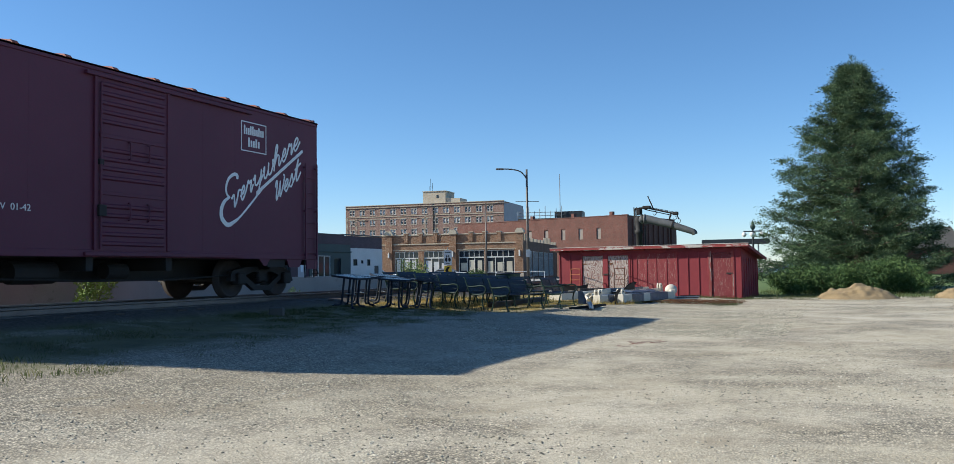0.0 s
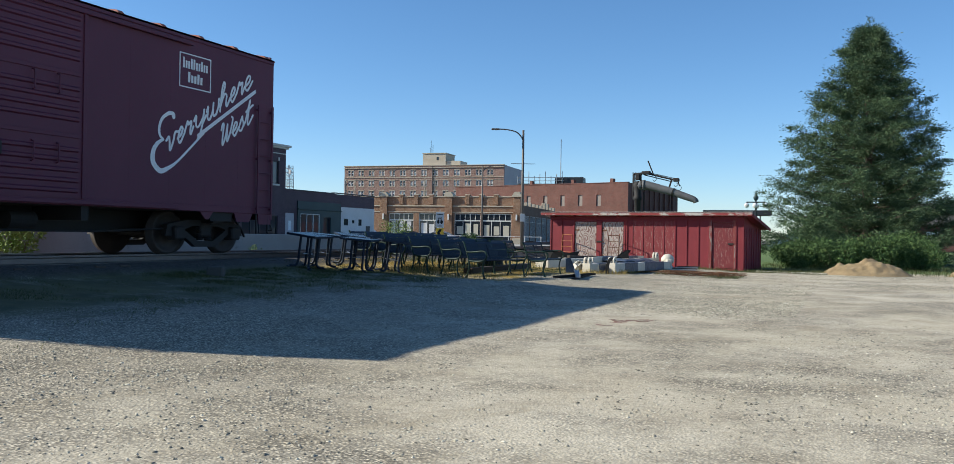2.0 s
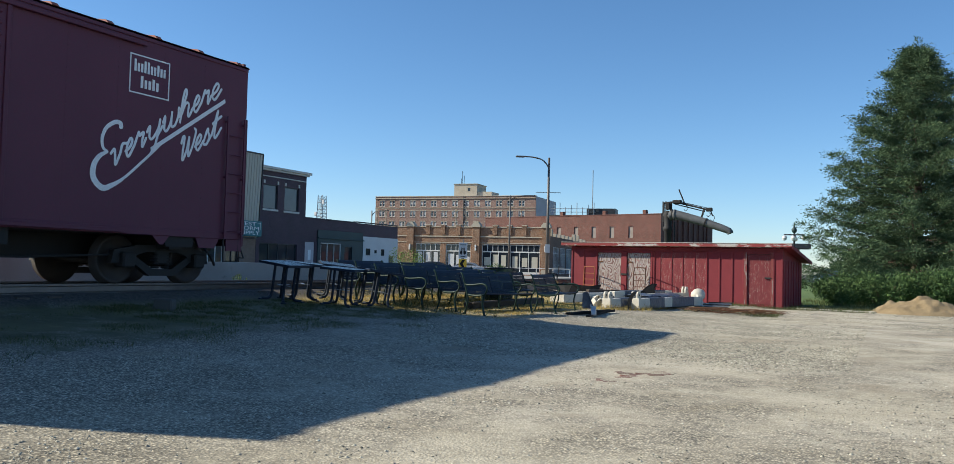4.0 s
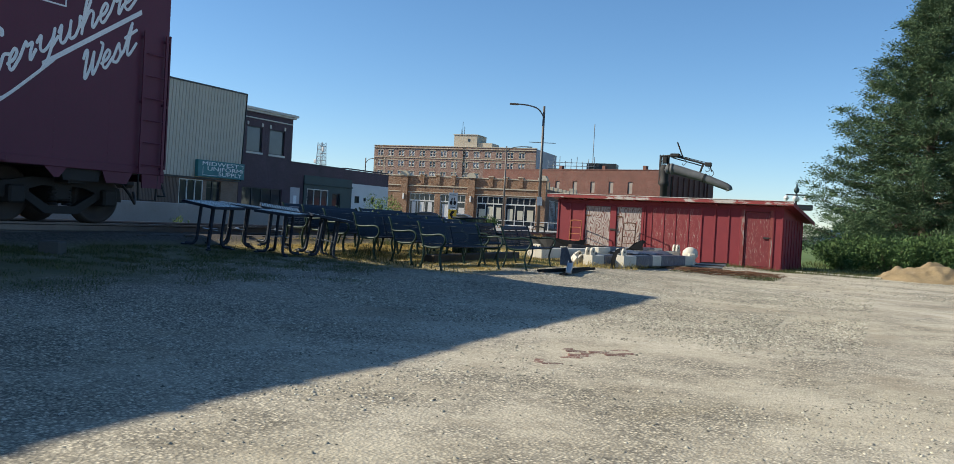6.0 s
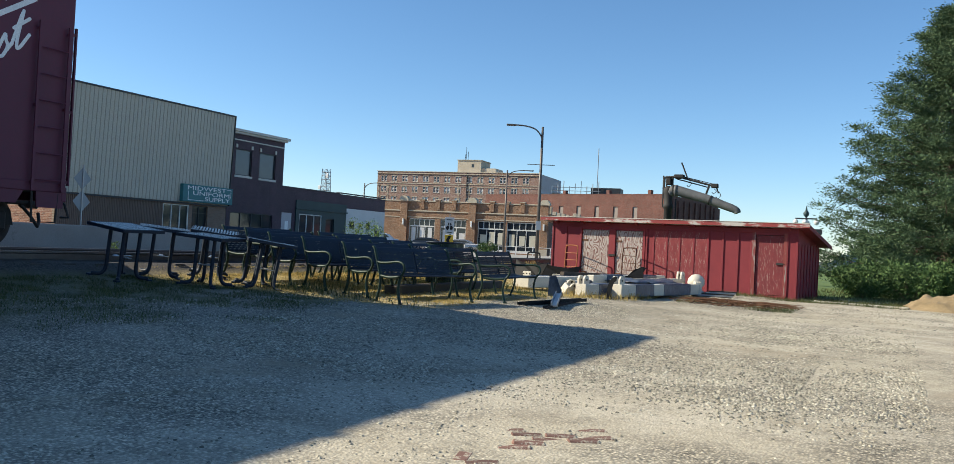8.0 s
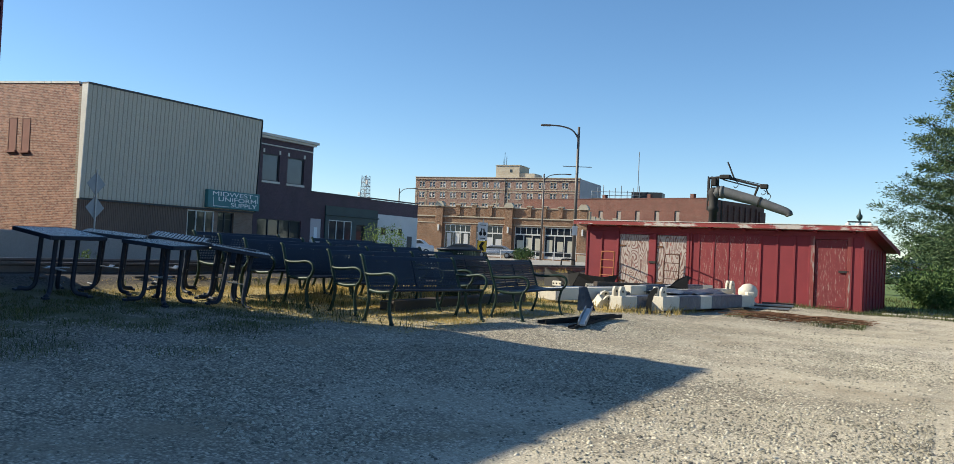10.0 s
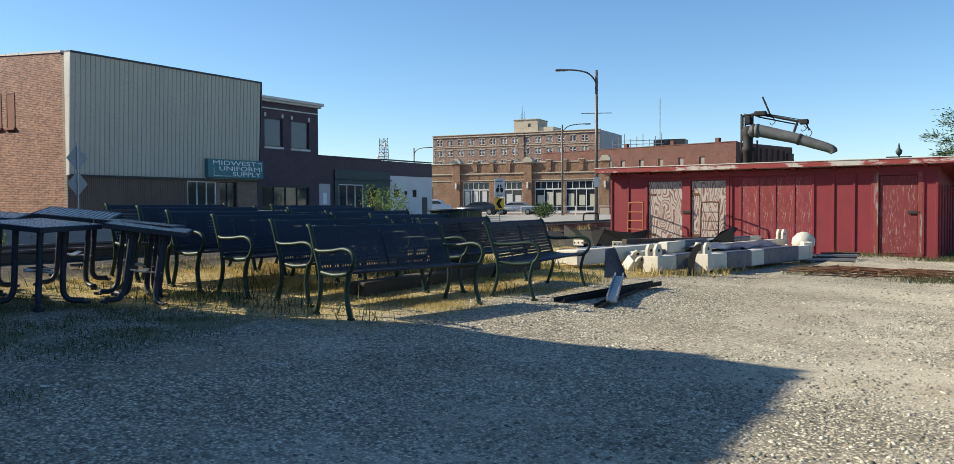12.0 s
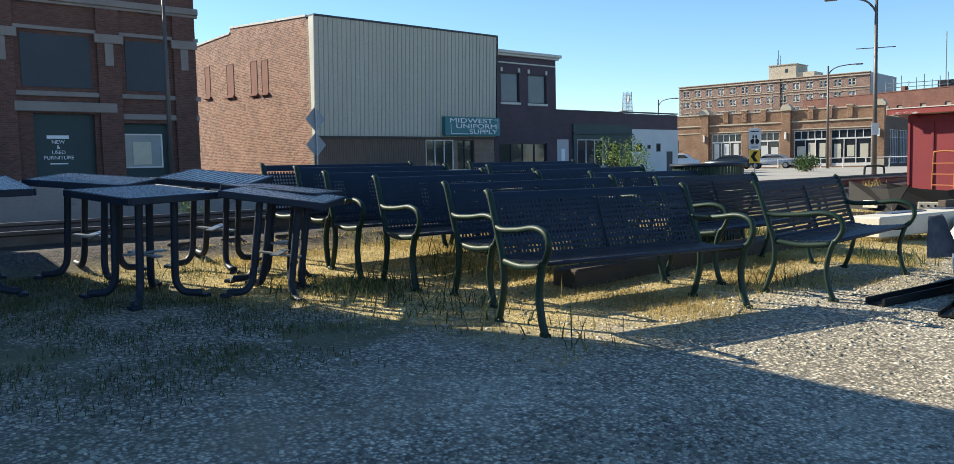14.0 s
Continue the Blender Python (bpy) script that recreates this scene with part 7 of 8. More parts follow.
# ---- hand trucks by the shed ----
def build_rack(s, label, m_):
    ca, sa = math.cos(radians(-5.1)), math.sin(radians(-5.1))
    px, py = -13.75 + s * ca + 0.45 * sa, 36.2 + s * sa - 0.45 * ca
    r = thing("hand_truck", pose(px, py, -0.1, -2, 0, -34), label, "hand truck", "hand trucks by the shed")
    W, H = 0.32, 1.24
    pts = smooth_line([(-W, 0, 0), (-W, 0, H - 0.12), (-W * 0.72, 0, H), (W * 0.72, 0, H), (W, 0, H - 0.12), (W, 0, 0)], 5)
    part("frame", sweep(bmesh.new(), pts, 0.019, n=6), M[m_], r, "", True)
    for k in range(5):
        z = 0.10 + k * 0.225
        part("rung", tube([(-W, 0, z), (W, 0, z)], 0.014, n=6), M[m_], r)
    part("toe_plate", boxes(((-W, -0.16, 0.0), (W, 0.0, 0.012)), bevel=0.003), M[m_], r)
    return r


build_rack(0.92, "rusty orange hand truck standing by the red shed", "rust_orange")
build_rack(2.92, "rusty brown hand truck standing before the plywood door", "rust_dark")


# ---- plants ----
def cards(points, length, width, spread, rng):
    """Many small leaves: each a bent diamond of two triangles, at the points, leaning along the given directions."""
    n = len(points[0])
    p, d = points
    d = d / np.linalg.norm(d, axis=1, keepdims=True)
    r = rng.normal(size=(n, 3))
    s = np.cross(d, r)
    s /= np.linalg.norm(s, axis=1, keepdims=True)
    L = length * rng.uniform(0.6, 1.3, (n, 1))
    W = width * rng.uniform(0.6, 1.3, (n, 1))
    d = d + rng.normal(size=(n, 3)) * spread
    d /= np.linalg.norm(d, axis=1, keepdims=True)
    u = np.cross(s, d)
    v = np.stack([p, p + d * L * 0.5 + s * W * 0.5, p + d * L + u * L * 0.08, p + d * L * 0.5 - s * W * 0.5], 1).reshape(-1, 3)
    idx = np.arange(n)[:, None] * 4
    f = np.concatenate([idx + (0, 1, 2), idx + (0, 2, 3)], 0)
    return v, f


def np_mesh(name, v, f, material, parent=None, label=""):
    me = bpy.data.meshes.new(name)
    me.vertices.add(len(v))
    me.vertices.foreach_set("co", np.asarray(v, dtype=np.float32).ravel())
    k = f.shape[1]
    me.loops.add(len(f) * k)
    me.loops.foreach_set("vertex_index", np.asarray(f, dtype=np.int32).ravel())
    me.polygons.add(len(f))
    me.polygons.foreach_set("loop_start", np.arange(0, len(f) * k, k, dtype=np.int32))
    me.update(calc_edges=True)
    me.validate()
    me.materials.append(material)
    ob = new(name, me)
    if parent:
        ob.parent = parent
    if label:
        ob["label"] = label
    return ob


def build_spruce(x, y, h, radius, seed):
    rng = np.random.default_rng(seed)
    t = thing("spruce_tree", pose(x, y, -0.15), "tall dense blue-green spruce tree with drooping boughs", "tree")
    part("trunk", sweep(bmesh.new(), [(0, 0, 0), (0.03, 0, h * 0.4), (0.02, 0.02, h * 0.97)], 0.30, n=10, taper=[1.0, 0.6, 0.08]), M["bark"], t, "", True)
    P, Dv = [], []
    wood = bmesh.new()
    nb = 400
    for i in range(nb):
        k = (i + 0.5) / nb
        z = h * (0.03 + 0.955 * k ** 1.05)
        rel = 1 - z / h
        az = i * 2.39996 + rng.uniform(-0.4, 0.4)
        prof = radius * (0.02 + 0.98 * rel ** 0.80)
        length = prof * rng.choice([0.60, 0.78, 0.90, 1.0, 1.09]) * rng.uniform(0.9, 1.1) * (1.0 - 0.07 * math.cos(az))
        droop = 0.06 - 0.24 * rel + rng.uniform(-0.08, 0.08)
        ts = np.linspace(0.0, 1.0, 9)
        cx, cy = math.cos(az), math.sin(az)
        px, py = cx * length * ts, cy * length * ts
        pz = z + length * (droop * ts + 0.28 * ts ** 2.5)
        if i % 2 == 0:
            sweep(wood, [(px[j], py[j], pz[j]) for j in (0, 3, 6, 8)], 0.035 + 0.02 * rel, n=4, taper=[1, 0.7, 0.4, 0.15], cap=False)
        nc = max(3, int(2.2 * length + 3))
        u = 1.0 - rng.uniform(0, 0.75, nc) ** 1.25
        u[0] = 1.0
        side = rng.normal(0, 0.16, nc) * (0.25 + length * (1.05 - u))
        c = np.stack([np.interp(u, ts, px) - cy * side, np.interp(u, ts, py) + cx * side, np.interp(u, ts, pz) + rng.normal(0, 0.05, nc)], 1)
        for q in c:
            m = 90
            o = rng.normal(0, 1, (m, 3)) * np.array([0.17, 0.17, 0.075]) * (0.6 + 0.7 * rng.random())
            o += np.outer(rng.normal(0, 0.15, m), np.array([cx, cy, 0.1]))
            P.append(q + o)
            Dv.append(o + np.array([cx * 0.15, cy * 0.15, 0.06]))
    for j in range(14):
        o = rng.normal(0, 1, (22, 3)) * np.array([0.07 + 0.02 * j, 0.07 + 0.02 * j, 0.08])
        P.append(o + np.array([0, 0, h + 0.35 - 0.09 * j]))
        Dv.append(o + np.array([0, 0, 0.12]))
    v, f = cards((np.concatenate(P), np.concatenate(Dv)), 0.15, 0.040, 0.45, rng)
    part("limb", wood, M["bark"], t)
    np_mesh("crown", v, f, M["needles"], t, "dense blue-green needle sprays")


build_spruce(-1.5, 50.1, 12.2, 5.2, 7)


def build_bush(name, x, y, w, d, h, n, leaf, mat_, seed, label, stems=True, cat="bush", group="", clumps=34):
    rng = np.random.default_rng(seed)
    b = thing(name, pose(x, y, hgt(x, y)), label, cat, group)
    cs = rng.normal(0, 1, (clumps, 3))
    cs /= np.linalg.norm(cs, axis=1, keepdims=True)
    rad = rng.uniform(0.45, 1.0, (clumps, 1))
    cs = cs * rad * np.array([w / 2, d / 2, h * 0.42]) + np.array([0, 0, h * 0.52])
    cs[:, 2] = np.maximum(cs[:, 2], h * 0.12)
    which = rng.integers(0, clumps, n)
    r0 = 0.20 * (w + d + h) / 3
    off = rng.normal(0, 1, (n, 3))
    off /= np.linalg.norm(off, axis=1, keepdims=True)
    off *= r0 * rng.uniform(0.5, 1.0, (n, 1))
    p = cs[which] + off
    p[:, 2] = np.maximum(p[:, 2], 0.02)
    v, f = cards((p, off + np.array([0, 0, 0.05])), leaf, leaf * 0.55, 0.5, rng)
    if stems:
        bm = bmesh.new()
        for i in range(0, clumps, 3):
            c = cs[i]
            sweep(bm, [(c[0] * 0.08, c[1] * 0.08, -0.02), (c[0] * 0.5, c[1] * 0.5, c[2] * 0.6), tuple(c)], 0.012 + 0.008 * h, n=5, taper=[1, 0.7, 0.3])
        part("stem", bm, M["bark"], b)
    np_mesh("foliage", v, f, M[mat_], b)


# shrubs under the spruce
for i, (x, y, w, h) in enumerate(((-4.4, 40.6, 1.9, 1.25), (-2.9, 41.0, 2.3, 1.6), (-1.3, 41.2, 2.4, 1.75), (0.3, 42.3, 2.2, 1.4), (-3.8, 43.0, 2.3, 1.7), (-0.4, 43.4, 2.6, 1.9))):
    build_bush("shrub", x, y, w, w * 0.9, h * 0.82, 7000, 0.095, "leaf", 20 + i, "leafy dark green shrub under the spruce", True, "shrub", "shrubs under the spruce")
build_bush("sapling", -20.25, 34.8, 1.6, 1.4, 1.8, 2200, 0.065, "leaf_light", 41, "thin light green sapling behind the track", True, "sapling", clumps=16)
build_bush("weed", -18.3, 15.05, 1.0, 1.0, 1.2, 1600, 0.085, "leaf_light", 42, "bright green weed growing beside the track", True, "weed", clumps=14)
build_bush("weed", -17.4, 21.7, 0.35, 0.35, 0.45, 260, 0.04, "leaf_light", 43, "small green weed growing beside the track", True, "weed", clumps=8)
build_bush("clipped_bush", -35.1, 74.95, 1.9, 1.7, 1.15, 2600, 0.12, "leaf", 44, "round dark green clipped bush by the street", True, "bush", clumps=30)


def build_far_trees():
    rng = np.random.default_rng(5)
    for i in range(26):
        x = -8 + i * 7.5 + rng.uniform(-2, 2)
        y = 150 + rng.uniform(-14, 30) - 0.25 * i
        w, h = rng.uniform(7, 12), rng.uniform(5.0, 8.5)
        t = thing("broadleaf_tree", pose(x, y, 0), "far broad green tree at the edge of town", "tree", "far trees")
        part("trunk", sweep(bmesh.new(), [(0, 0, 0), (0.1, 0, h * 0.5)], 0.25, n=6, taper=[1, 0.5]), M["bark"], t)
        n, cl = 1500, 26
        cs = rng.normal(0, 1, (cl, 3))
        cs /= np.linalg.norm(cs, axis=1, keepdims=True)
        cs = cs * rng.uniform(0.4, 1.0, (cl, 1)) * np.array([w / 2, w / 2, h * 0.36]) + np.array([0, 0, h * 0.62])
        off = rng.normal(0, 1, (n, 3))
        off /= np.linalg.norm(off, axis=1, keepdims=True)
        off *= 0.17 * w * rng.uniform(0.5, 1, (n, 1))
        v, f = cards((cs[rng.integers(0, cl, n)] + off, off), 0.9, 0.55, 0.5, rng)
        np_mesh("crown", v, f, M["leaf_far"], t)


build_far_trees()


# ---- grass, weeds and pebbles ----
def blades(n, region, hmin, hmax, width, mat_, name, label, seed, keep):
    rng = np.random.default_rng(seed)
    x0, x1, y0, y1 = region
    pts = []
    while len(pts) < n:
        x, y = rng.uniform(x0, x1), rng.uniform(y0, y1)
        k = keep(x, y)
        if rng.random() < k:
            pts.append((x, y, hgt(x, y) - 0.01))
    p = np.array(pts)
    a = rng.uniform(0, 2 * np.pi, n)
    h = rng.uniform(hmin, hmax, n) * np.where(rng.random(n) < 0.05, 1.7, 1.0)
    lean = rng.normal(0, 0.35, (n, 2)) * h[:, None]
    s = np.stack([np.cos(a), np.sin(a), np.zeros(n)], 1) * (width * rng.uniform(0.6, 1.4, n))[:, None]
    tip = p + np.stack([lean[:, 0], lean[:, 1], h], 1)
    mid = p + np.stack([lean[:, 0] * 0.35, lean[:, 1] * 0.35, h * 0.55], 1)
    v = np.stack([p - s, p + s, mid + s * 0.7, mid - s * 0.7, tip], 1).reshape(-1, 3)
    idx = np.arange(n)[:, None] * 5
    f = np.concatenate([idx + (0, 1, 2), idx + (0, 2, 3), idx + (3, 2, 4)], 0)
    tagged(np_mesh(name, v, f, M[mat_]), label, "grass", kind="stuff")


def tuft(x, y, lo=0.0, s=0.9):
    return max(0.0, noise.noise((x * s, y * s, 3.3)) * 1.6 + 0.45 - lo)


def bank_keep(x, y):
    edge = min(max((-9.3 - x + 0.9 * noise.noise((x * 0.7, y * 0.7, 8))) / 1.2, 0.0), 1.0)
    front = min(max((y - 19.05 - 0.30 * (x + 13.0) + 0.5 * noise.noise((x * 1.3, y * 1.3, 2))) / 0.5, 0.0), 1.0)
    return edge * front * min(1.0, tuft(x, y) + 0.15)


blades(150000, (-13.9, -9.4, 18.6, 27.5), 0.012, 0.045, 0.003, "dry_grass", "dry_grass", "dry golden grass under the benches", 1, bank_keep)
blades(2600, (-13.9, -9.4, 19.2, 27.0), 0.05, 0.20, 0.005, "green_grass", "green_weeds", "green weeds among the dry grass", 2, lambda x, y: bank_keep(x, y) * max(0.0, noise.noise((x * 0.8, y * 0.8, 11)) * 2.2))
blades(30000, (-13.9, -8.6, 2.0, 20.0), 0.012, 0.05, 0.003, "green_grass", "bank_grass", "short sparse grass on the track bank", 3, lambda x, y: min(max((-9.2 - x + 1.4 * noise.noise((x * 0.45, y * 0.45, 5))) / 1.2, 0.0), 1.0) * max(0.0, noise.noise((x * 1.1, y * 1.1, 4)) * 2.4 + 0.12))
blades(24000, (-13.7, -9.8, 14.0, 20.6), 0.012, 0.055, 0.003, "green_grass", "weed_tufts", "dark green weed tufts in the shaded gravel", 12, lambda x, y: min(max((-10.2 - x + 1.2 * noise.noise((x * 0.8, y * 0.8, 3))) / 2.2, 0.0), 1.0) * min(max(0.3 + 1.3 * noise.noise((x * 2.4, y * 2.4, 21)) + 0.6 * noise.noise((x * 7, y * 7, 5)), 0.0), 1.0) * (1.0 if y < 19.4 + 0.35 * (x + 13.0) else 0.2))
blades(3500, (-13.6, -9.6, 0.5, 7.6), 0.03, 0.11, 0.005, "green_grass", "bank_grass", "yellow-green grass on the sunny bank", 9, lambda x, y: min(max((-8.9 - x + 1.0 * noise.noise((x * 0.6, y * 0.6, 5))) / 0.8, 0.0), 1.0) * min(1.0, tuft(x, y, -0.1)))
blades(5000, (-14.2, -8.6, 27.0, 36.0), 0.04, 0.2, 0.006, "dry_grass", "dry_grass", "dry grass round the stacked posts", 4, lambda x, y: min(1.0, tuft(x, y, 0.1)))
blades(7000, (-8.0, -3.0, 29.0, 37.0), 0.03, 0.13, 0.005, "green_grass", "weedy_grass", "weedy yellow-green grass along the shed", 6, lambda x, y: (1.0 if y > 34.3 - 0.4 * noise.noise((x, 0, 0)) or (abs(x + 6.6) < 1.3 and abs(y - 29.8) < 0.9) else 0.0) * min(1.0, tuft(x, y, -0.3)))
blades(9000, (-6.0, 8.0, 35.5, 46.0), 0.05, 0.18, 0.008, "green_grass", "lawn_grass", "green lawn grass beside the shed", 7, lambda x, y: 1.0)


def pebbles(n, region, smin, smax, seed, name, keep, bias=None):
    rng = np.random.default_rng(seed)
    x0, x1, y0, y1 = region
    base = np.array([(1, 0, 0), (-1, 0, 0), (0, 1, 0), (0, -1, 0), (0, 0, 1), (0.6, 0.5, 0.62), (-0.55, 0.5, 0.55), (0.1, -0.7, 0.55)])
    tri = np.array([(0, 2, 5), (2, 6, 5), (2, 1, 6), (5, 6, 4), (1, 7, 6), (6, 7, 4), (1, 3, 7), (3, 0, 7), (0, 5, 7), (5, 4, 7)])
    pts = []
    while len(pts) < n:
        x, y = rng.uniform(x0, x1), rng.uniform(y0, y1)
        if rng.random() < keep(x, y):
            pts.append((x, y, hgt(x, y)))
    p = np.array(pts)
    s = smin + (smax - smin) * rng.random(n) ** 3
    sc = np.stack([s * rng.uniform(0.8, 1.4, n), s * rng.uniform(0.7, 1.1, n), s * rng.uniform(0.45, 0.8, n)], 1)
    a = rng.uniform(0, 2 * np.pi, n)
    v = base[None] * sc[:, None, :] * rng.uniform(0.8, 1.2, (n, 8, 1))
    c, q = np.cos(a)[:, None], np.sin(a)[:, None]
    v = np.stack([v[:, :, 0] * c - v[:, :, 1] * q, v[:, :, 0] * q + v[:, :, 1] * c, v[:, :, 2]], 2) + p[:, None, :]
    f = (np.arange(n)[:, None, None] * 8 + tri[None]).reshape(-1, 3)
    tagged(np_mesh(name, v.reshape(-1, 3), f, M["pebble"]), "loose pale limestone pebbles on the lot", "gravel", kind="stuff")


def lot_keep(x, y):
    k = 0.35 + 0.9 * noise.noise((x * 0.35, y * 0.35, 2)) + 0.5 * noise.noise((x * 1.6, y * 1.6, 6))
    return max(0.06, k) * min(max((x + 12.0) / 3.0, 0.0), 1.0) * (1.0 if x > -9.0 else 0.5)


pebbles(65000, (-12.0, -3.0, 15.5, 26.0), 0.005, 0.019, 1, "pebbles", lot_keep)
pebbles(34000, (-10.0, 2.0, 3.5, 16.0), 0.004, 0.016, 2, "pebbles", lot_keep)
pebbles(9000, (-9.0, 3.0, 26.0, 35.0), 0.008, 0.024, 3, "pebbles", lot_keep)


# ---- heaps of dirt ----
def build_heap(x, y, sx, sy, h, seed, label):
    bm = grid(44, 36, sx * 2, sy * 2)
    for v in bm.verts:
        r = math.hypot(v.co.x / sx, v.co.y / sy)
        k = max(0.0, 1 - r)
        v.co.z = h * k ** 0.8 * (1 + 0.35 * noise.noise((v.co.x * 1.6 + seed, v.co.y * 1.6, 0))) + 0.10 * noise.noise((v.co.x * 5, v.co.y * 5, seed)) * (k > 0) * min(1, k * 5) - 0.03
    single("dirt_heap", bm, M["dirt_pile"], pose(x, y, -0.12), label, "dirt heap", "dirt heaps", smooth=True)


build_heap(-1.75, 35.4, 1.55, 1.2, 0.62, 2, "heap of pale sandy dirt on the grass edge")
build_heap(2.75, 36.4, 1.9, 1.4, 0.85, 6, "heap of sandy dirt beside the spruce")


single("concrete_block", boxes(((-0.15, -0.11, -0.04), (0.15, 0.11, 0.17)), bevel=0.02), M["roof_dark"], pose(-13.05, 15.15, hgt(-13.05, 15.15), 0, 0, 25), "dark weathered concrete block lying on the track bank", "concrete block")


# ---- patch of old bricks in the gravel ----
def build_brick_patch():
    b = thing("brick_patch", pose(-5.08, 14.45, -0.115, 0, 0, 28), "worn red paving bricks showing through the gravel", "paving", kind="structure")
    me = mesh_of("brick", boxes(((-0.10, -0.048, -0.03), (0.10, 0.048, 0.0)), bevel=0.012), M["old_brick"])
    rnd = random.Random(3)
    for i in range(-1, 2):
        for j in range(-4, 4):
            d = math.hypot(i / 1.6, j / 3.6)
            if rnd.random() < 1.05 - 0.75 * d:
                piece("brick", me, b, pose(i * 0.212 + (0.1 if j % 2 else 0) + rnd.uniform(-0.008, 0.008), j * 0.106, rnd.uniform(-0.008, 0.004), rnd.uniform(-4, 4), rnd.uniform(-3, 3), rnd.uniform(-6, 6)))
    for x, y in ((-0.5, -0.45), (-0.4, -0.56)):
        piece("brick", me, b, pose(x, y, -0.006, 0, 0, rnd.uniform(0, 90)))


M["old_brick"] = surf("old_brick", (0.13, 0.066, 0.05), (0.19, 0.10, 0.078), 0.9, fine=50, coarse=5, bump=0.4, stain=(0.36, 0.32, 0.25), stain_at=0.52, vary=0.25)
build_brick_patch()


# ---- parked cars ----
def build_car(x, y, turn, paint, label, suv=False):
    c = thing("car", pose(x, y, 0.105, 0, 0, turn), label, "car", "parked cars")
    H = 1.68 if suv else 1.42
    out = [(-2.25, 0.35), (-2.28, 0.62), (-2.15, 0.86), (-1.95, 0.95), (-1.3, 0.97), (-0.75, H - 0.12), (-0.45, H), (0.75, H), (1.2, H - 0.1), (1.75, 0.98 if not suv else 1.1), (2.2, 0.95 if not suv else 1.05), (2.28, 0.7), (2.25, 0.35)]
    bm = bmesh.new()
    rings = []
    for yy, k in ((-0.88, 0.86), (-0.80, 0.97), (-0.4, 1.0), (0.4, 1.0), (0.80, 0.97), (0.88, 0.86)):
        rings.append([bm.verts.new((px, yy * (0.80 if z > 1.1 else 1.0), 0.33 + (z - 0.33) * k)) for px, z in out])
    for a, b in zip(rings, rings[1:]):
        for i in range(len(out)):
            j = (i + 1) % len(out)
            bm.faces.new((a[i], a[j], b[j], b[i]))
    bm.faces.new(rings[0])
    bm.faces.new(rings[-1])
    body = part("body", bm, paint, c, "", True)
    for s in (-1, 1):
        bm = bmesh.new()
        prism(bm, [(-1.15, 1.0), (-0.68, H - 0.16), (0.72, H - 0.12), (1.45, 1.02)], s * 0.745, s * 0.80, "y")
        part("side_window", bm, M["glass"], c)
        part("headlight", boxes(((-2.27, s * 0.55, 0.66), (-2.1, s * 0.82, 0.80)), bevel=0.02), M["white_panel"], c)
        part("tail_light", boxes(((2.12, s * 0.55, 0.74), (2.275, s * 0.82, 0.90)), bevel=0.02), M["shed_red"], c)
        for xx in (-1.4, 1.4):
            w = part("wheel", lathe(bmesh.new(), [(0.2, -0.11), (0.32, -0.11), (0.335, 0), (0.32, 0.11), (0.2, 0.11)], "y", 18, (xx, s * 0.80, 0.335)), M["tire"], c, "", True)
            part("rim", lathe(bmesh.new(), [(0.19, -0.115), (0.2, 0.0), (0.19, 0.115)], "y", 14, (xx, s * 0.80, 0.335)), M["galv"], w)
    part("windscreen", boxes(((-1.02, -0.62, 1.05), (-0.99, 0.62, 1.08))), M["glass"], c)


M["paint_dark"] = surf("car_dark_blue", (0.02, 0.028, 0.04), (0.03, 0.04, 0.055), 0.2, 0.3, bump=0.0)
M["paint_silver"] = surf("car_silver", (0.36, 0.37, 0.38), (0.42, 0.43, 0.44), 0.25, 0.6, bump=0.0)
M["paint_white"] = surf("car_white", (0.62, 0.63, 0.64), (0.68, 0.69, 0.7), 0.25, 0.0, bump=0.0)
M["paint_blue"] = surf("car_blue", (0.03, 0.07, 0.16), (0.04, 0.09, 0.19), 0.25, 0.2, bump=0.0)
build_car(-51.6, 92.4, 14, M["paint_dark"], "dark blue sedan parked before the brick shops")
build_car(-48.3, 94.6, 20, M["paint_silver"], "silver sedan parked before the brick shops")
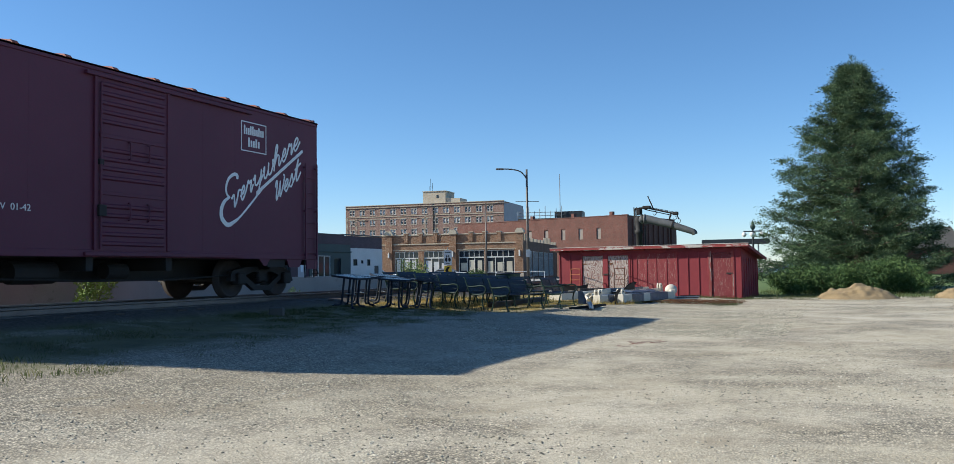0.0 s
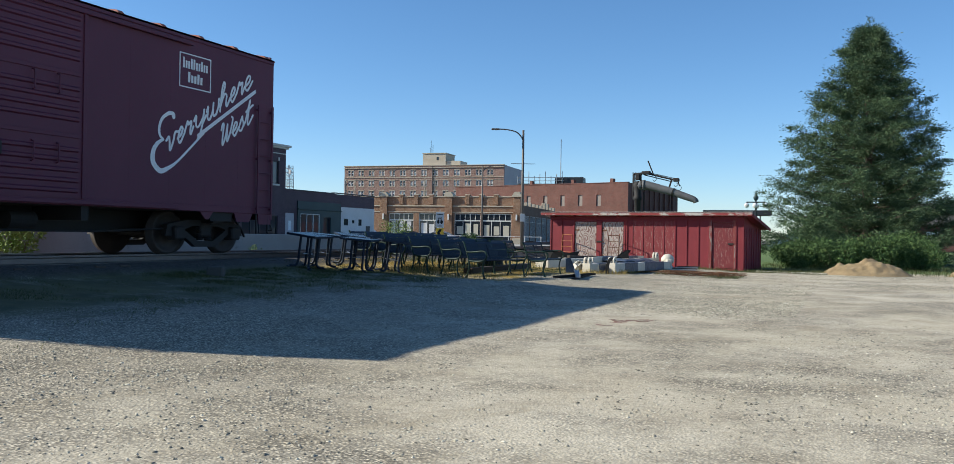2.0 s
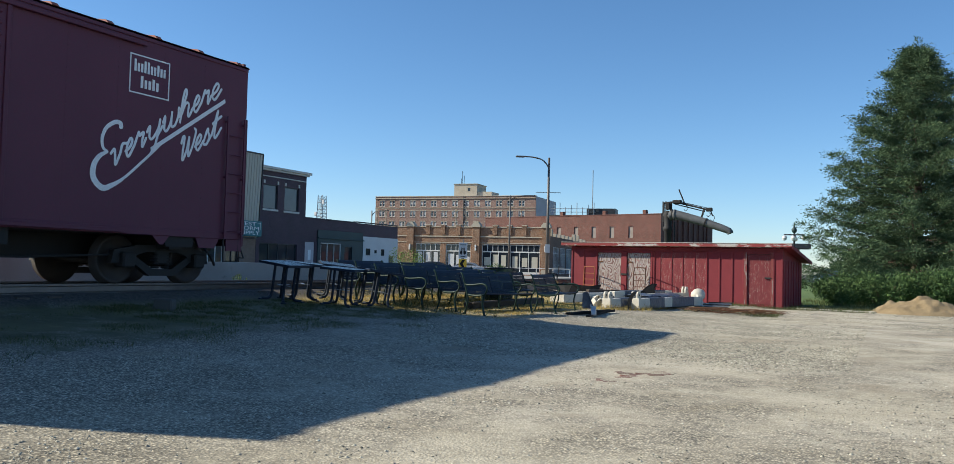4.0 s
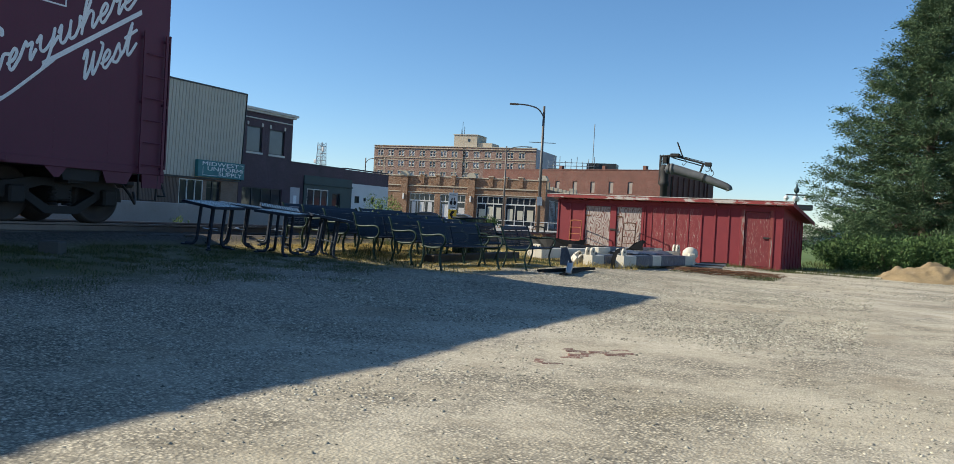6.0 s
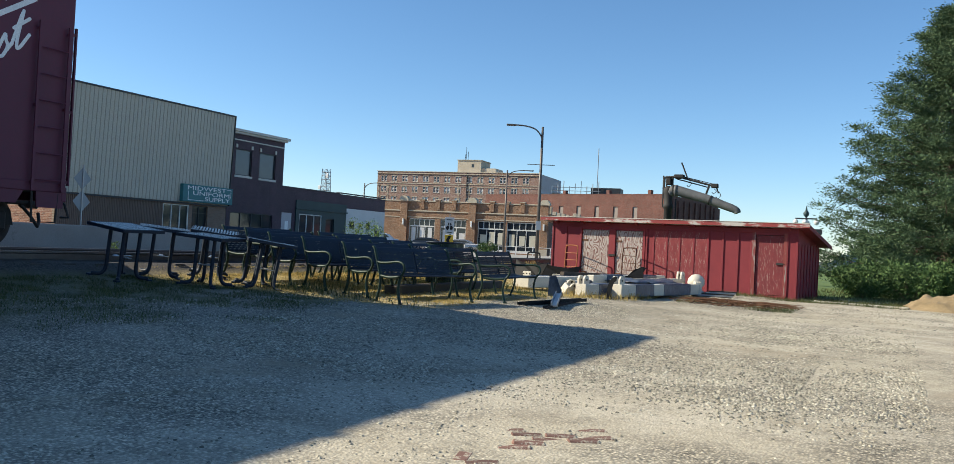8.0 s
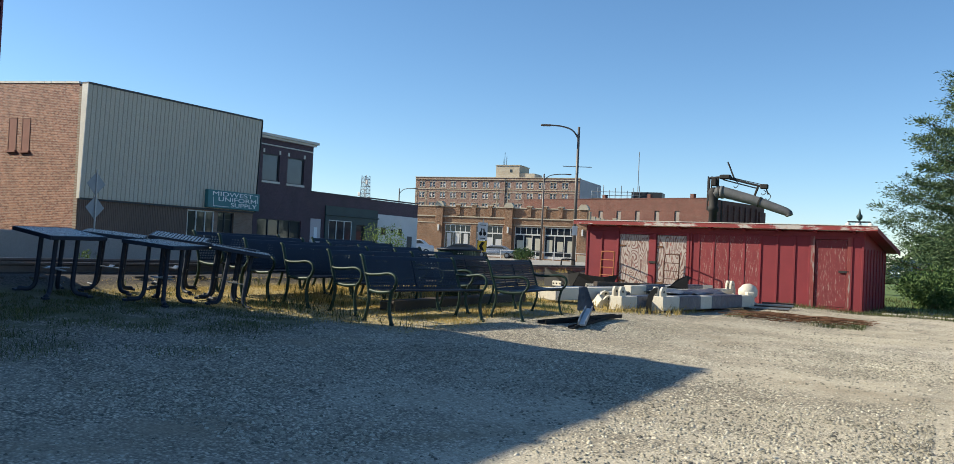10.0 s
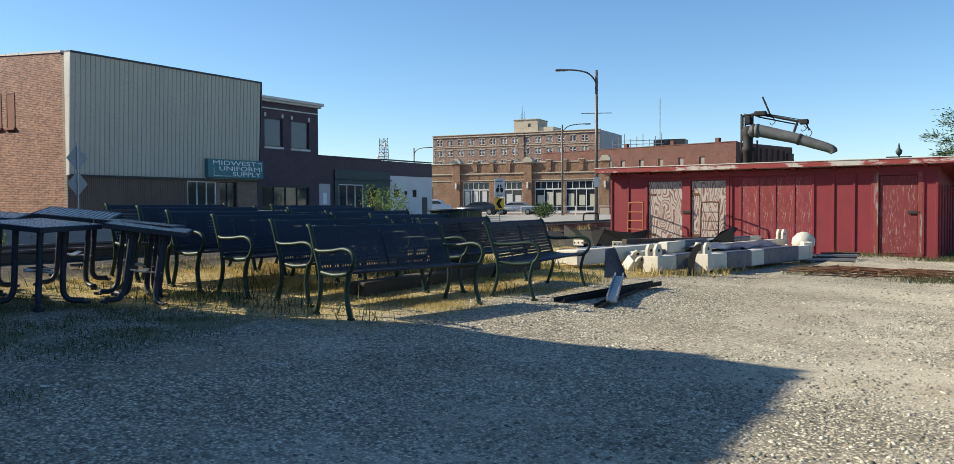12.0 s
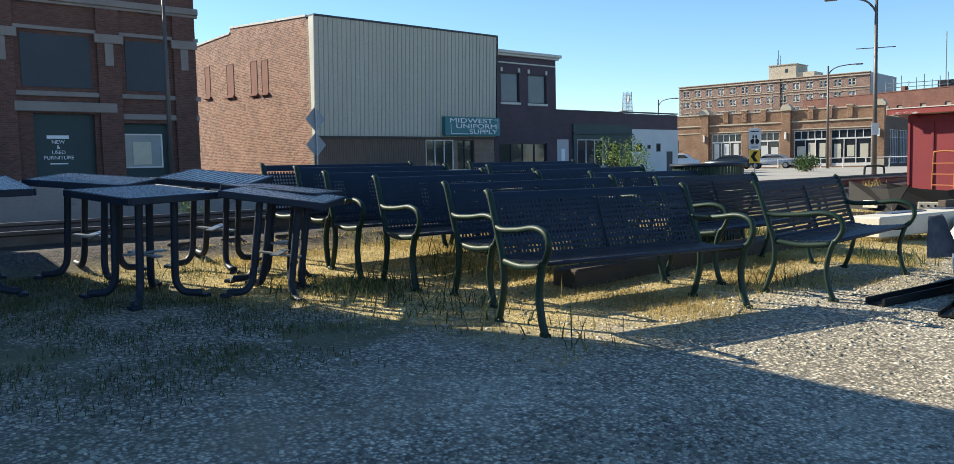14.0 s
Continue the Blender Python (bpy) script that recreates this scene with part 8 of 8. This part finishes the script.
build_car(-55.4, 88.6, 40, M["paint_white"], "white car parked beyond the low shop row", True)
build_car(-5.7, 66.0, 60, M["paint_blue"], "blue car parked beyond the red shed")
build_car(9.5, 72.0, 8, M["paint_silver"], "silver van parked far beyond the spruce", True)
build_car(15.5, 74.0, 4, M["shed_red"], "red car parked far beyond the spruce")


# ---- small far things ----
def build_far_house():
    h = thing("house", pose(4.5, 118, 0, 0, 0, 12), "far small house with brown brick walls and white gable", "house")
    part("wall", boxes(((-6, 0, 0), (6, 8, 3.2))), M["brick_red"], h)
    bm = bmesh.new()
    prism(bm, [(-0.5, 3.2), (8.5, 3.2), (4.0, 6.0)], -6.4, 6.4, "x")
    part("roof", bm, M["roof_dark"], h)
    part("window", boxes(((-3, -0.04, 1.0), (-1.6, 0.0, 2.4))), M["window_white"], h)
    part("window", boxes(((1.6, -0.04, 1.0), (3, 0.0, 2.4))), M["window_white"], h)
    g = thing("canopy", pose(-15.0, 128, 0, 0, 0, 8), "far long low canopy roof on posts", "canopy")
    part("roof", boxes(((-7, 0, 4.6), (2.5, 4, 5.3)), bevel=0.05), M["dark_trim"], g)
    for i in range(3):
        part("post", boxes(((-6.5 + i * 3.7, 1.9, 0), (-6.3 + i * 3.7, 2.1, 4.6))), M["galv"], g)


build_far_house()


def build_street_rail():
    r = thing("street_railing", pose(-46.0, 91.5, 0.1, 0, 0, 14), "low white pipe railing before the shops", "railing")
    for i in range(7):
        part("post", tube([(i * 1.9, 0, 0), (i * 1.9, 0, 0.95)], 0.045, n=6), M["white_panel"], r)
    part("rail", tube([(0, 0, 0.9), (11.4, 0, 0.9)], 0.04, n=6), M["white_panel"], r)
    p = thing("pipe_gate", pose(-16.9, 41.5, 0.1, 0, 0, 20), "dark pipe hoop standing behind the shed corner", "pipe gate")
    part("hoop", sweep(bmesh.new(), smooth_line([(0, 0, 0), (0, 0, 0.6), (0.08, 0, 0.7), (0.42, 0, 0.7), (0.5, 0, 0.6), (0.5, 0, 0)], 4), 0.03, n=6), M["black_iron"], p, "", True)


build_street_rail()
